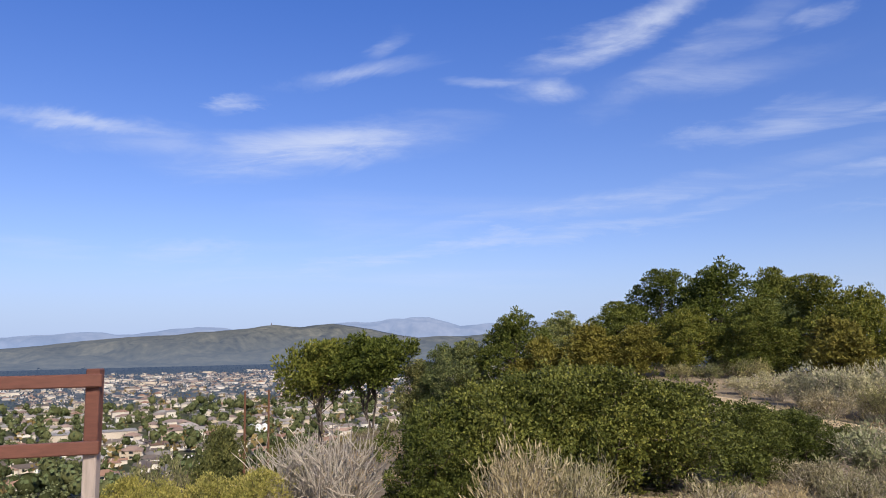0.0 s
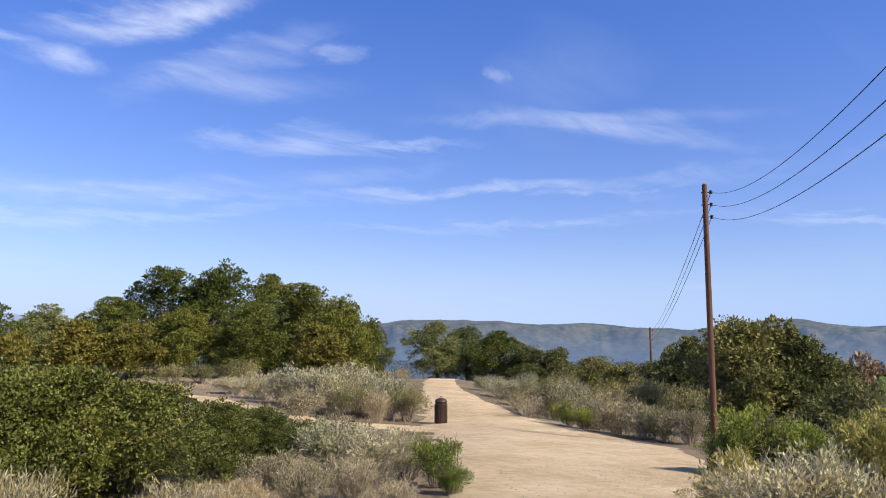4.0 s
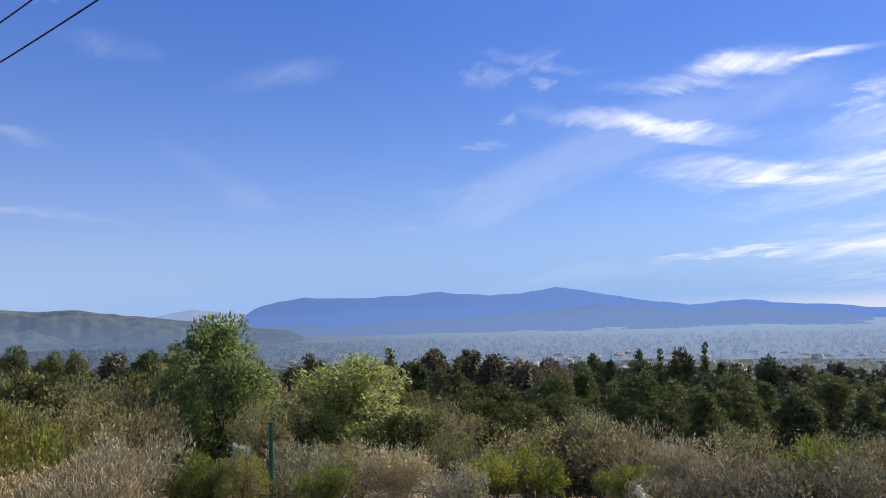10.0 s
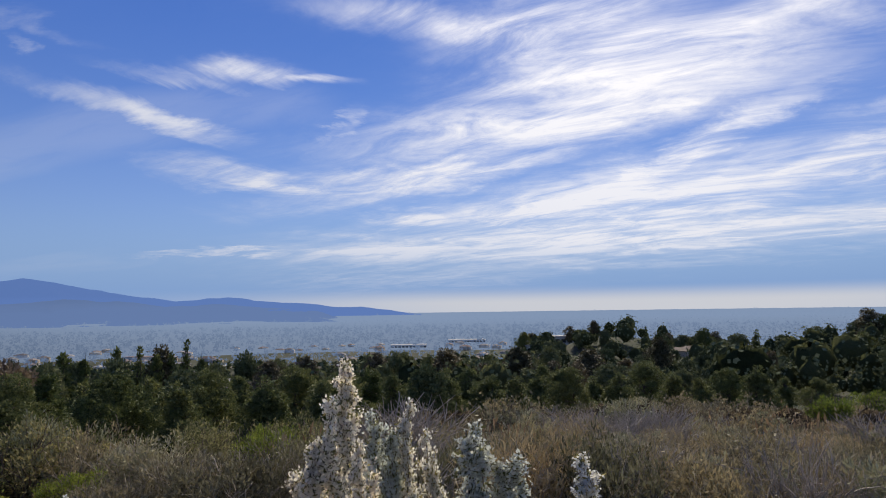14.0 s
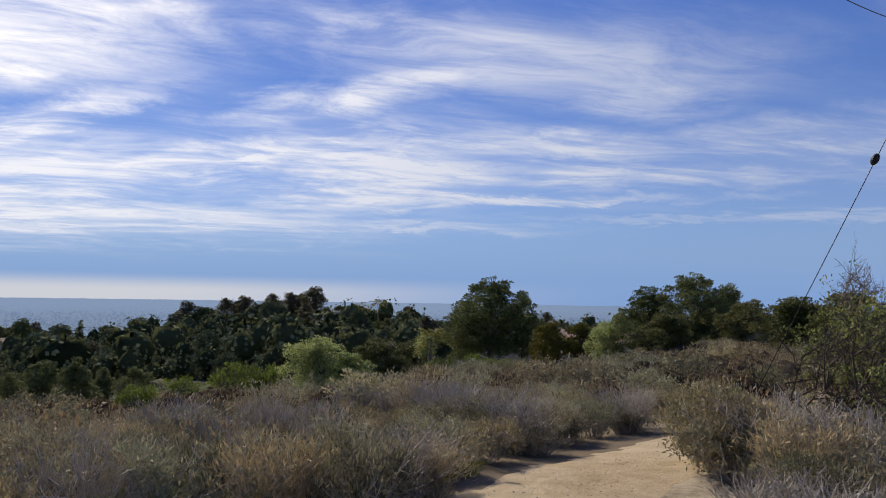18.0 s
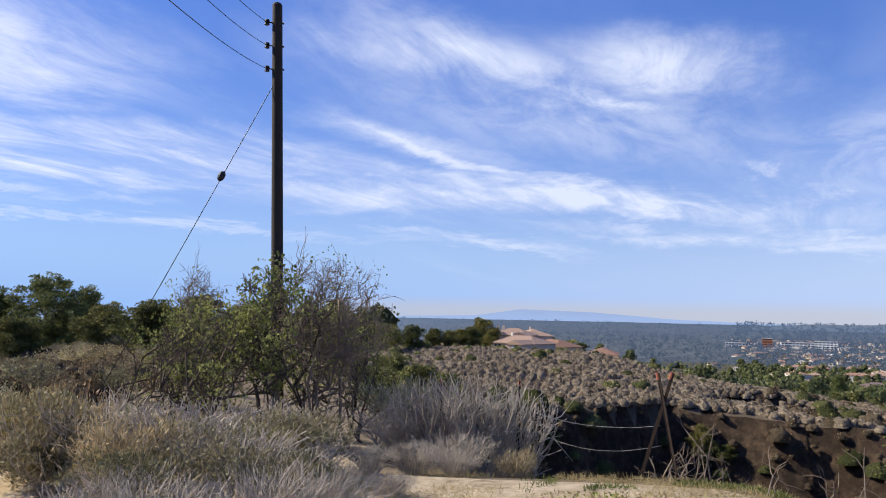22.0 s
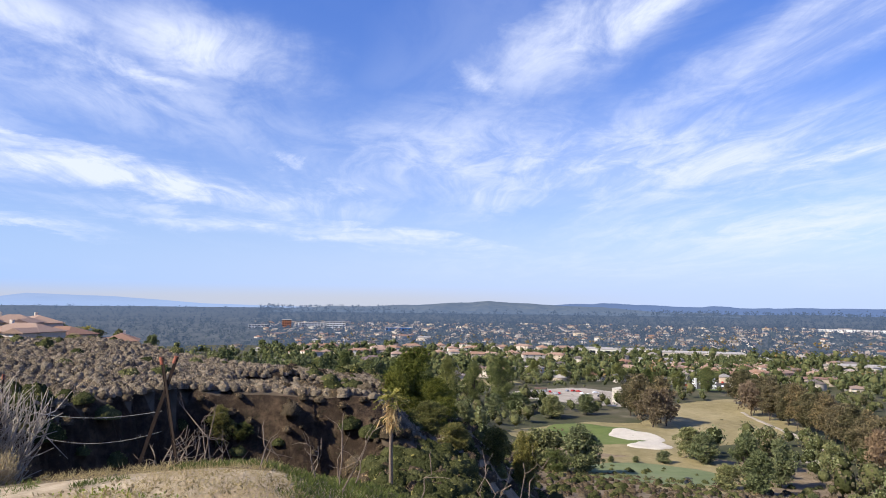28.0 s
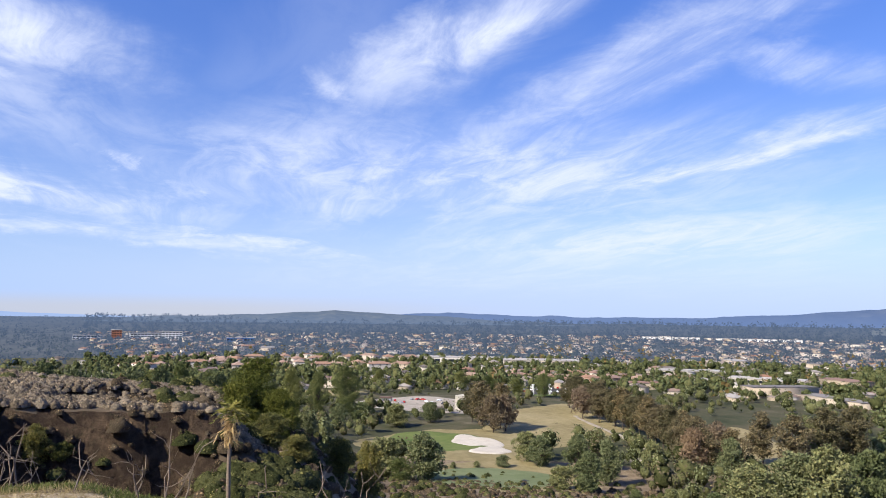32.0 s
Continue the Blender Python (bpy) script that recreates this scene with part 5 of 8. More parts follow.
def build_town():
    rng = random.Random(9)
    near, far = [], []
    for az0, az1, r0, r1, grid in ((318, 15, 330, 2400, 24), (262, 318, 520, 2400, -12), (62, 150, 430, 1350, 10), (150, 262, 560, 1150, 33)):
        for x, y, a, r in lots(az0, az1, r0, r1, grid, keep=not_golf):
            if rng.random() < .16 + .22 * min(1, r / 1600) + (.22 if 262 < a < 318 else .52 if 60 < a < 262 else 0):
                continue
            j = (x + rng.uniform(-5, 5), y + rng.uniform(-7, 7), grid + rng.choice((0, 180, 90)) + rng.uniform(-9, 9), a, r)
            (near if r < 640 and not 60 < a < 262 else far).append(j)
    near.sort(key=lambda q: q[4])
    far += near[200:]
    for x, y, t, a, r in near[:200]:
        k = rng.choice((0, 0, 1, 1, 3, 4, 2)) if a > 318 or a < 60 else rng.choice((2, 4, 4, 0, 1))
        put_house(k, x, y, t, rng.uniform(.85, 1.1))
    walls, roofs, wq, rq = [], [], [], []
    for n, (x, y, t, a, r) in enumerate(far):
        w, d, h = rng.uniform(11, 19), rng.uniform(8, 12), rng.choice((2.9, 2.9, 3.2, 5.6))
        big = rng.random() < .03
        if big:
            w, d, h = rng.uniform(30, 70), rng.uniform(18, 30), rng.uniform(5, 9)
        z = float(land(x, y))
        c, s = math.cos(radians(t)), math.sin(radians(t))
        q = lambda u, v, e: (x + u * c - v * s, y + u * s + v * c, z + e)
        b = len(walls) // 8 * 8
        walls += [q(u * w / 2, v * d / 2, e) for e in (-2, h) for u, v in ((-1, -1), (1, -1), (1, 1), (-1, 1))]
        wq += [(b, b + 1, b + 5, b + 4), (b + 1, b + 2, b + 6, b + 5), (b + 2, b + 3, b + 7, b + 6), (b + 3, b, b + 4, b + 7)]
        b = len(roofs)
        rise, ins = (.4, w * .3) if big else (d * .22, d * .5)
        o = .5
        roofs += [q(u * (w / 2 + o), v * (d / 2 + o), h) for u, v in ((-1, -1), (1, -1), (1, 1), (-1, 1))] + [q(-w / 2 + ins, 0, h + rise), q(w / 2 - ins, 0, h + rise)]
        rq += [(b, b + 1, b + 5, b + 4), (b + 1, b + 2, b + 5, b + 5), (b + 2, b + 3, b + 4, b + 5), (b + 3, b, b + 4, b + 4)]
    tagged(sheet("town_house_walls", walls, wq, M["stucco"]), "pale walls of the many houses of the far town", "houses", kind="stuff")
    me = bpy.data.meshes.new("town_house_roofs")
    me.from_pydata(roofs, [], [tuple(dict.fromkeys(f)) for f in rq])
    me.materials.append(M["town_roof"])
    tagged(new("town_house_roofs", me), "mixed grey, brown and terracotta roofs of the far town", "roofs", kind="stuff")


M["town_roof"] = painted("town_roofs", ((.12, .10, .09), (.20, .18, .17), (.27, .15, .10), (.30, .28, .26), (.18, .12, .10), (.46, .44, .42), (.15, .14, .13)))


def canopy(name, n, az0, az1, r0, r1, mat, label, seed, size=(5, 11), quads=12, keep=None, power=1.0, leafy=2.6, core=False):
    """Far trees, each a lump of leaf clumps, joined."""
    rng = np.random.default_rng(seed)
    a = rng.uniform(az0, az1, n)
    r = (r0 ** power + (r1 ** power - r0 ** power) * rng.random(n)) ** (1 / power)
    if keep:
        ok = np.array([keep(p % 360, q) for p, q in zip(a, r)])
        a, r = a[ok], r[ok]
    n = len(a)
    x, y = r * np.sin(np.radians(a)), r * np.cos(np.radians(a))
    z = land(x, y)
    h = rng.uniform(*size, n) * rng.choice((.7, 1, 1, 1.5), n)
    w = h * rng.uniform(.35, .6, n)
    d = unit(rng.normal(0, 1, (n, quads, 3)))
    c = np.stack([x, y, z + h * .55], -1)
    p = c[:, None] + d * np.stack([w, w, h * .48], -1)[:, None] * rng.uniform(.55, 1, (n, quads, 1))
    k = np.repeat(h * .085 * leafy, quads)[:, None]
    p = p.reshape(-1, 3)
    face = unit(d.reshape(-1, 3) + rng.normal(0, .4, (len(p), 3)))
    dd = unit(np.cross(face, rng.normal(0, 1, (len(p), 3))))
    s = np.cross(face, dd)
    v = np.stack([p - dd * k * .6, p + s * k * .5, p + dd * k * .6, p - s * k * .5], 1).reshape(-1, 3)
    q = np.arange(len(v)).reshape(-1, 4)
    if not core:
        return tagged(sheet(name, v, q, M[mat]), label, "trees", kind="stuff")
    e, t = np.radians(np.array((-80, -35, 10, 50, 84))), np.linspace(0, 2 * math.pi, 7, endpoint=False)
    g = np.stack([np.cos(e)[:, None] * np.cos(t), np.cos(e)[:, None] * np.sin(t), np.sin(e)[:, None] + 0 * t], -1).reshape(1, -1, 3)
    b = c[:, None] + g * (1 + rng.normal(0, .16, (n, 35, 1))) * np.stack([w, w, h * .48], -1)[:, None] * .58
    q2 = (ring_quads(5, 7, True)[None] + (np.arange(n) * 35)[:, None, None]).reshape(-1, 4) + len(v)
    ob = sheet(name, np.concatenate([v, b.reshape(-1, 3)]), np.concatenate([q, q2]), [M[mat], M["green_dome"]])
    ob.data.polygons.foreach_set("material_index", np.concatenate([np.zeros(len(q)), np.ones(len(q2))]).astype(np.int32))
    return tagged(ob, label, "trees", kind="stuff")


build_town()
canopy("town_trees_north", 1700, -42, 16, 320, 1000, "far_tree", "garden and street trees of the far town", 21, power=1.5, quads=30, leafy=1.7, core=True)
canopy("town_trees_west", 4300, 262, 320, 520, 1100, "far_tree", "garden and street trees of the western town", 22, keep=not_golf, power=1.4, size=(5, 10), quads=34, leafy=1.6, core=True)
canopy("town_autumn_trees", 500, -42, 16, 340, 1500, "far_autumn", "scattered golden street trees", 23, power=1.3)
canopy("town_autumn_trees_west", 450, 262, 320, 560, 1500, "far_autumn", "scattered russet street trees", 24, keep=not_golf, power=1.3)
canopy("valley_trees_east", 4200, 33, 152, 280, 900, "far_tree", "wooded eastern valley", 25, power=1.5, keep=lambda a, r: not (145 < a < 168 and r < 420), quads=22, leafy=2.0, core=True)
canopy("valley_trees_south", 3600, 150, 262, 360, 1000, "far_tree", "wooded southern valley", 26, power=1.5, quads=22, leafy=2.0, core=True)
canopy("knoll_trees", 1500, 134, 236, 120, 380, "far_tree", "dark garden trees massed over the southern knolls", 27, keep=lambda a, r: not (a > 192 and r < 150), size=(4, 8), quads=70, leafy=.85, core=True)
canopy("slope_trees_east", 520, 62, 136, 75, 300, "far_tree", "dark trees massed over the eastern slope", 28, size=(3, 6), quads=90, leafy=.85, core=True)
# far treetops whose haze is painted into the material
canopy("far_woods_west", 5200, 262, 336, 2300, 4700, "far_woods", "haze-tinted blue-green treetops of the far plain", 61, size=(11, 19), quads=9, power=1.2, leafy=3)
canopy("far_woods_north", 2600, -24, 20, 2300, 4700, "far_woods", "haze-tinted blue-green treetops below the northern ridge", 62, size=(11, 19), quads=9, power=1.2, leafy=3)
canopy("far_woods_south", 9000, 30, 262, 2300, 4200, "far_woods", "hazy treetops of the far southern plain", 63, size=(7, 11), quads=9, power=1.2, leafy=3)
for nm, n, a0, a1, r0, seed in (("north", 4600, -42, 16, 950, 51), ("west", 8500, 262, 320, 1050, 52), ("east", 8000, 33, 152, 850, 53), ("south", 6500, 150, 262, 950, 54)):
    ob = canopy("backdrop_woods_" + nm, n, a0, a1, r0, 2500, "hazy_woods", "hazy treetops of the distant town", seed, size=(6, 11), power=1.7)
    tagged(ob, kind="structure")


# ------------------------------------------------------------------ poles and wires
def polyline(name, lines, mat, parent=None, sides=6, label=""):
    v, q = tubes(lines, sides)
    return sheet(name, v, q, mat, parent, True, label)


def utility_pole(az, r, height, top_r, foot_r, lean=(0, 0), ins_turn=0.0, rows=3, gap=.36, first=.18, wood="pole"):
    root = new("utility_pole")
    root.matrix_basis = Matrix.Translation(at(az, r))
    n = 14
    z = np.linspace(-.4, height, n)
    p = np.stack([lean[0] * z / height, lean[1] * z / height, z], 1)
    polyline("pole", [(p, np.linspace(foot_r, top_r, n))], M[wood], root, 14)
    bm = bmesh.new()
    bmesh.ops.create_cone(bm, cap_ends=True, segments=14, radius1=top_r, radius2=top_r * .8, depth=.04, matrix=Matrix.Translation((lean[0], lean[1], height + .015)))
    part("cap", bm, M[wood], root)
    tips = []
    d = Vector((math.sin(radians(ins_turn)), math.cos(radians(ins_turn)), 0))
    for i in range(rows):
        h = height - first - gap * i
        c = Vector((lean[0] * h / height, lean[1] * h / height, h))
        for s in (1, -1):
            a = c + d * s * (top_r - .01)
            b = c + d * s * (top_r + (.09 if s == 1 else .03))
            if s == -1:
                polyline("bolt", [([a, (a + b) / 2, b], [.016, .016, .016])], M["rust"], root)
                continue
            arm = polyline("bracket", [([a, (a + b) / 2, b], [.012, .012, .012])], M["rust"], root)
            bm = bmesh.new()
            for q, (rr, hh) in enumerate(((.045, .03), (.028, .03), (.045, .03))):
                bmesh.ops.create_cone(bm, cap_ends=True, segments=10, radius1=rr, radius2=rr * .9, depth=hh, matrix=Matrix.Translation(b + Vector((0, 0, -.03 + q * .03))))
            part("insulator", bm, M["black"], root)
            if s == 1:
                tips.append(root.matrix_basis.translation + b)
    return root, tips


def hung(a, b, sag, n=40):
    t = np.linspace(0, 1, n)[:, None]
    p = np.asarray(a)[None] * (1 - t) + np.asarray(b)[None] * t
    p[:, 2] -= (4 * t * (1 - t) * sag)[:, 0]
    return p


_z = float(at(60.62, 20.8).z)
pole_e, tips_e = utility_pole(60.62, 20.8, 5.86 - _z, .066, .086, ins_turn=150, gap=.333, first=.20)
tagged(pole_e, "reddish-brown wooden utility pole beside the trail", "utility pole")
_z = float(at(228.35, 13.3).z)
# its wood is painted near-black for standing against the light
pole_w, tips_w = utility_pole(228.35, 13.3, 6.98 - _z, .088, .112, lean=(.20, -.20), ins_turn=140, gap=.42, first=.32, wood="pole_backlit")
tagged(pole_w, "creosoted utility pole, backlit shade in its colour, rising from a thicket", "utility pole")
pole_far, tips_f = utility_pole(56.6, 60, 2.96 - float(at(56.6, 60).z), .075, .11, ins_turn=150)
tagged(pole_far, "brown utility pole farther down the slope", "utility pole")
pole_short, _ = utility_pole(55.3, 62, 4.0, .08, .1, rows=1)
tagged(pole_short, "short wooden pole behind shrubs", "utility pole")
for a, b, h in zip(tips_e, tips_w, (2.20, 2.11, 2.02)):
    tagged(polyline("overhead_wire", [(hung(a, b, h, 60), np.full(60, .0055))], M["wire"], sides=5), "black overhead wire slung between two poles", "wire", "overhead wires")
for a, b in zip(tips_f, tips_e):
    tagged(polyline("overhead_wire", [(hung(a, b, .5), np.full(40, .009))], M["wire"], sides=5), "thin overhead wire running down the slope", "wire", "overhead wires")

# the stay of the western pole, with its strain insulator
_w = pole_w.matrix_basis.translation
guy_a, guy_b = _w + Vector((.17, -.15, 5.68 - _z)), at(215.2, 13.2, .1)
stay = new("guy_wire")
tagged(stay, "slanting steel stay wire with a black strain insulator", "guy wire")
polyline("cable", [(hung(guy_a, guy_b, .03), np.full(40, .007))], M["wire"], stay, 5)
bm = bmesh.new()
bmesh.ops.create_uvsphere(bm, u_segments=12, v_segments=8, radius=.06)
egg = part("strain_insulator", bm, M["black"], stay)
_d = (guy_b - guy_a).normalized()
egg.matrix_basis = Matrix.Translation(guy_a + (guy_b - guy_a) * .31) @ _d.to_track_quat("Z", "Y").to_matrix().to_4x4() @ Matrix.Diagonal((1, 1, 1.6, 1))

# two wooden poles far down the northern slope
for a, r, e in ((348.9, 92, -2.9), (350.6, 96, -2.88)):
    ob, _ = utility_pole(a, r, EYE + r * math.tan(radians(e)) - float(at(a, r).z), .12, .16, rows=2, ins_turn=80)
    tagged(ob, "wooden power pole on the northern slope", "utility pole")
for a in (349.35, 349.85, 350.3):
    tank = new("storage_tank")
    tank.matrix_basis = Matrix.Translation(at(a, 610, 2.0))
    bm = bmesh.new()
    bmesh.ops.create_cone(bm, cap_ends=True, segments=20, radius1=2.3, radius2=2.3, depth=8, matrix=Matrix.Translation((0, 0, 2)))
    part("shell", bm, M["white_wall"], tank)
    bm = bmesh.new()
    bmesh.ops.create_cone(bm, cap_ends=True, segments=20, radius1=2.4, radius2=.3, depth=1.1, matrix=Matrix.Translation((0, 0, 6.56)))
    part("roof", bm, M["white_wall"], tank)
    tagged(tank, "white upright storage tank in the valley", "tank", "white storage tanks")
# slender mast on the ridge
mast = new("antenna_mast")
mast.matrix_basis = Matrix.Translation((3860 * math.sin(radians(350.7)), 3860 * math.cos(radians(350.7)), 100))
polyline("mast", [([(0, 0, -20), (0, 0, 42)], [1.6, 1.2])], M["rust"], mast, 6)
polyline("crossarm", [([(-5, 0, 36), (5, 0, 36)], [1.0, 1.0])], M["rust"], mast, 6)
tagged(mast, "slender antenna mast on the ridge top", "antenna mast")


# ------------------------------------------------------------------ litter bin
def litter_bin(az, r):
    root = new("litter_bin")
    root.matrix_basis = Matrix.Translation(at(az, r))
    bm = bmesh.new()
    prof = [(.19, .015), (.20, .05), (.20, .60), (.215, .62), (.215, .655), (.18, .66)]
    def spin(bm, prof, n=28):
        rings = [[bm.verts.new((q * math.cos(i * 6.28318 / n), q * math.sin(i * 6.28318 / n), z)) for i in range(n)] for q, z in prof if q > 0]
        for a, b in zip(rings, rings[1:]):
            for i in range(n):
                bm.faces.new((a[i], a[(i + 1) % n], b[(i + 1) % n], b[i]))
        return rings
    spin(bm, prof)
    part("body", bm, M["bin"], root)
    for i in range(24):
        a = i * math.tau / 24
        bm = bmesh.new()
        bmesh.ops.create_cube(bm, size=1, matrix=Matrix.Rotation(a, 4, "Z") @ Matrix.Translation((.205, 0, .33)) @ Matrix.Diagonal((.016, .036, .56, 1)))
        part("slat", bm, M["bin"], root)
    bm = bmesh.new()
    spin(bm, [(.205, .715), (.21, .73), (.195, .775), (.155, .815), (.095, .84), (.03, .85), (.005, .852)])
    part("lid", bm, M["bin"], root, "domed dark metal lid")
    bm = bmesh.new()
    spin(bm, [(.17, .655), (.17, .72)])
    part("throat", bm, M["black"], root, "black opening under the lid")
    for i in range(4):
        a = i * math.tau / 4 + .5
        bm = bmesh.new()
        bmesh.ops.create_cube(bm, size=1, matrix=Matrix.Rotation(a, 4, "Z") @ Matrix.Translation((.192, 0, .685)) @ Matrix.Diagonal((.012, .03, .075, 1)))
        part("lid_bracket", bm, M["bin"], root)
    ring = [(.035 * math.cos(t), 0, .875 + .035 * math.sin(t)) for t in np.linspace(0, math.tau, 13)]
    polyline("lid_ring", [(ring, [.006] * 13)], M["rust"], root, 5)
    return tagged(root, "dark brown slatted metal litter bin with domed lid", "litter bin")


litter_bin(40.9, 25.0)


# ------------------------------------------------------------------ rail fence at the viewpoint
def timber(bm, a, b, w, h, bevel=.008):
    a, b = Vector(a), Vector(b)
    m = Matrix.Translation((a + b) / 2) @ (b - a).to_track_quat("X", "Z").to_matrix().to_4x4() @ Matrix.Diagonal(((b - a).length, w, h, 1))
    r = bmesh.ops.create_cube(bm, size=1, matrix=m)
    bmesh.ops.bevel(bm, geom=list({e for v in r["verts"] for e in v.link_edges}), offset=bevel, segments=1, affect="EDGES")


def rail_fence():
    root = new("rail_fence")
    p0, p1 = at(339.9, 6.0), at(323.0, 6.6)
    zt = 1.50
    for p in (p0, p1):
        bm = bmesh.new()
        timber(bm, (p.x, p.y, p.z - .3), (p.x, p.y, .93), .092, .092)
        post = part("post", bm, M["bare_post"], root, "weathered grey lower post")
        bm = bmesh.new()
        timber(bm, (p.x, p.y, .932), (p.x, p.y, zt), .094, .094)
        part("post_top", bm, M["rail"], root, "brown-painted upper post")
    d = Vector((p1.x - p0.x, p1.y - p0.y, 0)).normalized()
    face = Vector((d.y, -d.x, 0)) * (.07 if (d.y * -p0.x + -d.x * -p0.y) > 0 else -.07)
    for z in (1.42, .97):
        bm = bmesh.new()
        a = Vector((p0.x, p0.y, z)) - d * .06 + face
        timber(bm, a, Vector((p1.x, p1.y, z)) + d * .06 + face, .04, .09)
        part("rail", bm, M["rail"], root, "brown-painted rail")
    return tagged(root, "brown-painted timber post-and-rail fence", "fence")


rail_fence()


# ------------------------------------------------------------------ planting, bearing by bearing
def rows_of(rows, group=""):
    for kind, az, r, el, w in rows:
        grow(kind, az, r, el, w, group)


# pine grove to the north
rows_of([("umbrella", 354.6, 60, .55, 6.2), ("umbrella", 358.2, 58, .95, 7.0), ("oak", 1.7, 56, -.9, 3.4), ("dark", 3.7, 54, .7, 4.0), ("dark", 5.6, 50, .9, 4.6), ("pine", 9.3, 48, 2.8, 5.6),
         ("dark", 13.0, 54, 2.6, 4.6), ("gold", 14.7, 44, 1.6, 3.9), ("pine", 17.0, 53, 3.5, 5.0), ("pine", 20.4, 54, 5.5, 6.2), ("pine", 24.4, 52, 5.9, 7.2), ("pine", 27.8, 58, 5.6, 5.2),
         ("pine", 30.2, 48, 4.6, 6.0), ("pine", 33.5, 45, 3.6, 4.4), ("gold", 18.2, 44, 1.4, 3.2), ("pine", 22.0, 46, 2.8, 4.6), ("pine", 26.6, 45, 3.0, 4.6), ("gold", 31.6, 42, 1.6, 3.6),
         ("dark", 28.2, 54, 3.4, 5.0), ("gold", 11.2, 46, .6, 3.2), ("pine", 35.4, 47, 2.0, 3.2)], "pine grove")
# trees along the trail to the east
rows_of([("dark", 40.6, 64, 2.1, 6.2), ("dark", 42.9, 66, 1.6, 5.5), ("pine", 45.3, 62, 1.3, 6.4), ("oak", 47.6, 60, -.1, 5.0), ("oak", 49.4, 58, -.3, 5.0), ("oak", 52.6, 50, -.9, 4.6),
         ("oak", 54.6, 46, -1.3, 4.0), ("oak", 57.6, 41, -1.0, 4.2), ("oak", 59.6, 34, .6, 3.0), ("oak", 62.1, 29, 2.0, 3.5), ("oak", 64.5, 30, 1.7, 3.3), ("oak", 66.6, 30, .6, 3.0),
         ("oak", 68.2, 31, -.9, 2.6), ("oak", 58.6, 52, -.2, 4.0)], "trees along the trail")
# brush and young trees below the wires
rows_of([("scrub_oak" if int(a) % 2 else "olive", a, r, e, w) for a, r, e, w in ((69.5, 24, -2.6, 3.4), (72, 23, -2.9, 3.4), (74.6, 25, -2.6, 3.8), (77.4, 23, -2.9, 3.6), (80, 25, -2.8, 3.8), (82.8, 23, -3.2, 3.4), (85.4, 26, -3.0, 3.4),
         (76, 19, -4.2, 2.6), (80.5, 19, -4.3, 2.8), (84.6, 19.5, -4.6, 2.4), (94, 27, -3.6, 3.2), (96.4, 25, -4.4, 2.8), (92.6, 19, -5.5, 2.2), (106, 22, -6.4, 2.8), (109.5, 24, -6.2, 2.6), (103, 18, -7.0, 2.2))], "olive brush")
rows_of([("willow", 89.6, 22, 1.1, 3.7), ("willow", 87.2, 24, -1.6, 2.6), ("willow", 99.8, 23, -2.4, 4.0), ("willow", 97.0, 25, -4.0, 2.6), ("oak", 101.6, 30, -4.6, 3.0),
         ("gold", 102.2, 27, -6.0, 1.6), ("broom", 72.8, 11.5, -4.1, 2.1), ("broom", 75.6, 11.6, -4.4, 1.6), ("broom", 69.6, 12.2, -4.7, 1.6), ("bright", 63.4, 14, -4.3, 1.6), ("bright", 66.2, 14.5, -4.5, 1.4),
         ("bright", 61.6, 14, -5.6, 1.2), ("bright", 79.6, 12, -6.4, 1.3), ("oak", 112.0, 30, -6.2, 3.2), ("olive", 116.6, 12.2, -6.6, 2.1), ("olive", 114.8, 12.6, -7.4, 1.6), ("sage", 117.8, 12.4, -7.0, 1.5)])
# trees of the eastern slope
rows_of([("autumn", 70.6, 118, -.5, 8.5), ("autumn", 72.8, 122, -.7, 8.5), ("autumn", 68.2, 126, -.9, 7.0), ("willow", 71.6, 104, -1.9, 4.0), ("dark", 76.3, 130, -.8, 8.0), ("dark", 78.4, 136, -1.1, 8.0), ("dark", 79.8, 128, -.9, 6.0), ("gum", 82.2, 150, -1.4, 9.0),
         ("dark", 84.6, 130, -1.2, 9.0), ("dark", 86.4, 140, -1.0, 7.0), ("cypress", 87.6, 120, -2.2, 3.4), ("dark", 94.8, 110, -2.6, 7.0), ("cypress", 96.4, 112, -2.8, 3.4), ("cypress", 102.1, 112, -1.8, 4.0), ("cypress", 104.3, 104, -2.1, 4.6), ("cypress", 106.0, 98, -3.2, 4.2),
         ("cypress", 107.3, 100, -2.6, 5.0), ("gum", 105.4, 130, -1.7, 9.0), ("gum", 108.2, 128, -2.0, 8.0)], "trees of the eastern slope")
rows_of([("gum", 110.2, 124, -2.4, 9.0), ("autumn", 112.3, 104, -3.6, 9.0), ("autumn", 114.0, 110, -3.2, 8.0), ("dark", 110.0, 74, -5.2, 6.0), ("dark", 113.0, 70, -5.0, 5.4), ("gold", 108.4, 60, -6.2, 3.6), ("garden", 91.5, 100, -4.4, 9.0), ("garden", 98.6, 90, -5.0, 8.0),
         ("garden", 89.4, 80, -3.8, 9.0), ("garden", 82.5, 70, -3.4, 9.0), ("garden", 78.0, 66, -3.3, 8.0), ("garden", 73.5, 60, -3.0, 7.0), ("garden", 86.0, 64, -4.0, 8.0), ("garden", 94.0, 64, -5.2, 7.0), ("garden", 103.5, 70, -5.4, 8.0), ("oak", 105.0, 48, -6.6, 4.0),
         ("oak", 97.0, 46, -6.2, 4.0), ("oak", 90.0, 44, -5.6, 4.0)], "trees of the eastern slope")
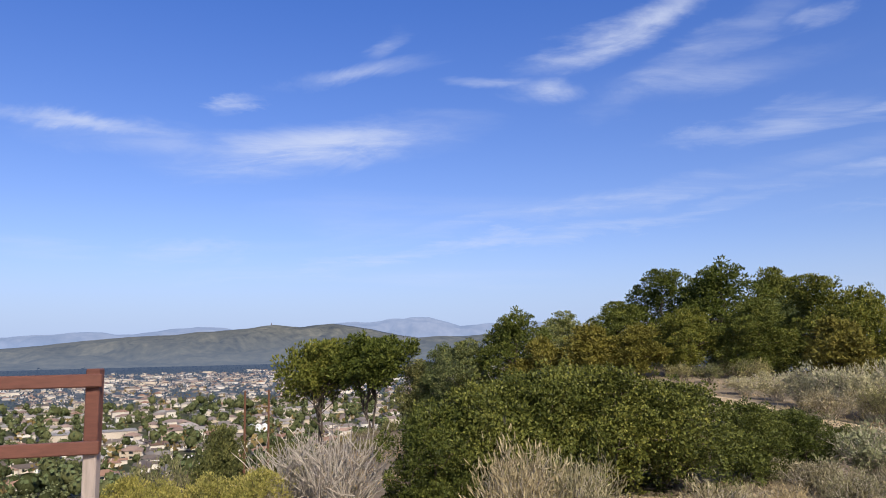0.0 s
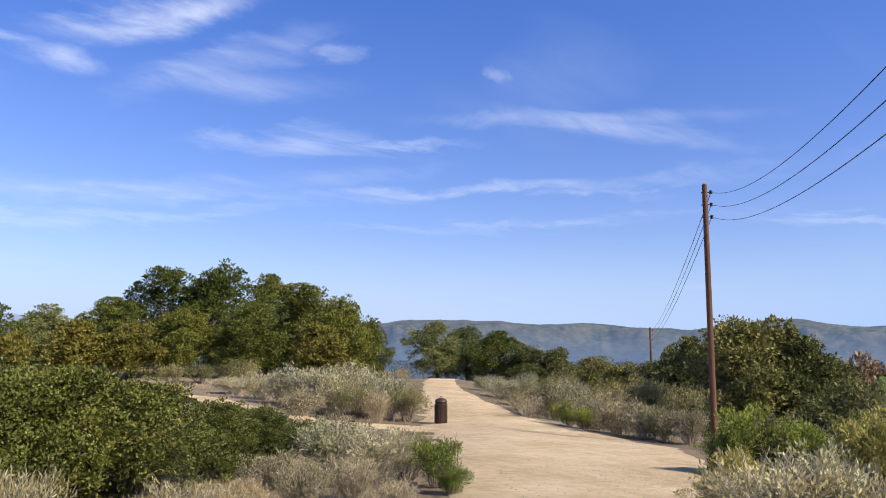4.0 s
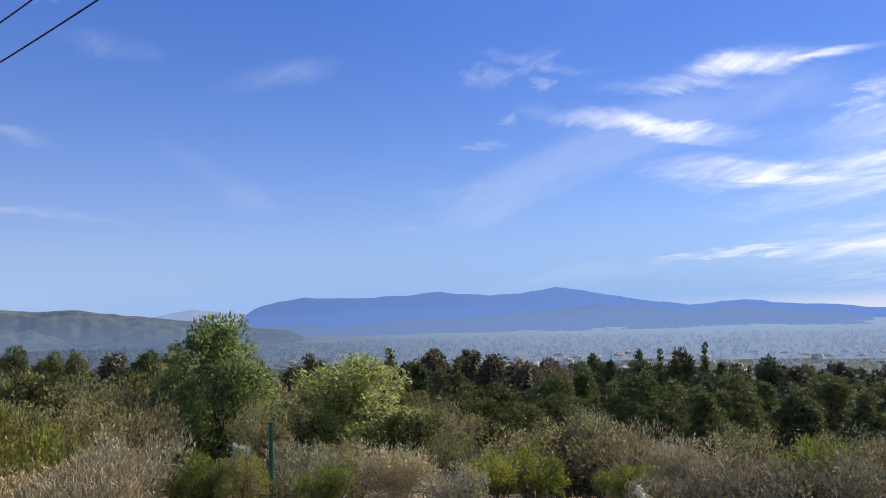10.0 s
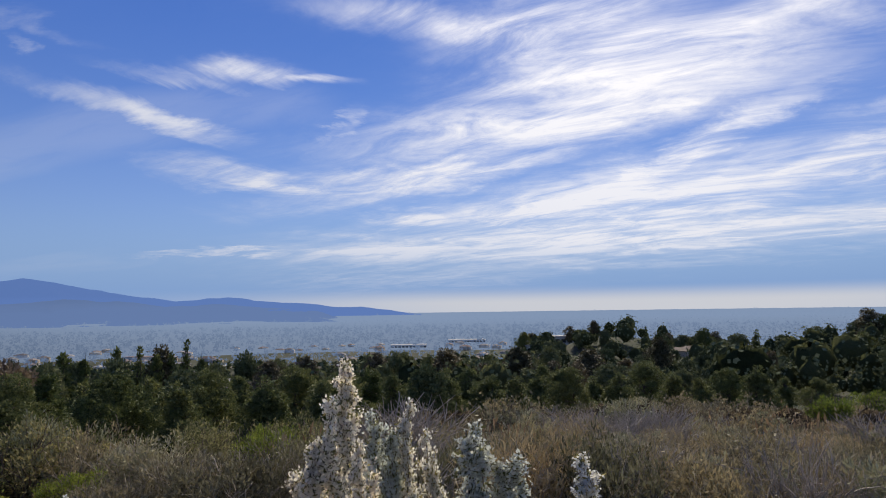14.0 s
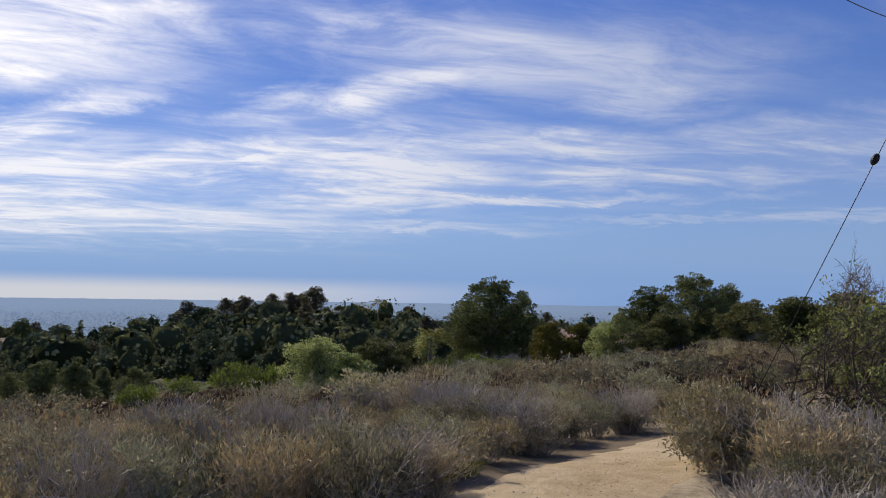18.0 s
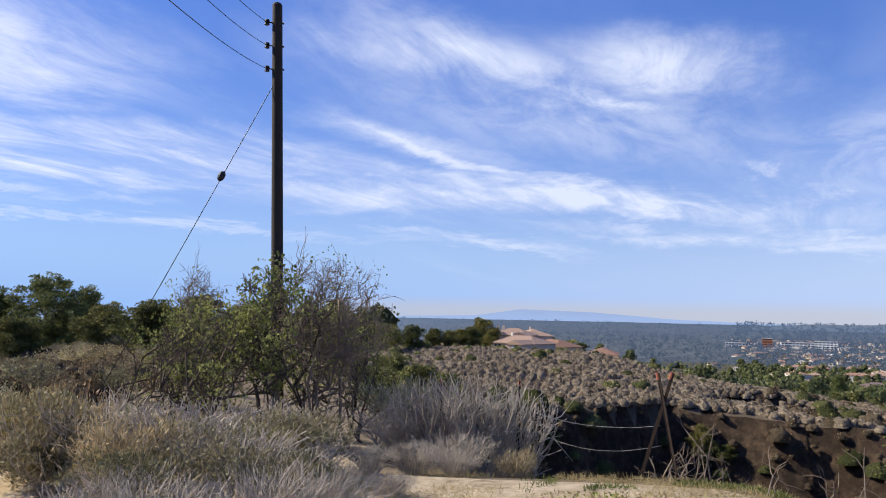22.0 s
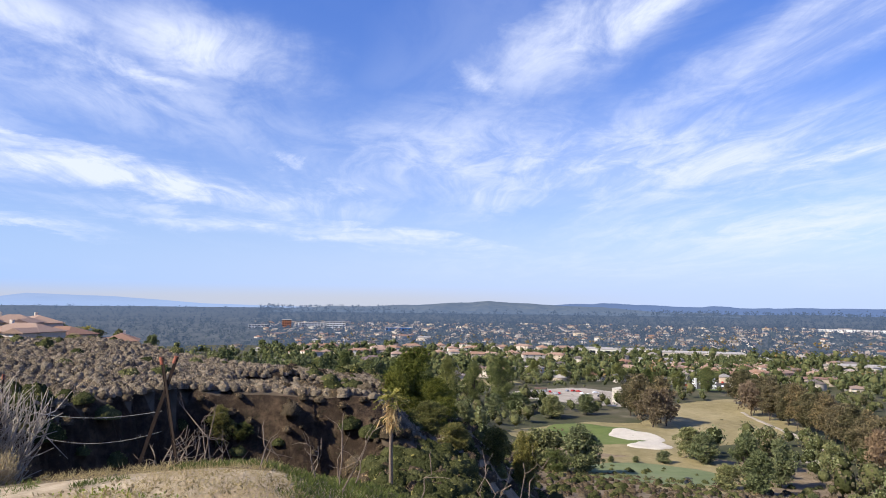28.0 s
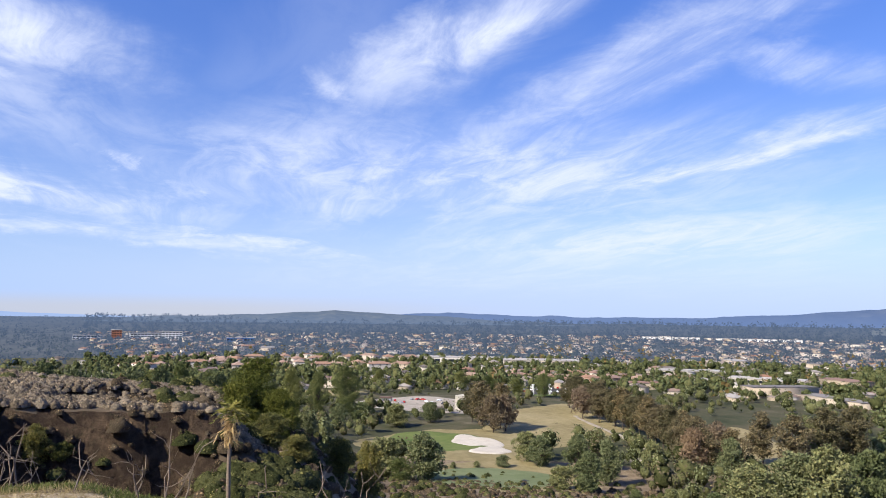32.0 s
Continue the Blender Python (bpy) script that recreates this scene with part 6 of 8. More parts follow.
rows_of([("cypress", a, 205 + 3 * i, e, 4.6) for i, (a, e) in enumerate(((118.9, -2.2), (120.9, -2.0), (122.4, -2.3), (123.6, -2.0), (124.6, -2.5), (125.6, -1.9), (126.6, -2.6)))], "row of cypresses")
rows_of([("conifer" if i % 3 else "dark", 114.6 + 2.1 * i, 58 + (i * 7 % 5) * 4, -3.9 + .45 * math.sin(i * 2.3) - .05 * i, 6.4) for i in range(11)], "dark pine belt")
rows_of([("conifer" if i % 3 else "dark", 137 + 1.9 * i, 84 + (i * 11 % 7) * 4, -4.6 + .5 * math.sin(i * 1.7), 6.8) for i in range(19)], "dark pine belt")
rows_of([("gum", 131.5 + 2.7 * i, 150 + (i * 13 % 9) * 12, -3.5 + .6 * math.sin(i * 2.9), 9) for i in range(12)], "wooded valley side")
rows_of([("garden", 116 + 2.3 * i, 165 + (i * 17 % 11) * 11, -3.8 + .6 * math.sin(i * 1.3), 9) for i in range(24)], "wooded valley side")
# knolls with houses
rows_of([("garden", 156.3, 338, -1.3, 9), ("garden", 152.6, 330, -1.9, 12), ("dark", 150.9, 320, -1.8, 9), ("garden", 158.3, 335, -1.8, 10), ("cypress", 160.0, 330, -1.5, 6), ("gum", 161.6, 330, -2.0, 12), ("dark", 164.1, 300, -1.7, 10), ("garden", 162.6, 310, -2.2, 12),
         ("garden", 166.4, 300, -2.2, 13), ("cypress", 167.6, 300, -1.8, 6), ("garden", 169.4, 280, -2.2, 13), ("garden", 171.4, 270, -1.7, 12), ("gum", 177.3, 240, -.1, 11), ("gum", 178.7, 240, .1, 10), ("garden", 175.8, 240, -.8, 10), ("garden", 174.0, 250, -1.3, 11),
         ("gum", 180.7, 235, .35, 8), ("gum", 182.0, 232, .4, 8)], "trees on the knolls")
rows_of([("gum", 183.8, 230, .9, 9), ("garden", 182.9, 236, .3, 8), ("garden", 186.3, 225, -1.0, 10), ("garden", 189.6, 215, -1.5, 11), ("garden", 191.4, 200, -2.2, 9), ("garden", 179.6, 200, -2.8, 10), ("garden", 176.6, 190, -3.4, 10), ("garden", 173.0, 190, -3.9, 10),
         ("garden", 184.8, 190, -2.6, 10), ("garden", 187.6, 170, -2.9, 8), ("garden", 181.8, 160, -3.6, 8), ("garden", 170.5, 200, -3.8, 10), ("garden", 167.6, 210, -3.7, 10), ("garden", 164.6, 220, -3.5, 10), ("garden", 161.0, 235, -3.2, 11), ("garden", 157.0, 250, -3.2, 10),
         ("garden", 153.0, 240, -3.2, 10)], "trees on the knolls")
# south: scrub edge, big pine and grove
rows_of([("dark", 197.4, 88, 1.95, 11.0), ("dark", 199.9, 92, .9, 6.5), ("dark", 195.6, 90, .2, 6.0), ("willow", 184.3, 55, -3.0, 5.0), ("willow", 186.6, 56, -4.1, 4.0), ("bright", 193.5, 60, -4.3, 3.6), ("bright", 196.4, 58, -4.2, 4.2), ("bright", 198.4, 60, -4.5, 3.0),
         ("willow", 192.4, 66, -2.4, 2.6), ("bright", 180.2, 60, -4.7, 4.6), ("bright", 178.0, 62, -5.0, 4.2), ("bright", 174.6, 46, -6.0, 2.8), ("oak", 189.0, 62, -3.2, 5.0), ("oak", 190.8, 64, -3.4, 4.0), ("gold", 201.8, 74, -1.6, 4.4), ("gold", 204.4, 76, -1.7, 4.0),
         ("willow", 206.2, 72, -1.5, 5.0), ("gold", 207.2, 52, -4.0, 2.6)], "trees of the southern slope")
rows_of([("dark", 209.2, 70, 1.2, 6.4), ("dark", 212.4, 67, 2.4, 6.6), ("dark", 214.8, 66, 1.7, 5.4), ("oak", 210.4, 60, -.8, 5.6), ("oak", 216.0, 58, .2, 4.6), ("oak", 219.0, 46, .5, 4.2), ("oak", 222.6, 44, .95, 5.0), ("oak", 225.4, 46, .4, 4.0),
         ("dark", 232.6, 112, .55, 7.5), ("dark", 234.3, 112, .35, 7.0), ("oak", 230.4, 90, -.6, 6.0), ("oak", 236.2, 118, -.9, 7.0), ("oak", 238.0, 124, -1.0, 6.0), ("oak", 239.8, 140, -1.2, 6.0), ("oak", 241.8, 150, -1.2, 5.0), ("oak", 243.5, 168, -.35, 7.0),
         ("garden", 228.6, 100, -.6, 8), ("garden", 226.4, 90, -.9, 7)], "trees of the southern slope")
# thicket round the western pole
rows_of([("thicket", 224.6, 10.8, 1.2, 2.0), ("thicket", 227.6, 11.6, 3.6, 2.2), ("snag", 229.6, 12.0, 5.2, 2.6), ("snag", 232.6, 11.6, 4.4, 2.0), ("thicket", 231.0, 13.4, 1.0, 2.0), ("thicket", 221.4, 11.4, .8, 1.6), ("thicket", 234.6, 13.2, -.6, 1.8), ("snag", 222.2, 12.2, 4.0, 1.0)], "thicket round the pole")
rows_of([("sticks", 221.5, 7.2, -6.6, 1.5), ("sticks", 226.5, 6.8, -8.2, 1.6), ("sticks", 217.0, 7.8, -5.6, 1.5), ("sticks", 230.6, 7.4, -9.0, 1.4), ("grey", 214.2, 8.0, -5.8, 1.5), ("tan", 218.8, 7.0, -7.6, 1.2), ("olive", 213.4, 8.6, -5.6, 1.3), ("sticks", 224.0, 8.2, -6.2, 1.6), ("sticks", 229.0, 8.6, -6.4, 1.4),
         ("sticks", 240.2, 10.6, -4.6, 1.9), ("sticks", 243.2, 10.8, -4.4, 2.1), ("sticks", 237.4, 10.8, -6.6, 1.6), ("sticks", 245.6, 11.4, -5.2, 1.6), ("sage", 238.6, 11.6, -5.0, 1.6), ("sticks", 242.0, 9.2, -8.6, 1.3), ("tan", 246.0, 9.4, -10.0, .7)], "dry brush by the gully")
# near brush, north and east
rows_of([("toyon", a, r, e, w) for a, r, e, w in ((3.6, 8.3, -4.6, 1.5), (7.0, 8.6, -2.8, 1.9), (11.6, 8.9, -1.9, 2.1), (16.0, 9.1, -2.0, 2.1), (20.2, 9.4, -2.9, 1.9), (24.8, 10.4, -4.2, 1.5), (28.0, 10.8, -4.8, 1.3), (13.6, 10.6, -1.7, 2.2), (9.0, 10.4, -2.4, 2.0))], "evergreen thicket")
rows_of([("sticks", 356.0, 8.5, -5.2, 1.7), ("sticks", 353.0, 8.9, -5.8, 1.4), ("broom", 350.4, 8.2, -8.6, .9), ("broom", 347.4, 8.4, -8.7, .9), ("broom", 344.2, 8.2, -8.9, .9), ("broom", 341.8, 8.6, -8.6, .9), ("oak", 347.3, 34, -5.3, 2.4), ("oak", 352.0, 30, -6.6, 1.6),
         ("olive", 344.0, 40, -7.0, 2.0), ("tan", 9.0, 6.3, -7.6, 1.0), ("tan", 13.0, 6.4, -8.2, .9), ("tan", 22.6, 6.6, -9.6, .8), ("tan", 26.8, 7.2, -9.6, .7), ("tan", 31.0, 8.0, -8.6, .8)], "brush beside the clearing")
rows_of([("tan", 34.5, 8.2, -8.4, .8), ("sage", 33.0, 10.4, -5.5, 1.3), ("sage", 36.6, 9.6, -6.0, 1.2), ("olive", 38.4, 10.2, -6.0, 1.1), ("bright", 40.6, 9.4, -6.5, .8), ("bright", 41.6, 8.8, -8.4, .6), ("tan", 37.6, 7.6, -9.8, .6), ("grey", 29.6, 12.4, -5.4, 1.5),
         ("tan", 32.0, 13.6, -6.4, .9), ("grey", 27.0, 15.0, -4.6, 1.6), ("grey", 29.0, 9.2, -7.8, .9), ("grey", 26.4, 12.0, -5.2, 1.5), ("grey", 33.0, 16.0, -5.4, 1.5), ("grey", 35.6, 13.0, -6.8, .8)], "brush beside the clearing")
rows_of([("sage", 33.2, 26, -1.9, 2.4), ("sage", 35.0, 27, -1.5, 2.4), ("sage", 31.2, 27, -1.7, 2.4), ("sage", 36.8, 26, -2.2, 2.2), ("sage", 29.4, 28, -2.0, 2.2), ("olive", 38.3, 25.6, -3.0, 1.8), ("sage", 27.6, 30, -2.2, 2.2), ("sage", 25.4, 32, -2.4, 2.2), ("olive", 34.2, 24, -2.8, 1.8), ("grey", 30.6, 24, -3.2, 1.7), ("tan", 36.0, 23.6, -3.6, 1.2)], "pale sage beside the trail")
rows_of([("sage", 44.4, 46, -2.3, 2.4), ("sage", 45.6, 40, -2.5, 2.4), ("grey", 46.8, 36, -2.9, 2.2), ("olive", 48.0, 33, -3.1, 2.2), ("grey", 49.4, 31, -3.0, 2.4), ("bright", 50.4, 27, -4.1, 1.4), ("bright", 51.6, 25, -4.4, 1.4), ("grey", 52.6, 26, -3.6, 2.2), ("grey", 54.2, 24, -3.8, 2.0), ("grey", 55.8, 23, -4.2, 2.0), ("grey", 57.4, 22.4, -4.4, 1.8),
         ("sage", 51.2, 33, -2.7, 2.4), ("olive", 53.6, 31, -2.4, 2.4), ("olive", 56.2, 30, -2.2, 2.6), ("olive", 58.8, 26, -2.8, 2.2), ("grey", 59.0, 21.8, -4.6, 1.4), ("sage", 47.2, 47, -2.1, 2.4), ("olive", 50.0, 44, -1.9, 2.6)], "scrub along the trail")
rows_of([("broom", 61.4, 8.6, -7.4, 1.0), ("sage", 62.6, 7.2, -8.0, 1.2), ("sage", 64.4, 6.6, -6.9, 1.3), ("sage", 67.6, 6.8, -8.0, 1.1), ("sage", 70.0, 7.0, -8.4, .9), ("tan", 71.4, 6.6, -8.8, 1.0), ("sage", 66.0, 8.4, -6.6, 1.2), ("tan", 76.8, 7.6, -9.0, 1.2),
         ("grey", 79.6, 8.6, -8.6, 1.4), ("tan", 82.4, 7.4, -8.2, 1.1), ("sage", 84.2, 9.2, -7.0, 1.3), ("tan", 80.4, 6.4, -9.6, .9), ("bright", 88.6, 9.2, -8.8, .9), ("bloom", 91.2, 9.6, -7.4, .7), ("broom", 91.6, 9.0, -9.0, .8), ("sage", 95.8, 9.8, -8.4, 1.2),
         ("olive", 99.4, 10.4, -8.0, 1.4)], "brush below the wires")
rows_of([("bright", 97.4, 8.6, -10.0, .8), ("sage", 102.6, 9.2, -8.8, 1.2), ("olive", 105.6, 10.2, -8.2, 1.4), ("bright", 109.6, 9.6, -9.2, 1.1), ("bright", 112.6, 9.8, -9.4, 1.0), ("sage", 106.8, 7.8, -10.4, .9), ("grey", 120.6, 11.0, -8.4, 1.4), ("sage", 123.0, 10.0, -8.6, 1.3),
         ("bright", 119.0, 9.4, -10.4, .8), ("grey", 122.0, 7.2, -10.8, 1.0), ("tan", 126.0, 7.4, -9.8, 1.2), ("grey", 129.4, 7.0, -10.0, 1.2), ("tan", 132.6, 7.4, -9.6, 1.2), ("bright", 131.4, 10.2, -7.8, 1.1), ("olive", 127.4, 11.0, -7.6, 1.5), ("olive", 134.8, 10.6, -7.6, 1.5)], "brush below the wires")
# the white-plumed shrubs close by
rows_of([("bloom", 137.4, 3.5, -3.4, .58), ("bloom", 139.8, 3.65, -4.3, .52), ("bloom", 142.2, 3.6, -6.4, .44), ("bloom", 146.8, 3.5, -5.2, .66), ("bloom", 139.0, 3.1, -9.0, .4), ("bloom", 150.6, 3.0, -11.0, .5), ("bloom", 154.6, 3.1, -9.9, .5), ("bloom", 114.2, 4.8, -11.8, .4), ("bloom", 119.6, 4.6, -11.4, .4)], "white-plumed shrubs")
# the wide grey scrub to the south
_trail = [(199, 5.6), (205.5, 7.6), (211.5, 9.8), (217, 14), (221, 19.5), (221, 27), (212, 38)]


def off_trail(a, r):
    x, y = r * math.sin(radians(a)), r * math.cos(radians(a))
    return all(math.hypot(x - q * math.sin(radians(p)), y - q * math.cos(radians(p))) > 1.45 + .02 * q for p, q in _trail)


scatter(["grey", "grey", "sticks", "grey", "sage", "tan"], 210, 136, 212, 5.4, 17, .50, .85, "grey scrub", off_trail, .85, 3)
scatter(["grey_low", "grey_low", "tan_low", "grey_low", "sage_low"], 330, 134, 226, 14, 66, .95, 1.5, "grey scrub", off_trail, .85, 4)
scatter(["grey_low", "olive_low", "tan_low"], 60, 20, 60, 28, 60, .8, 1.2, "dry scrub", lambda a, r: not (38 < a < 46 and r < 75), .9, 6)
scatter(["olive_low", "grey_low", "sage_low"], 90, 62, 140, 16, 60, .8, 1.2, "scrub of the eastern slope", None, .9, 7)
scatter(["olive_low", "grey_low", "olive_low"], 60, 336, 362, 26, 85, .7, 1.1, "scrub of the northern slope", None, .8, 8)


def clumps(name, n, az0, az1, r0, r1, mat, label, seed, size=(.7, 1.5), quads=44, keep=None, tall=(.6, 1.0), leafy=.36, wild=.45, long=1.0):
    """Shrubs of a slope, each a low dome of leaf clumps that face outwards, joined."""
    rng = np.random.default_rng(seed)
    a, r = rng.uniform(az0, az1, n), np.sqrt(rng.uniform(r0 ** 2, r1 ** 2, n))
    x, y = r * np.sin(np.radians(a)), r * np.cos(np.radians(a))
    if keep is not None:
        ok = keep(a, r, x, y)
        x, y, r = x[ok], y[ok], r[ok]
    n = len(x)
    w = rng.uniform(*size, n)
    d = unit(rng.normal(0, 1, (n, quads, 3)))
    d[..., 2] = np.abs(d[..., 2])
    p = np.stack([x, y, land(x, y) - .05], -1)[:, None] + d * np.stack([w, w, w * rng.uniform(*tall, n)], -1)[:, None] * rng.uniform(.78, 1.02, (n, quads, 1))
    k = np.repeat(w * leafy, quads)[:, None]
    p, d = p.reshape(-1, 3), d.reshape(-1, 3)
    face = unit(d + rng.normal(0, wild, (len(p), 3)))
    dd = unit(np.cross(face, rng.normal(0, 1, (len(p), 3)))) if long == 1 else unit(d + rng.normal(0, .35, (len(p), 3)) + (0, 0, .8))
    s = unit(np.cross(dd, face))
    v = np.stack([p - dd * k * .5 * long, p + s * k * .42 / long, p + dd * k * .6 * long, p - s * k * .42 / long], 1).reshape(-1, 3)
    return tagged(sheet(name, v, np.arange(len(v)).reshape(-1, 4), M[mat]), label, "shrubs", kind="stuff")


def on_spur(a, r, x, y):
    w = bank_line(x, y, a)
    return ((r > w + .5) | (a < 243)) & ~((r > w + 22) & (r < w + 36) & (a > 260))


def domes(name, n, az0, az1, r0, r1, mat, label, seed, size=(.5, 1.0), keep=None, tall=(.75, 1.1), gap=.8, ring=9, fuzz=16, tips="scrub", tip=.30):
    """Close-set shrubs of a slope, each an uneven lumpy dome, joined."""
    rng = np.random.default_rng(seed)
    a, r = rng.uniform(az0, az1, n * 3), np.sqrt(rng.uniform(r0 ** 2, r1 ** 2, n * 3))
    x, y = r * np.sin(np.radians(a)), r * np.cos(np.radians(a))
    w = rng.uniform(*size, n * 3)
    if keep is not None:
        ok = keep(a, r, x, y)
        x, y, w = x[ok], y[ok], w[ok]
    cell, take = {}, []
    for k in range(len(x)):     # no two closer than their spread allows
        c = (int(x[k] // 2), int(y[k] // 2))
        if all(math.hypot(x[k] - x[q], y[k] - y[q]) > (w[k] + w[q]) * gap for u in (-1, 0, 1) for v in (-1, 0, 1) for q in cell.get((c[0] + u, c[1] + v), ())):
            cell.setdefault(c, []).append(k)
            take.append(k)
        if len(take) >= n:
            break
    x, y, w = x[take], y[take], w[take]
    n = len(x)
    e = np.radians(np.array((-14, 16, 42, 66, 88)))
    t = np.linspace(0, 2 * math.pi, ring, endpoint=False)
    d = np.stack([np.cos(e)[:, None] * np.cos(t), np.cos(e)[:, None] * np.sin(t), np.sin(e)[:, None] + 0 * t], -1).reshape(1, -1, 3)
    lump = 1 + rng.normal(0, .13, (n, d.shape[1], 1))
    p = np.stack([x, y, land(x, y)], -1)[:, None] + d * lump * np.stack([w * rng.uniform(.85, 1.2, n), w * rng.uniform(.85, 1.2, n), w * rng.uniform(*tall, n)], -1)[:, None]
    q = (ring_quads(5, ring, True)[None] + (np.arange(n) * d.shape[1])[:, None, None]).reshape(-1, 4)
    d = unit(rng.normal(0, 1, (n, fuzz, 3)) + (0, 0, .35))
    d[..., 2] = np.abs(d[..., 2])
    c = (np.stack([x, y, land(x, y)], -1)[:, None] + d * np.stack([w, w, w * np.mean(tall)], -1)[:, None] * rng.uniform(.92, 1.12, (n, fuzz, 1))).reshape(-1, 3)
    d, k = d.reshape(-1, 3), np.repeat(w * tip, fuzz)[:, None] * rng.uniform(.6, 1.3, (n * fuzz, 1))
    face = unit(d + rng.normal(0, .55, (len(c), 3)))
    u = unit(np.cross(face, rng.normal(0, 1, (len(c), 3))))
    s = np.cross(face, u)
    leaves = np.stack([c - u * k * .5, c + s * k * .35, c + u * k * .5, c - s * k * .35], 1).reshape(-1, 3)
    p = p.reshape(-1, 3)
    q2 = np.arange(len(leaves)).reshape(-1, 4) + len(p)
    ob = sheet(name, np.concatenate([p, leaves]), np.concatenate([q, q2]), [M[mat], M[tips]], smooth_it=True)
    ob.data.polygons.foreach_set("material_index", np.concatenate([np.zeros(len(q)), np.ones(len(q2))]).astype(np.int32))
    return tagged(ob, label, "shrubs", kind="stuff")


domes("spur_scrub", 9000, 232, 275, 50, 215, "scrub_dome", "close rounded grey-brown scrub over the spur", 31, (.34, .62), on_spur, (.8, 1.15), .82, 9, 22, "scrub", .42)
domes("spur_scrub_green", 160, 236, 276, 60, 230, "green_dome", "scattered olive bushes over the spur", 32, (.7, 1.3), on_spur, fuzz=60, tips="olive", tip=.22)
domes("bank_scrub", 1500, 243, 280, 40, 110, "brush_dome", "dry brush clinging to the eroded bank", 40, (.20, .55), lambda a, r, x, y: (r > bank_line(x, y, a) - 22) & (r < bank_line(x, y, a) - .3) & ((fbm(x, y, .11, 3, 9) > -.2) | (a > 264)), fuzz=44, tips="brush", tip=.26)
domes("bank_green_scrub", 420, 243, 284, 36, 100, "green_dome", "dark green brush on the bank and in the gully", 44, (.4, 1.1), lambda a, r, x, y: (r > bank_line(x, y, a) - 30) & (r < bank_line(x, y, a) - .8) & ((fbm(x, y, .09, 3, 5) > .12) | (a > 268)), fuzz=60, tips="oak", tip=.2)
domes("spur_nose_scrub", 3000, 256, 277, 62, 118, "scrub_dome", "close grey-brown scrub over the nose of the spur", 47, (.30, .60), lambda a, r, x, y: r > bank_line(x, y, a) + .2, (.8, 1.15), .7, 9, 22, "scrub", .42)
clumps("spur_tufts", 5200, 234, 276, 50, 150, "scrub", "upright grey shoots of the spur's scrub", 46, (.35, .62), 26, on_spur, (.9, 1.3), .16, .6, 1.6)
domes("gully_scrub", 380, 244, 284, 40, 66, "green_dome", "dark scrub in the gully", 33, (.6, 1.3), fuzz=70, tips="oak", tip=.22)
domes("west_slope_scrub", 3800, 264, 344, 40, 250, "brush_dome", "dry brown chaparral of the western slope", 35, (.4, 1.0), None, (.75, 1.1), .65, fuzz=40, tips="brush", tip=.24)
domes("west_slope_green_scrub", 1500, 264, 344, 44, 270, "green_dome", "dark evergreen chaparral of the western slope", 34, (.6, 1.5), None, (.8, 1.2), .6, fuzz=70, tips="oak", tip=.2)
clumps("west_slope_brush", 500, 262, 344, 14, 30, "brush", "feathery dry brush under the lip", 41, (.5, 1.0), 130, None, (.8, 1.2), .09, .5, 1.8)


def off_path(a, r, x, y):
    return np.array([off_trail(p, q) for p, q in zip(a, r)]) & ~((a > 186) & (a < 206) & (r < 8))


domes("southern_brush", 1900, 134, 224, 19, 64, "brush_dome", "dense red-brown winter brush to the south", 36, (.4, .75), off_path, (.6, .95), .62, fuzz=50, tips="brush", tip=.2)
clumps("southern_brush_tips", 1900, 134, 222, 9, 62, "brush", "feathery red-brown winter brush tips", 38, (.45, .8), 64, off_path, (.8, 1.2), .085, .5, 1.6)
clumps("southern_grey_brush", 1300, 134, 224, 9, 62, "grey", "grey-brown winter brush between the shrubs", 37, (.45, .8), 64, off_path, (.8, 1.2), .085, .5, 1.5)
domes("eastern_brush", 500, 58, 136, 13, 60, "green_dome", "dark brush below the wires", 39, (.4, .9), None, (.7, 1.0), .7, fuzz=60, tips="olive", tip=.2)

# bushes standing in the gully and on its banks
rows_of([(k, a, float(np.interp(a, (244, 257, 272), (57, 73, 72))) - 1.4, e, w) for k, a, e, w in (("oak", 249.4, -8.2, 2.2), ("olive", 247.0, -8.0, 1.8), ("oak", 259.6, -7.6, 2.4), ("oak", 261.2, -8.8, 2.0), ("oak", 255.4, -8.0, 1.8))], "bushes in the gully")
rows_of([("oak", 240.6, 28, -4.6, 2.4), ("oak", 238.6, 32, -3.9, 2.6), ("oak", 236.4, 36, -3.2, 3.0)], "bushes at the gully's edge")

scatter(["garden", "garden", "dark", "garden", "gum"], 170, 140, 236, 110, 340, .62, 1.1, "trees covering the southern knolls", lambda a, r: not (a > 190 and r < 100), .9, 13)
scatter(["garden", "garden", "dark", "oak", "olive_low"], 110, 64, 150, 62, 260, .5, .85, "trees covering the eastern slope", None, .9, 14)
scatter(["garden", "oak", "olive_low"], 40, 336, 360, 90, 320, .4, .7, "trees on the northern slope", None, .9, 15)

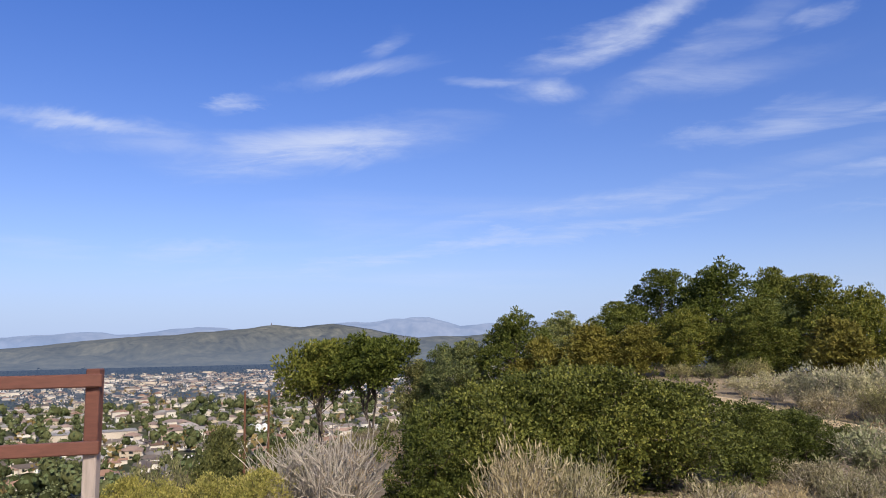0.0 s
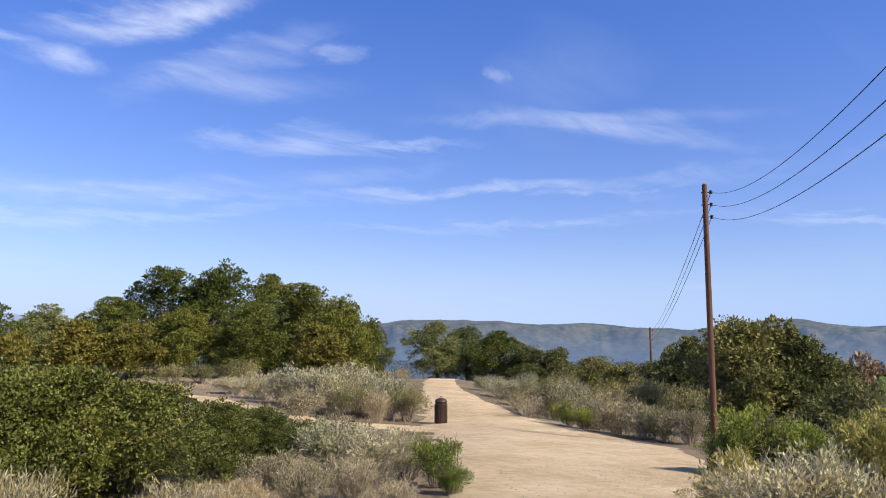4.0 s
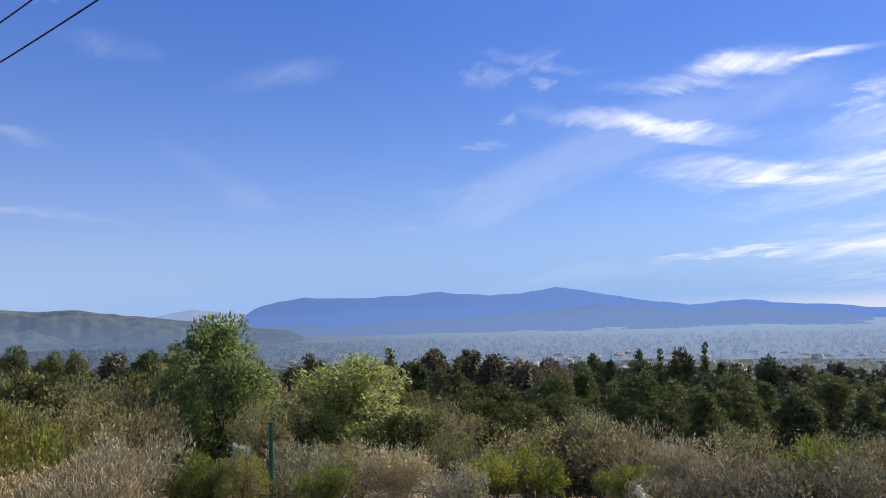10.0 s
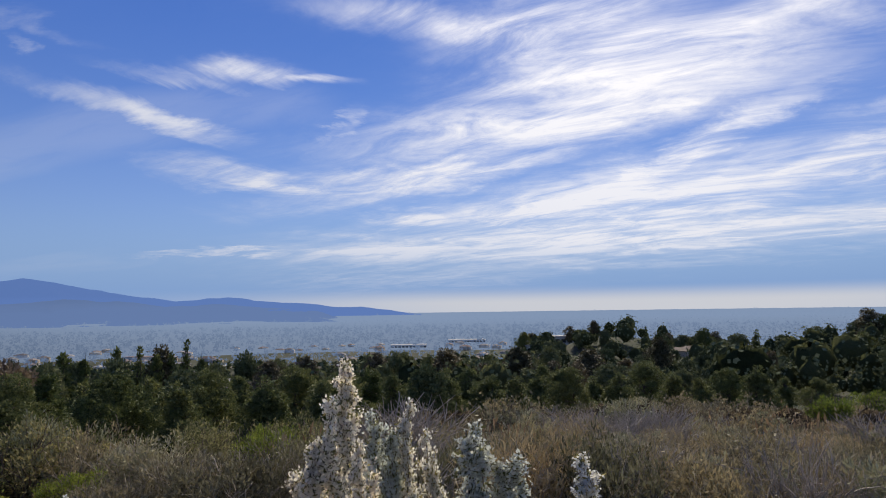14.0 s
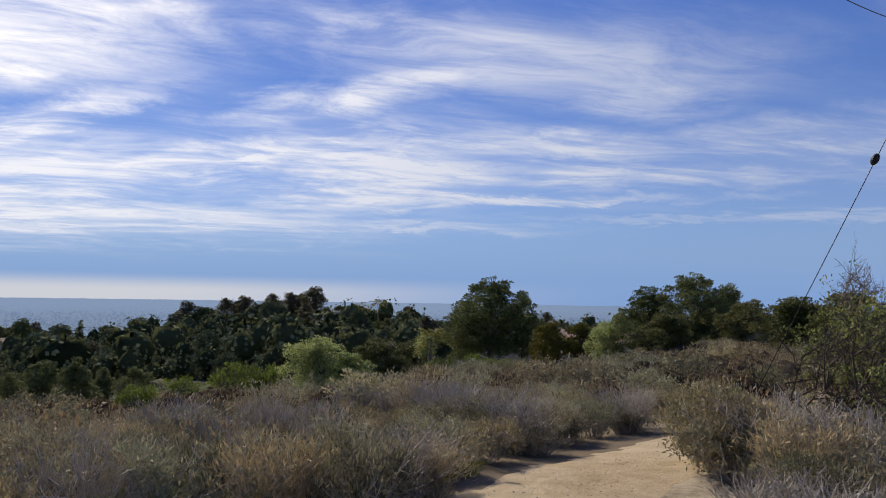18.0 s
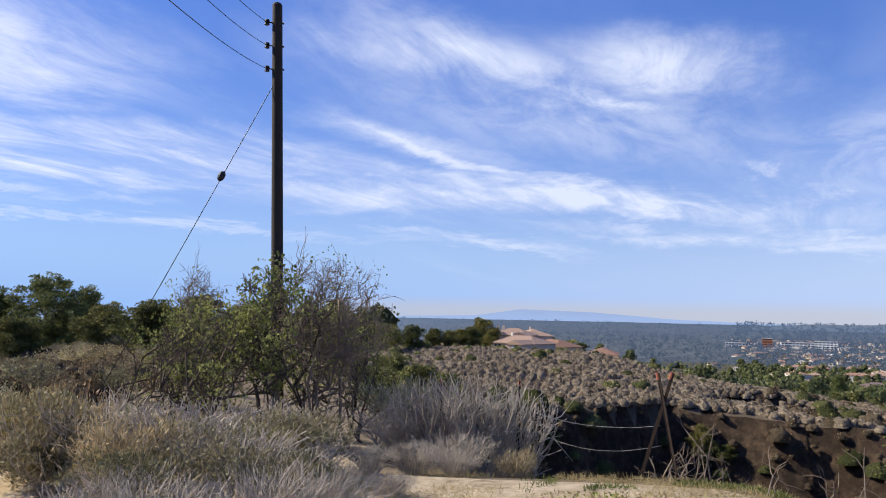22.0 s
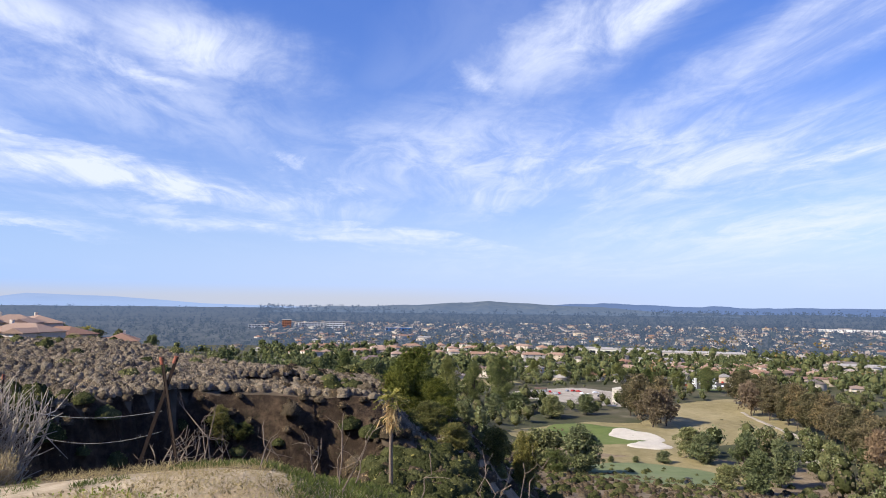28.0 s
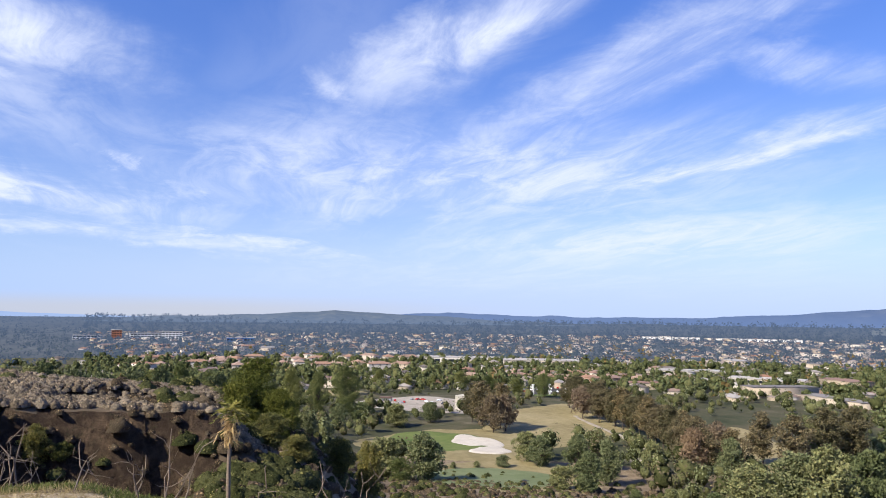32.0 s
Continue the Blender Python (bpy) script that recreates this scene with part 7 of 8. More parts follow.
rows_of([("scrub_oak" if i % 3 else "olive", a, 30 + (i * 7 % 5) * 3, -4.2 - .03 * (a - 70) + .5 * math.sin(i * 1.7), 3.6) for i, a in enumerate(range(70, 112, 2))], "olive brush")
rows_of([("garden", 66 + 2.2 * i, 150 + (i * 13 % 9) * 14, -2.9 - .03 * i + .6 * math.sin(i * 2.3), 8 + (i * 5 % 4)) for i in range(28)], "trees of the eastern slope")
rows_of([("gum" if i % 3 == 0 else "cypress", 68 + 3.1 * i, 190 + (i * 11 % 7) * 14, -2.2 - .03 * i + .6 * math.sin(i * 2.9), 7) for i in range(20)], "trees of the eastern slope")
rows_of([("garden", 137 + 2.9 * i, 125 + (i * 13 % 7) * 9, -4.6 + .4 * math.sin(i * 1.9), 9) for i in range(22)], "trees covering the southern knolls")
rows_of([("oak", 242.6, 150, -1.0, 6.0), ("oak", 241.0, 140, -1.3, 5.0), ("oak", 244.2, 160, -1.2, 4.0), ("garden", 248.8, 185, -1.7, 4.5), ("garden", 251.0, 190, -2.0, 4.0), ("olive", 249.6, 150, -2.3, 3.0), ("garden", 252.4, 200, -2.1, 4.0), ("oak", 247.2, 165, -2.2, 2.6), ("garden", 254.6, 210, -2.4, 5.0), ("oak", 250.0, 120, -3.0, 3.6)], "trees round the villas")
rows_of([(("grey", "sticks", "tan", "grey", "sage")[i % 5], 146 + 2.1 * i, 6.3 + .5 * math.sin(i * 2.1), -9.9 + .6 * math.sin(i * 1.3), 1.15) for i in range(23)], "brush along the back trail")
rows_of([("bright", 184.6, 6.6, -11.6, .8), ("bright", 186.8, 6.5, -12.2, .6), ("sage", 192.8, 7.9, -9.4, .45), ("sage", 194.0, 7.7, -9.0, .6), ("bright", 171.6, 21, -6.0, 1.5)], "green plants along the back trail")
rows_of([("sticks", 235.4, 8.2, -9.6, 1.3), ("sticks", 238.6, 8.4, -9.2, 1.4), ("sticks", 241.4, 8.2, -9.8, 1.2), ("sticks", 232.8, 7.2, -10.6, 1.0), ("sticks", 236.8, 7.0, -12.2, .8)], "dry brush by the gully")
for a, r in ((190.5, 7.2), (193.5, 7.7), (196.5, 8.3), (199.5, 9.2), (202.5, 10.3), (205.0, 11.4), (207.4, 12.8), (210.0, 14.6), (213.0, 16.8), (188.0, 6.9), (185.2, 6.9), (214.0, 7.9), (217.5, 9.6), (219.5, 12.0)):
    plant(("grey", "sage", "grey", "sticks")[int(a) % 4], a, r, .62, 1.0, None, "brush along the back trail")
rows_of([("sticks", 216.0 + 2.4 * i, 5.7 + .5 * math.sin(i * 2.2), -11.2 + .8 * math.sin(i * 1.4), 1.05) for i in range(8)], "dry brush by the gully")
rows_of([(("grey", "sticks", "olive")[i % 3], 214.5 + 2.6 * i, 7.6 + .4 * math.sin(i * 1.2), -7.8 + .6 * math.sin(i * 2.4), 1.3) for i in range(7)], "dry brush by the gully")
rows_of([("grey", 219.0 + 3.4 * i, 6.5, -9.6 + .5 * math.sin(i * 1.9), 1.1) for i in range(4)], "dry brush by the gully")


# ------------------------------------------------------------------ golf course and buildings in the western valley
OPEN = []


def turf(name, az, r, la, lr, *rest, **more):
    OPEN.append((az, r, la, lr, more.get("turn", 0.0)))
    return patch(name, az, r, la, lr, *rest, **more)


turf("rough_upper", 288.6, 345, 38, 60, M["rough"], "tan dormant turf round the green", "turf", up=.25, wob=.1)
turf("green_upper", 287.4, 350, 25, 44, M["fairway"], "mown green fairway", "golf green", up=.45, wob=.08, seed=2)
turf("bunker_large", 290.4, 350, 11, 20, M["sand"], "pale sand bunker", "bunker", up=.62, wob=.2, seed=5)
turf("bunker_small", 291.7, 322, 9, 12, M["sand"], "pale sand bunker lobe", "bunker", up=.66, wob=.18, seed=7)
turf("rough_lower", 293.0, 258, 36, 40, M["rough"], "tan dormant turf of the lower fairway", "turf", up=.25, wob=.1, seed=3)
turf("green_lower", 291.8, 256, 25, 26, M["green"], "pale blue-green putting green", "golf green", up=.45, wob=.08, seed=9)
turf("fairway_long", 296.6, 440, 38, 105, M["rough"], "long dormant tan fairway", "fairway", up=.25, wob=.12, turn=-14, seed=11)
turf("fairway_right", 309, 400, 30, 70, M["rough"], "tan fairway behind the eucalyptus row", "fairway", up=.25, wob=.12, turn=10, seed=12)
turf("fairway_green_right", 307.5, 395, 10, 40, M["fairway"], "green strip of fairway", "fairway", up=.4, wob=.1, turn=10, seed=13)
turf("yard", 286.0, 520, 50, 46, M["yard"], "pale gravel service yard", "yard", up=.3, wob=.08, seed=14)
turf("yard_far", 279.0, 600, 30, 26, M["rough"], "bare tan field", "field", up=.3, seed=15)
turf("parking_lot", 296.0, 660, 44, 40, M["asphalt"], "asphalt parking lot with parked cars", "parking lot", up=.3, wob=.04, seed=16)
turf("lawn_parking", 298.0, 610, 40, 12, M["fairway"], "green lawn edging the parking lot", "lawn", up=.3, wob=.06, seed=17)
strip("cart_path", [(299, 300, 1.6), (301, 320, 1.6), (303.5, 330, 2.2), (303, 360, 1.6), (298, 480, 1.6)], M["yard"], "pale golf cart path", "path", up=.5, rag=.1)


def slab_building(name, az, r, w, d, h, wallmat, roofmat, label, turn=0.0, floors=2, bays=8, roof_over=.6):
    """A long flat-roofed building with rows of windows."""
    root = new(name)
    root.matrix_basis = Matrix.Translation(at(az, r)) @ Matrix.Rotation(radians(-az + turn), 4, "Z")
    bm = bmesh.new()
    box(bm, -w / 2, w / 2, -d / 2, d / 2, -3, h)
    part("wall", bm, M[wallmat], root)
    bm = bmesh.new()
    box(bm, -w / 2 - roof_over, w / 2 + roof_over, -d / 2 - roof_over, d / 2 + roof_over, h + .004, h + .6)
    part("roof", bm, M[roofmat], root)
    fh = h / floors
    for f in range(floors):
        for b in range(bays):
            x = -w / 2 + w * (b + .5) / bays
            bm = bmesh.new()
            box(bm, x - w / bays * .36, x + w / bays * .36, -d / 2 - .1, -d / 2 - .02, f * fh + fh * .3, f * fh + fh * .78)
            part("window", bm, M["pane"], root)
    return tagged(root, label, "building")


for q in (("campus_hall", 264.1, 1900, 22, 30, 22, "orange_wall", "flat_roof", "bright orange campus hall", 0, 4, 4), ("campus_block", 266.0, 1920, 70, 30, 15, "white_wall", "flat_roof", "white campus building with window bands", 5, 3, 9),
          ("campus_block", 267.8, 1880, 46, 30, 20, "white_wall", "flat_roof", "tall white campus building with window bands", 0, 4, 6), ("campus_block", 262.2, 1900, 60, 26, 10, "white_wall", "flat_roof", "low white campus building with window bands", 0, 2, 8),
          ("store_building", 289.0, 1050, 120, 40, 9, "stucco", "flat_roof", "long pale-roofed store building", -6, 1, 12), ("store_building", 295.4, 1020, 100, 40, 8, "stucco", "flat_roof", "long beige store with dark colonnade", 4, 1, 14),
          ("blue_building", 272.6, 1750, 60, 24, 10, "car_blue", "flat_roof", "blue-walled flat-roofed warehouse building", 0, 1, 8), ("school_building", 307.0, 900, 90, 30, 7, "stucco", "flat_roof", "long low school building", 8, 1, 12),
          ("school_building", 311.5, 820, 70, 26, 6, "stucco", "flat_roof", "long low school wing with pale roof", -8, 1, 10), ("warehouse", 305, 2250, 160, 40, 8, "white_wall", "flat_roof", "distant long white warehouse building", 0, 1, 0), ("warehouse", 311, 2250, 220, 40, 8, "white_wall", "flat_roof", "very long distant white warehouse", 0, 1, 0),
          ("office_building", 100.5, 560, 26, 14, 8, "white_wall", "flat_roof", "white office building among trees", 0, 2, 7), ("warehouse", 109.0, 900, 60, 24, 9, "white_wall", "flat_roof", "white warehouse among trees", 0, 1, 8), ("warehouse", 142.0, 1250, 60, 30, 6, "white_wall", "flat_roof", "long white warehouse on the plain", 0, 1, 10),
          ("warehouse", 146.5, 1400, 70, 30, 6, "white_wall", "flat_roof", "long pale warehouse on the plain", 0, 1, 12), ("knoll_house", 154.6, 345, 22, 10, 3.4, "white_wall", "flat_roof", "long white modern house on a wooded knoll", 0, 1, 8), ("knoll_house", 152.2, 322, 13, 9, 3.4, "white_wall", "flat_roof", "white flat-roofed house below the knoll top", 4, 1, 4),
          ("hilltop_house", 176.2, 246, 10, 8, 4.6, "stucco", "shingle", "pale house on the wooded hill", 0, 2, 4), ("hilltop_house", 186.0, 232, 6, 6, 4.4, "stucco", "flat_roof", "white house under tall trees", 0, 1, 2), ("slope_house", 70.2, 112, 12, 8, 4, "stucco", "shingle", "house half hidden by autumn trees", 0, 1, 4)):
    if "car_blue" not in M:
        M["car_blue"] = glassy("blue_wall_paint", (.05, .16, .42), .5)
    slab_building(*q)

# rose and cream townhouses beyond the golf course
_r = random.Random(12)
TOWN = {"rose": tagged(house(21, "townhouse", "stucco_pink", "tile_roof", 2, 22, 11, True), "rose stucco townhouse with terracotta roof", "house", "rose townhouses"),
        "cream": tagged(house(22, "apartment_house", "stucco", "tile_roof", 3, 26, 13, False), "cream three-storey apartment house with tile roof", "house", "cream apartment houses")}
_first = set()


def townhouse(kind, az, r, turn):
    p = at(az, r)
    m = Matrix.Translation(p) @ Matrix.Rotation(radians(turn), 4, "Z")
    if kind not in _first:
        _first.add(kind)
        TOWN[kind].matrix_basis = m
    else:
        copy_thing(TOWN[kind], m)


for i in range(16):
    townhouse("rose", 290 + 13 * (i % 8) / 7 + _r.uniform(-.5, .5), 760 + 70 * (i // 8) + _r.uniform(-20, 20), _r.choice((20, 110, 65)))
for i in range(26):
    townhouse("cream", 266 + 19 * (i % 13) / 12 + _r.uniform(-.5, .5), 900 + 130 * (i // 13) + _r.uniform(-40, 40), _r.choice((0, 90, 40)))
# villas on the spur
for a, r, t, k in ((244.4, 176, 20, 2), (245.9, 170, 100, 2), (247.3, 178, 40, 2), (248.9, 172, 60, 4), (252.6, 186, 15, 4), (246.6, 158, 75, 4)):
    p = at(a, r)
    ob = put_house(k, p.x, p.y, t, .72)
    ob["label"], ob["group"] = "hillside villa with terracotta tile roof and pale walls", "villas on the spur"
for a, r, t, k in ((192.6, 150, 20, 4), (203.5, 120, 60, 4), (206.8, 130, 10, 4), (188.6, 140, 40, 1), (190.6, 165, 80, 0), (200.8, 105, 30, 4), (202.0, 140, 75, 2), (168.5, 250, 20, 1), (163.2, 300, 60, 0)):
    p = at(a, r)
    ob = put_house(k, p.x, p.y, t, .8)
    ob["label"], ob["group"] = "house half hidden among hillside trees", "houses on the southern slope"

M["shed_wall"] = painted("drab_shed_wall", ((.24, .21, .17), (.34, .30, .25), (.18, .20, .16)))
# water tank and sheds of the service yard
tank = new("water_tank")
tank.matrix_basis = Matrix.Translation(at(289.5, 500))
bm = bmesh.new()
bmesh.ops.create_cone(bm, cap_ends=True, segments=32, radius1=5.2, radius2=5.2, depth=9, matrix=Matrix.Translation((0, 0, 4.5)))
part("shell", bm, M["concrete"], tank)
bm = bmesh.new()
bmesh.ops.create_cone(bm, cap_ends=True, segments=32, radius1=5.4, radius2=.6, depth=1.0, matrix=Matrix.Translation((0, 0, 9.52)))
part("roof", bm, M["concrete"], tank)
for i in range(3):
    bm = bmesh.new()
    bmesh.ops.create_cone(bm, cap_ends=False, segments=32, radius1=5.26, radius2=5.26, depth=.25, matrix=Matrix.Translation((0, 0, 2 + i * 2.6)))
    part("band", bm, M["steel_wire"], tank)
tagged(tank, "pale cylindrical water tank in the service yard", "water tank")
for a, r, w, d, h in ((287.8, 486, 6, 4, 2.4), (283.6, 540, 8, 5, 2.6), (290.6, 505, 7, 5, 2.8)):
    slab_building("shed", a, r, w, d, h, "shed_wall", "shingle", "low service shed with flat roof", _r.uniform(-25, 25), 1, 2, .4)


# ------------------------------------------------------------------ vehicles
def car(paint, label):
    root = new("car")
    bm = bmesh.new()
    prof = [(-2.2, .35), (-2.25, .75), (-2.0, .95), (-1.5, 1.0), (-.9, 1.42), (.6, 1.45), (1.3, 1.0), (2.0, .88), (2.25, .65), (2.2, .35)]
    a = [bm.verts.new((x, -.86 + (.12 if z > 1.2 else 0), z)) for x, z in prof]
    b = [bm.verts.new((x, .86 - (.12 if z > 1.2 else 0), z)) for x, z in prof]
    bm.faces.new(a), bm.faces.new(b[::-1])
    for i in range(len(prof)):
        j = (i + 1) % len(prof)
        bm.faces.new((a[j], a[i], b[i], b[j]))
    part("body", bm, M[paint], root)
    for y in (-.80, .80):
        bm = bmesh.new()
        vs = [bm.verts.new((x, y + math.copysign(.025, y) - math.copysign(.06 if z > 1.2 else 0, y), z)) for x, z in ((-1.4, 1.02), (-.85, 1.36), (.55, 1.38), (1.15, 1.02))]
        bm.faces.new(vs if y < 0 else vs[::-1])
        part("side_window", bm, M["pane"], root)
    for x in (-1.35, 1.35):
        for y in (-.82, .82):
            bm = bmesh.new()
            bmesh.ops.create_cone(bm, cap_ends=True, segments=14, radius1=.32, radius2=.32, depth=.2, matrix=Matrix.Translation((x, y, .32)) @ Matrix.Rotation(radians(90), 4, "X"))
            part("wheel", bm, M["black"], root)
    return tagged(root, label, "car", "parked cars")


CARS = [car("car_white", "white parked car"), car("car_grey", "grey parked car"), car("car_dark", "dark blue parked car"), car("car_red", "red parked car")]
for c, k in zip(CARS, ("white", "grey", "dark blue", "red")):
    c["label"] = k + " saloon car in the parking lot"
_seen = set()


def park(az, r, turn):
    k = _r.choice((0, 0, 1, 1, 2, 2, 3))
    m = Matrix.Translation(at(az, r, .32)) @ Matrix.Rotation(radians(turn), 4, "Z")
    if k not in _seen:
        _seen.add(k)
        CARS[k].matrix_basis = m
    else:
        copy_thing(CARS[k], m)


for row in range(5):
    for i in range(11):
        if _r.random() < .75:
            park(293.2 + i * .50, 636 + row * 13, -296 + 90 + _r.uniform(-3, 3))
for i in range(12):
    park(283.4 + i * .42 + _r.uniform(-.1, .1), 530 + _r.uniform(-16, 16), _r.uniform(0, 180))


def golf_cart(az, r, turn):
    root = new("golf_cart")
    root.matrix_basis = Matrix.Translation(at(az, r, .48)) @ Matrix.Rotation(radians(turn), 4, "Z")
    bm = bmesh.new()
    box(bm, -1.2, 1.2, -.6, .6, .3, .62), box(bm, -1.2, -.2, -.6, .6, .622, .9), box(bm, -.75, -.6, -.6, .6, .9, 1.3)
    part("body", bm, M["car_dark"], root)
    bm = bmesh.new()
    box(bm, -1.1, .9, -.65, .65, 1.85, 1.93)
    part("roof", bm, M["black"], root)
    for x in (-1.0, .8):
        for y in (-.55, .55):
            bm = bmesh.new()
            box(bm, x - .02, x + .02, y - .02, y + .02, .622, 1.85)
            part("post", bm, M["black"], root)
    for x in (-.8, .8):
        for y in (-.58, .58):
            bm = bmesh.new()
            bmesh.ops.create_cone(bm, cap_ends=True, segments=12, radius1=.24, radius2=.24, depth=.2, matrix=Matrix.Translation((x, y, .24)) @ Matrix.Rotation(radians(90), 4, "X"))
            part("wheel", bm, M["black"], root)
    return tagged(root, "dark golf cart on the pale green", "golf cart", "golf carts")


golf_cart(294.3, 236, 30), golf_cart(296.4, 246, 80)

# pillars along the parking lot
for i in range(6):
    root = new("pillar")
    root.matrix_basis = Matrix.Translation(at(293.6 + i * 1.25, 618))
    bm = bmesh.new()
    box(bm, -.7, .7, -.7, .7, -.5, 8)
    part("shaft", bm, M["white_wall"], root)
    bm = bmesh.new()
    box(bm, -.9, .9, -.9, .9, 8.004, 8.5)
    part("cap", bm, M["white_wall"], root)
    tagged(root, "tall white square pillar by the lawn", "pillar", "white pillars")

# trees of the golf course
rows_of([("pine", 274.0, 105, -3.3, 9.0), ("pine", 272.4, 100, -4.9, 7.0), ("pine", 275.6, 100, -5.4, 6.0), ("garden", 277.6, 120, -7.4, 7.0), ("oak", 275.0, 84, -7.4, 4.2), ("oak", 277.0, 76, -9.0, 4.0), ("oak", 280.0, 110, -9.2, 5.0), ("oak", 282.4, 130, -9.6, 5.0),
         ("garden", 283.6, 250, -9.2, 16), ("garden", 286.6, 246, -9.0, 14), ("dark", 284.8, 236, -10.6, 10), ("garden", 281.8, 420, -6.6, 20), ("garden", 284.4, 410, -6.8, 18), ("garden", 287.0, 430, -6.6, 16), ("garden", 280.0, 400, -6.8, 16), ("gum", 291.0, 410, -4.8, 16),
         ("gum", 292.4, 400, -5.0, 14), ("autumn", 291.8, 385, -6.2, 14), ("autumn", 292.8, 392, -6.0, 12), ("gum", 290.2, 430, -5.0, 12), ("garden", 294.4, 300, -8.6, 12), ("garden", 295.4, 290, -9.0, 10)], "trees of the golf course")
rows_of([("garden", 297.0, 238, -11.0, 8), ("garden", 299.0, 236, -10.0, 9), ("garden", 300.4, 260, -9.0, 10), ("garden", 298.2, 270, -8.8, 10), ("garden", 302.4, 215, -12.4, 9), ("garden", 305.0, 210, -12.2, 9), ("garden", 307.8, 212, -12.2, 9), ("garden", 310.4, 230, -10.2, 14),
         ("garden", 313.2, 250, -9.0, 15), ("garden", 315.2, 240, -8.6, 16), ("garden", 317.6, 260, -8.4, 14), ("garden", 303.6, 290, -9.0, 9), ("garden", 309.0, 300, -8.4, 10), ("autumn", 306.6, 300, -8.0, 10), ("gum", 313.0, 330, -6.4, 14), ("gum", 315.0, 350, -5.8, 14),
         ("gum", 311.0, 340, -6.4, 12), ("gum", 316.6, 360, -5.6, 14), ("garden", 288.8, 275, -11.0, 8), ("garden", 290.6, 280, -10.9, 7), ("garden", 286.6, 285, -10.8, 8), ("garden", 292.6, 285, -10.4, 8)], "trees of the golf course")
def off_turf(a, r):
    """True off the mown and paved patches, and only where woods stand in groups."""
    x, y = r * math.sin(radians(a)), r * math.cos(radians(a))
    for az, d, la, lr, turn in OPEN:
        t = radians(-az + turn)
        dx, dy = x - d * math.sin(radians(az)), y - d * math.cos(radians(az))
        if ((dx * math.cos(t) + dy * math.sin(t)) / (la * 1.06)) ** 2 + ((-dx * math.sin(t) + dy * math.cos(t)) / (lr * 1.06)) ** 2 < 1:
            return False
    return float(fbm(x, y, .02, 3, 8)) > -.38


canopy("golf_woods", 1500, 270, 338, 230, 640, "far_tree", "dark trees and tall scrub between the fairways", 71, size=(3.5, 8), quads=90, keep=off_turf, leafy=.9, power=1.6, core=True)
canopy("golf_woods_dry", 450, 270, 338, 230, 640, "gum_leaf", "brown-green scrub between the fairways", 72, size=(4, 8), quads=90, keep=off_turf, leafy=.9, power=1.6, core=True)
rows_of([("gum", 297.6 + 9.6 * i / 17, 520 - 215 * i / 17, -4.5 - 2.9 * (i / 17) ** 1.4 + .3 * math.sin(i * 2.1), 13 - 2 * i / 17) for i in range(18)], "eucalyptus row")
rows_of([("autumn" if i % 4 == 0 else "gum", 298.6 + 10.5 * i / 9, 470 - 150 * i / 9, -5.2 - 2.5 * (i / 9) ** 1.4, 12) for i in range(10)], "eucalyptus row")
rows_of([("dark", 281 + 2.1 * i, 590 + (i * 13 % 7) * 12, -4.4 + .3 * math.sin(i * 1.9), 14) for i in range(8)], "trees behind the yard")
rows_of([("dark", 266.5 + 2.0 * i, 430 + (i * 13 % 7) * 20, -3.9 + .4 * math.sin(i * 1.9), 16) for i in range(8)], "trees beyond the spur")
rows_of([("garden", 252 + 1.9 * i, 250 + (i * 13 % 7) * 12, -3.4 - .1 * i + .3 * math.sin(i * 1.9), 12) for i in range(11)], "trees beyond the spur")


# ------------------------------------------------------------------ palms
def palm(seed, h, crown=2.0, skirt=True):
    rng = np.random.default_rng(seed)
    root = new("palm_tree")
    polyline("trunk", [(limb(rng, (0, 0, -.4), (.1, 0, h), 9, .01), np.linspace(.15, .11, 9))], M["branch"], root, 10)
    for i in range(22):
        a, e = i * 2.4, rng.uniform(-.5, 1.1)
        p0 = np.array((.1, 0, h))
        d = np.array((math.cos(a) * math.cos(e), math.sin(a) * math.cos(e), math.sin(e)))
        t = np.linspace(0, 1, 9)[:, None]
        spine = p0 + d * t * crown - np.array((0, 0, 1)) * t ** 2 * crown * .45
        side = np.array((-math.sin(a), math.cos(a), 0))
        pos = np.concatenate([spine[2:]] * 2)
        out = np.concatenate([np.tile(side, (7, 1)), np.tile(-side, (7, 1))]) * 2 + d * 1.2
        v, q = leaf_quads(rng, np.repeat(pos, 3, 0), .55 * crown / 2, .07, -.4, np.repeat(out, 3, 0), .25)
        sheet("frond", v, q, M["broom"], root)
    if skirt:
        pos = np.stack([rng.normal(0, .22, 260) + .1, rng.normal(0, .22, 260), h - rng.uniform(.1, 1.9, 260)], 1)
        v, q = leaf_quads(rng, pos, .7, .09, -2.2)
        sheet("skirt", v, q, M["straw"], root, label="hanging dead fronds")
    return root


def put_palm(seed, az, r, el, label, crown=2.0, skirt=True):
    p = at(az, r)
    ob = palm(seed, EYE + r * math.tan(radians(el)) - p.z - crown * .5, crown, skirt)
    ob.matrix_basis = Matrix.Translation(p)
    return tagged(ob, label, "palm")


put_palm(1, 272.2, 52, -6.5, "fan palm with a skirt of dead fronds", 1.15)
put_palm(2, 188.7, 215, 0.0, "tall palm above hillside houses", 3.0, False)
put_palm(3, 187.4, 215, -.3, "slender palm above hillside houses", 3.0, False)
put_palm(4, 192.9, 62, -2.2, "yellow-green garden palm among shrubs", 1.8, False)
put_palm(5, 249.4, 178, -1.9, "garden palm beside a villa", 2.4, False)
put_palm(6, 250.2, 182, -1.8, "garden palm by the villa wall", 2.4, False)


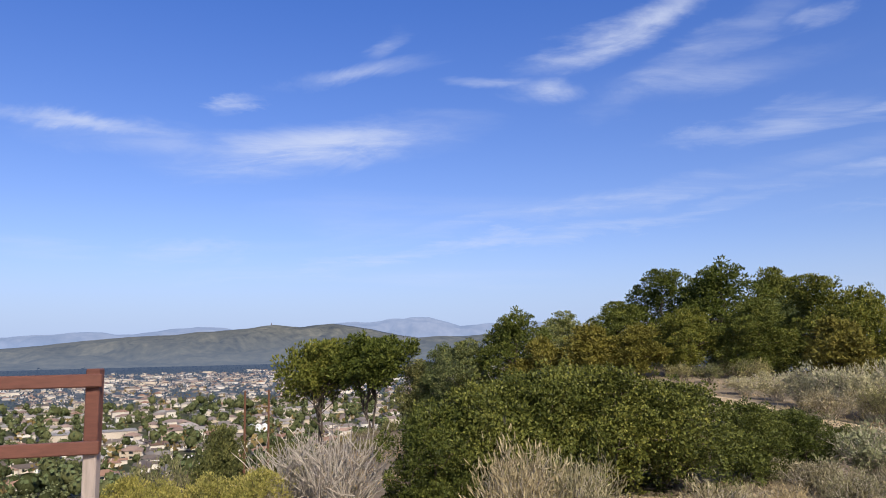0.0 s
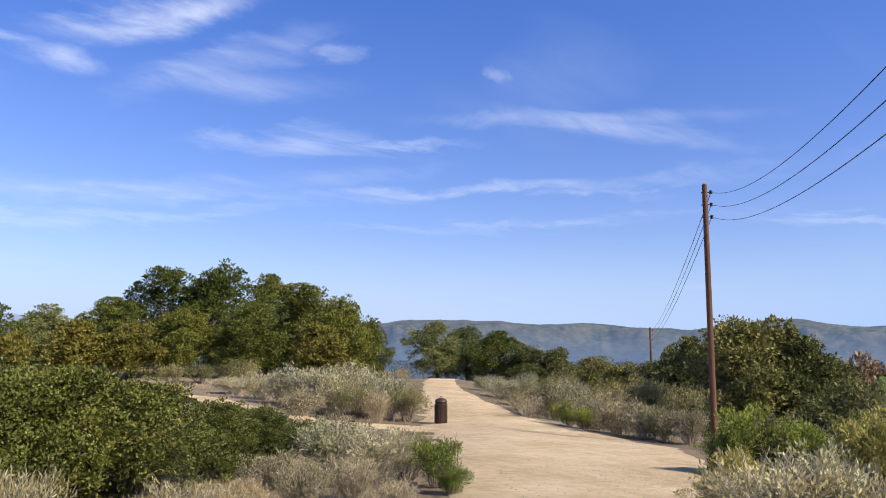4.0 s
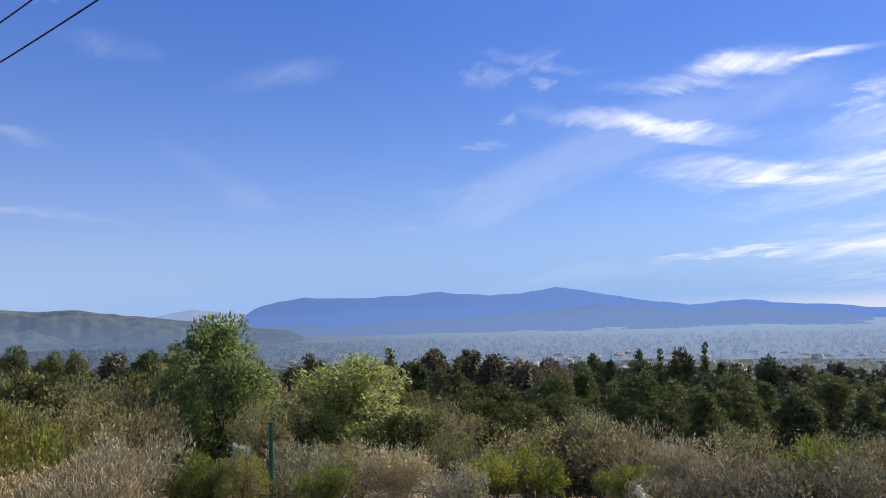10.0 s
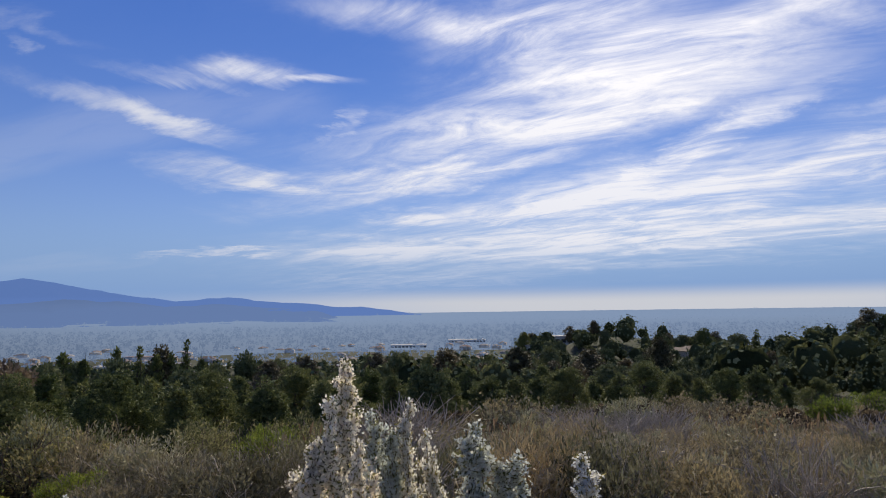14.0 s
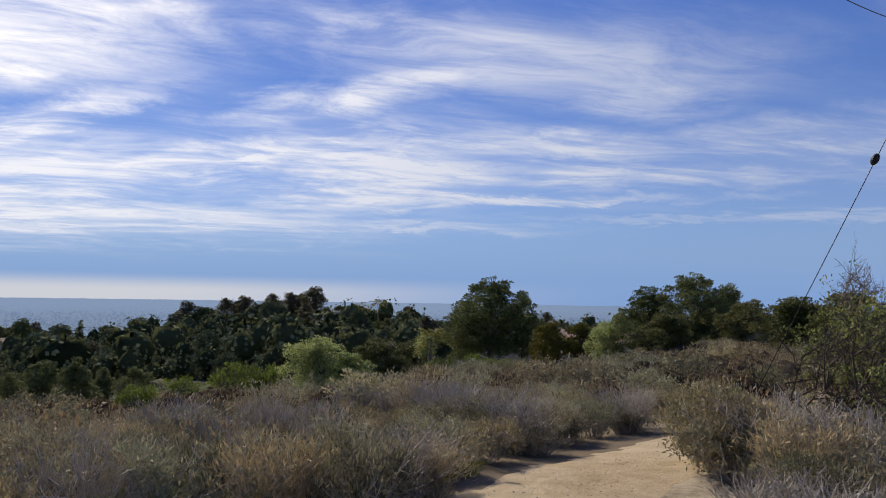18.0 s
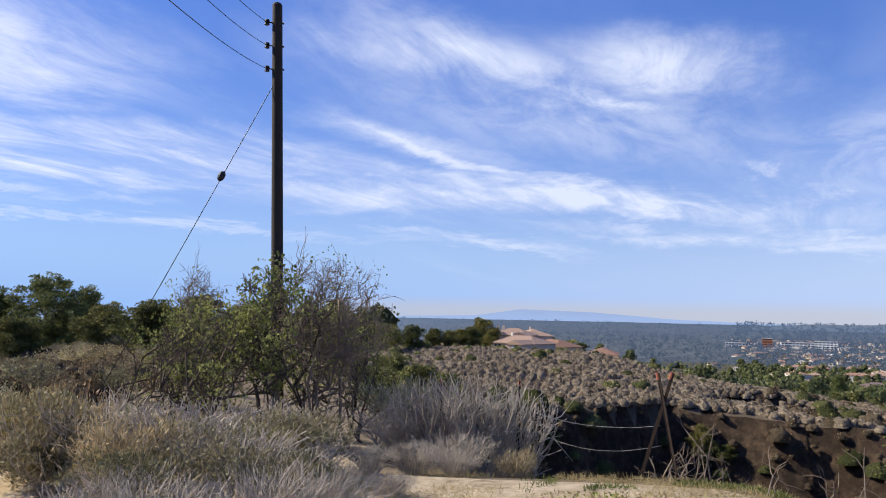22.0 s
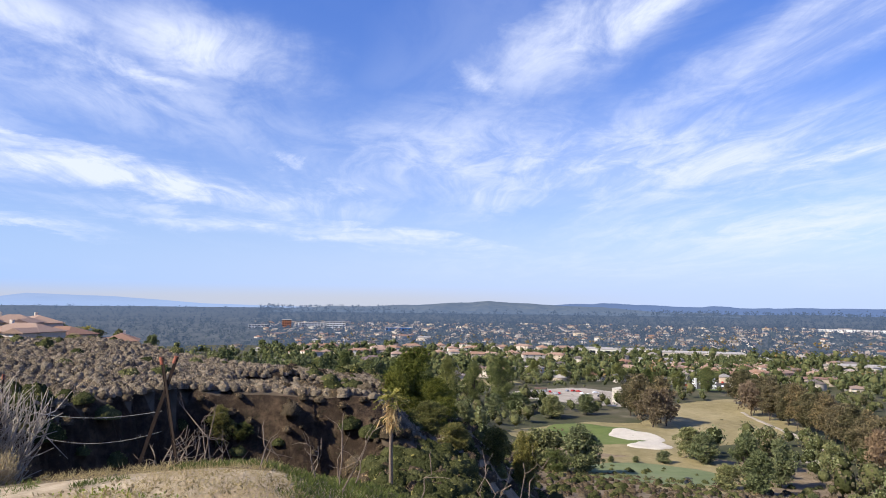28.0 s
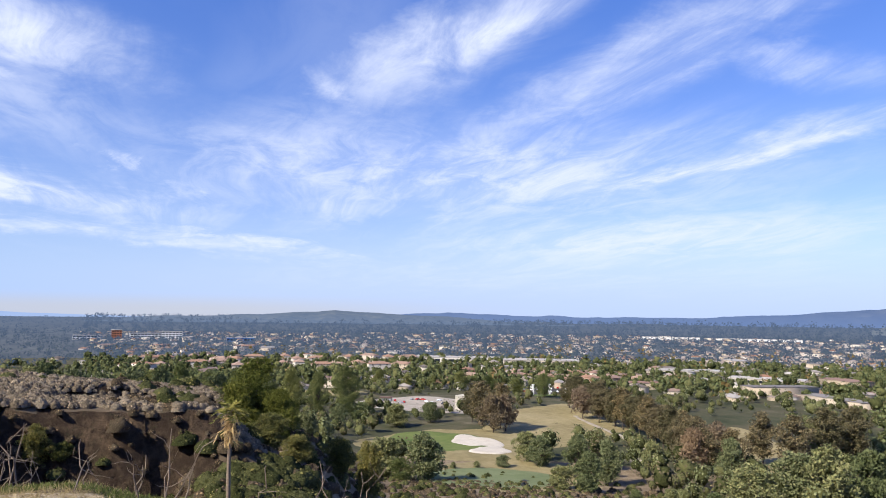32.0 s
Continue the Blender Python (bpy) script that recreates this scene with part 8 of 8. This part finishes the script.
# ------------------------------------------------------------------ crossed fence stakes, wire and posts at the lip
def steel_stake(root, a, b, name="stake", studs=True, mat="stake"):
    bm = bmesh.new()
    a, b = Vector(a), Vector(b)
    timber(bm, a, b, .028, .006, .001)
    m = part(name, bm, M[mat], root)
    bm = bmesh.new()
    timber(bm, a + Vector((.012, .012, 0)), b + Vector((.012, .012, 0)), .006, .034, .001)
    part("rib", bm, M[mat], m)
    d = b - a
    tip = polyline("tip", [([b - d.normalized() * .07, b + d.normalized() * .004], [.021, .021])], M["tip_paint"], m, 6, "faded red painted tip")
    return m


M["tip_paint"] = solid("faded_red_paint", (.22, .06, .03), (.42, .15, .09), 20, .6)
cross = new("crossed_stakes")
foot1, foot2 = at(254.3, 8.2), at(257.4, 8.0)
P = lambda az, r, el: Vector((r * math.sin(radians(az)), r * math.cos(radians(az)), EYE + r * math.tan(radians(el))))
steel_stake(cross, foot1 + Vector((0, 0, -.1)), P(257.0, 8.1, -3.9))
steel_stake(cross, foot2 + Vector((0, 0, -.1)), P(256.0, 8.15, -3.95))
tagged(cross, "two crossed rusty steel stakes tied at the lip", "stakes")
rng0 = np.random.default_rng(77)
for a, r, el in ((240.4, 11.0, -4.9), (246.2, 11.2, -4.9)):
    p = at(a, r)
    post = new("fence_post")
    steel_stake(post, p + Vector((0, 0, -.2)), P(a, r, el) + Vector((rng0.normal(0, .02), 0, 0)))
    tagged(post, "thin rusty steel fence post in dry brush", "fence post", "rusty fence posts")
w0, w1, w2 = P(240.4, 11.0, -6.4), P(246.2, 11.2, -6.7), P(256.2, 8.15, -7.6)
fence = new("barbed_wire")
tagged(fence, "slack rusty barbed wire between posts and stakes", "wire")
for a, b, s in ((w0, w1, .05), (w1, w2, .12), (w1 + Vector((0, 0, -.2)), w2 + Vector((0, 0, -.2)), .2)):
    line = hung(a, b, s)
    strand = polyline("strand", [(line, np.full(40, .0024))], M["steel_wire"], fence, 4)
    for k in range(3, 38, 4):
        c = line[k]
        polyline("barb", [([c + rng0.normal(0, .018, 3), c, c + rng0.normal(0, .018, 3)], [.0015, .002, .0015])], M["steel_wire"], strand, 3)
# dead branches tangled round the stakes
dead = new("dead_branch")
tagged(dead, "bare dead branches tangled round the stakes", "branches")
for i in range(16):
    a = at(257.2 + rng0.uniform(-1.5, 3.2), 8.2 + rng0.uniform(-.2, .3))
    e = np.array(a) + np.array((rng0.normal(0, .32), rng0.normal(0, .32), rng0.uniform(.25, .85)))
    p = limb(rng0, np.array(a) - (0, 0, .05), e, 6, .08)
    lines = [(p, np.linspace(.010, .003, 6))]
    for _ in range(3):
        s = p[rng0.integers(2, 5)]
        lines.append((limb(rng0, s, s + rng0.normal(0, .14, 3) + (0, 0, .08), 4, .1), np.linspace(.004, .0015, 4)))
    polyline("branch", lines, M["branch"], dead, 4)

# fallen log by the thicket
fallen = new("fallen_log")
tagged(fallen, "pale bleached log lying among grey brush", "log")
a, b = at(223.6, 6.9, .12), at(221.4, 7.7, .42)
polyline("trunk", [(limb(rng0, np.array(a), np.array(b), 7, .03), np.linspace(.055, .035, 7))], M["branch"], fallen, 9)
polyline("stub", [(limb(rng0, np.array(a * .5 + b * .5), np.array(a * .5 + b * .5) + (.1, .1, .22), 4, .05), np.linspace(.022, .008, 4))], M["branch"], fallen, 6)

# green steel post in the eastern brush
gp = new("marker_post")
p = at(93.5, 9.2)
bm = bmesh.new()
timber(bm, p + Vector((0, 0, -.2)), P(93.5, 9.2, -7.0), .045, .045, .004)
part("shaft", bm, M["green_steel"], gp)
bm = bmesh.new()
timber(bm, P(93.5, 9.2, -7.0) + Vector((0, 0, .002)), P(93.5, 9.2, -7.0) + Vector((0, 0, .03)), .052, .052, .004)
part("cap", bm, M["green_steel"], gp)
tagged(gp, "thin green-painted steel marker post in brush", "post")

# sign by the grove
sg = new("trail_sign")
p = at(9.7, 43)
for dx in (-.25, .25):
    bm = bmesh.new()
    timber(bm, p + Vector((dx, 0, -.3)), p + Vector((dx, 0, 1.5)), .08, .08)
    part("post", bm, M["bare_post"], sg)
bm = bmesh.new()
timber(bm, p + Vector((-.32, -.06, 1.3)), p + Vector((.32, -.06, 1.3)), .03, .42)
board = part("board", bm, M["sign"], sg, "green sign board")
for z in (1.4, 1.3, 1.2):
    bm = bmesh.new()
    timber(bm, p + Vector((-.22, -.08, z)), p + Vector((.22 - (1.4 - z), -.08, z)), .006, .03, .001)
    part("line", bm, M["white_wall"], board)
tagged(sg, "small green sign on wooden posts by the grove", "sign")


# ------------------------------------------------------------------ grass and litter
TRAILS = [(50, 4, 1.7), (50.3, 6, 1.7), (50.5, 8, 1.7), (50.5, 10, 2.2), (50.6, 12.5, 2.7), (50.2, 15, 3.1), (49.8, 18, 3.5), (48, 21, 3.3), (46.5, 23.5, 3.1), (45, 26, 3.0), (43.5, 31, 2.4), (42, 36, 1.9), (41.2, 43, 1.6), (40.8, 50, 1.6), (40.6, 58, 1.5), (38, 21.5, 1.7), (33, 22, 1.6), (30, 23, 1.5), (23, 29, 1.2), (199, 5.6, 1.1), (202, 6.6, 1.1), (205.5, 7.6, 1.2), (208, 8.6, 1.1), (211.5, 9.8, 1.1), (214, 12, 1.0), (217, 14, 1.0), (221, 19.5, 1.2)]


def clear_of_trails(x, y):
    ok = np.ones(len(x), bool)
    for a, r, w in TRAILS:
        ok &= np.hypot(x - r * math.sin(radians(a)), y - r * math.cos(radians(a))) > w
    return ok


def blades(name, n, az0, az1, r0, r1, mat, label, seed, h=.12, w=.008, keep=None, lift=1.6):
    rng = np.random.default_rng(seed)
    a, r = rng.uniform(az0, az1, n), np.sqrt(rng.uniform(r0 ** 2, r1 ** 2, n))
    x, y = r * np.sin(np.radians(a)), r * np.cos(np.radians(a))
    k = (fbm(x, y, .9, 3, seed) > (-.05 if keep is None else keep)) & clear_of_trails(x, y)
    fade = smooth(a, az0, az0 + 5) * (1 - smooth(a, az1 - 5, az1)) * smooth(r, r0, r0 + (r1 - r0) * .2) * (1 - smooth(r, r1 - (r1 - r0) * .2, r1))
    k &= rng.random(n) < fade + .03
    x, y = x[k], y[k]
    v, q = leaf_quads(rng, np.stack([x, y, land(x, y) + .02], -1), h, w, lift, None, .6)
    return tagged(sheet(name, v, q, M[mat]), label, "grass", kind="stuff")


blades("lip_grass", 34000, 246, 288, 6.1, 8.0, "grass", "fresh green winter grass along the lip", 41, .055, .007, .02, 1.0)
blades("lip_weeds", 5200, 240, 270, 4.6, 7.0, "bright", "patches of low broad-leaved weeds on the mound", 49, .035, .016, .28, .5)
blades("lip_straw", 40000, 224, 268, 5.2, 8.8, "straw", "dry straw over the mound", 42, .07, .004, -.45, .15)
blades("lip_litter", 9000, 236, 284, 4.0, 7.2, "grey", "brown leaf litter over the mound", 50, .035, .016, -.3, .2)
blades("trail_grass", 6000, 52, 62, 17.5, 21, "grass", "green grass at the foot of the pole", 43, .07, .02, .15, .8)
blades("trail_edge_grass", 5000, 38, 46, 7.5, 11, "grass", "green weeds beside the trail", 44, .07, .014, .2, .8)
blades("back_trail_grass", 5000, 190, 203, 6.4, 8.2, "grass", "green weeds along the back trail", 45, .06, .012, .25, .8)
blades("back_trail_grass_right", 2500, 210.5, 215, 7.0, 8.6, "grass", "green weeds under the thicket edge", 46, .10, .012, -.1)
blades("scrub_straw", 12000, 60, 226, 5.5, 24, "straw", "dry straw between the shrubs", 47, .16, .006, -.2, 1.0)
blades("slope_straw", 14000, -25, 60, 9, 40, "straw", "dry straw on the northern slope", 48, .2, .014, -.1, 1.2)


# dead stalks standing along the lip
for n in range(16):
    a, r = 262 + 26 * rng0.random(), 7.0 + 1.4 * rng0.random()
    b = np.array(at(a, r))
    e = b + np.array((rng0.normal(0, .14), rng0.normal(0, .14), rng0.uniform(.3, .75)))
    p = limb(rng0, b - (0, 0, .06), e, 6, .06, .05)
    lines = [(p, np.linspace(.008, .003, 6))]
    for _ in range(rng0.integers(1, 4)):
        s = p[rng0.integers(2, 5)]
        lines.append((limb(rng0, s, s + rng0.normal(0, .12, 3) + (0, 0, .12), 4, .1), np.linspace(.004, .0015, 4)))
    tagged(polyline("dead_stalk", lines, M["branch"], sides=4), "dead grey-brown plant stalk standing in the grass", "stalk", "dead stalks along the lip")


# ------------------------------------------------------------------ pebbles on the trails
def pebbles(name, n, points, label, seed):
    """Small angular stones strewn along a trail: rows of bearing, distance, half width."""
    rng = np.random.default_rng(seed)
    p = np.array(points, float)
    t = rng.uniform(0, len(p) - 1.001, n)
    k, f = t.astype(int), (t % 1)[:, None]
    xy = np.stack([p[:, 1] * np.sin(np.radians(p[:, 0])), p[:, 1] * np.cos(np.radians(p[:, 0]))], 1)
    c = xy[k] * (1 - f) + xy[k + 1] * f + rng.normal(0, .5, (n, 2)) * (p[k, 2:3] * (1 - f) + p[k + 1, 2:3] * f)
    z = land(c[:, 0], c[:, 1]) + .026
    s = rng.uniform(.002, .0048, (n, 1, 1)) * rng.choice((1, 1, 1, 1.9), (n, 1, 1))
    cube = np.array([(x, y, w) for w in (-.5, .6) for x, y in ((-1, -1), (1, -1), (1, 1), (-1, 1))], float)
    v = np.stack([c[:, 0], c[:, 1], z], -1)[:, None] + cube[None] * s * rng.uniform(.5, 1.2, (n, 8, 3))
    q = np.array(((3, 2, 1, 0), (4, 5, 6, 7), (0, 1, 5, 4), (1, 2, 6, 5), (2, 3, 7, 6), (3, 0, 4, 7)))
    return tagged(sheet(name, v.reshape(-1, 3), (q[None] + (np.arange(n) * 8)[:, None, None]).reshape(-1, 4), M["rock"]), label, "pebbles", kind="stuff")


pebbles("trail_pebbles", 2600, [(50, 4, 1.5), (50.5, 8, 1.6), (50.6, 12.5, 2.4), (49.8, 18, 3.0), (45, 26, 2.6)], "small pebbles and clods on the trail", 81)
pebbles("back_trail_pebbles", 700, [(192, 4, .9), (199, 5.6, .9), (205.5, 7.6, .9), (211.5, 9.8, .85), (217, 14, .8)], "small pebbles and twigs on the back trail", 82)
pebbles("lip_pebbles", 900, [(240, 3.6, 1.2), (256, 4.2, 1.4), (270, 4.0, 1.3), (284, 3.8, 1.0)], "small clods on the bare earth of the lip", 83)
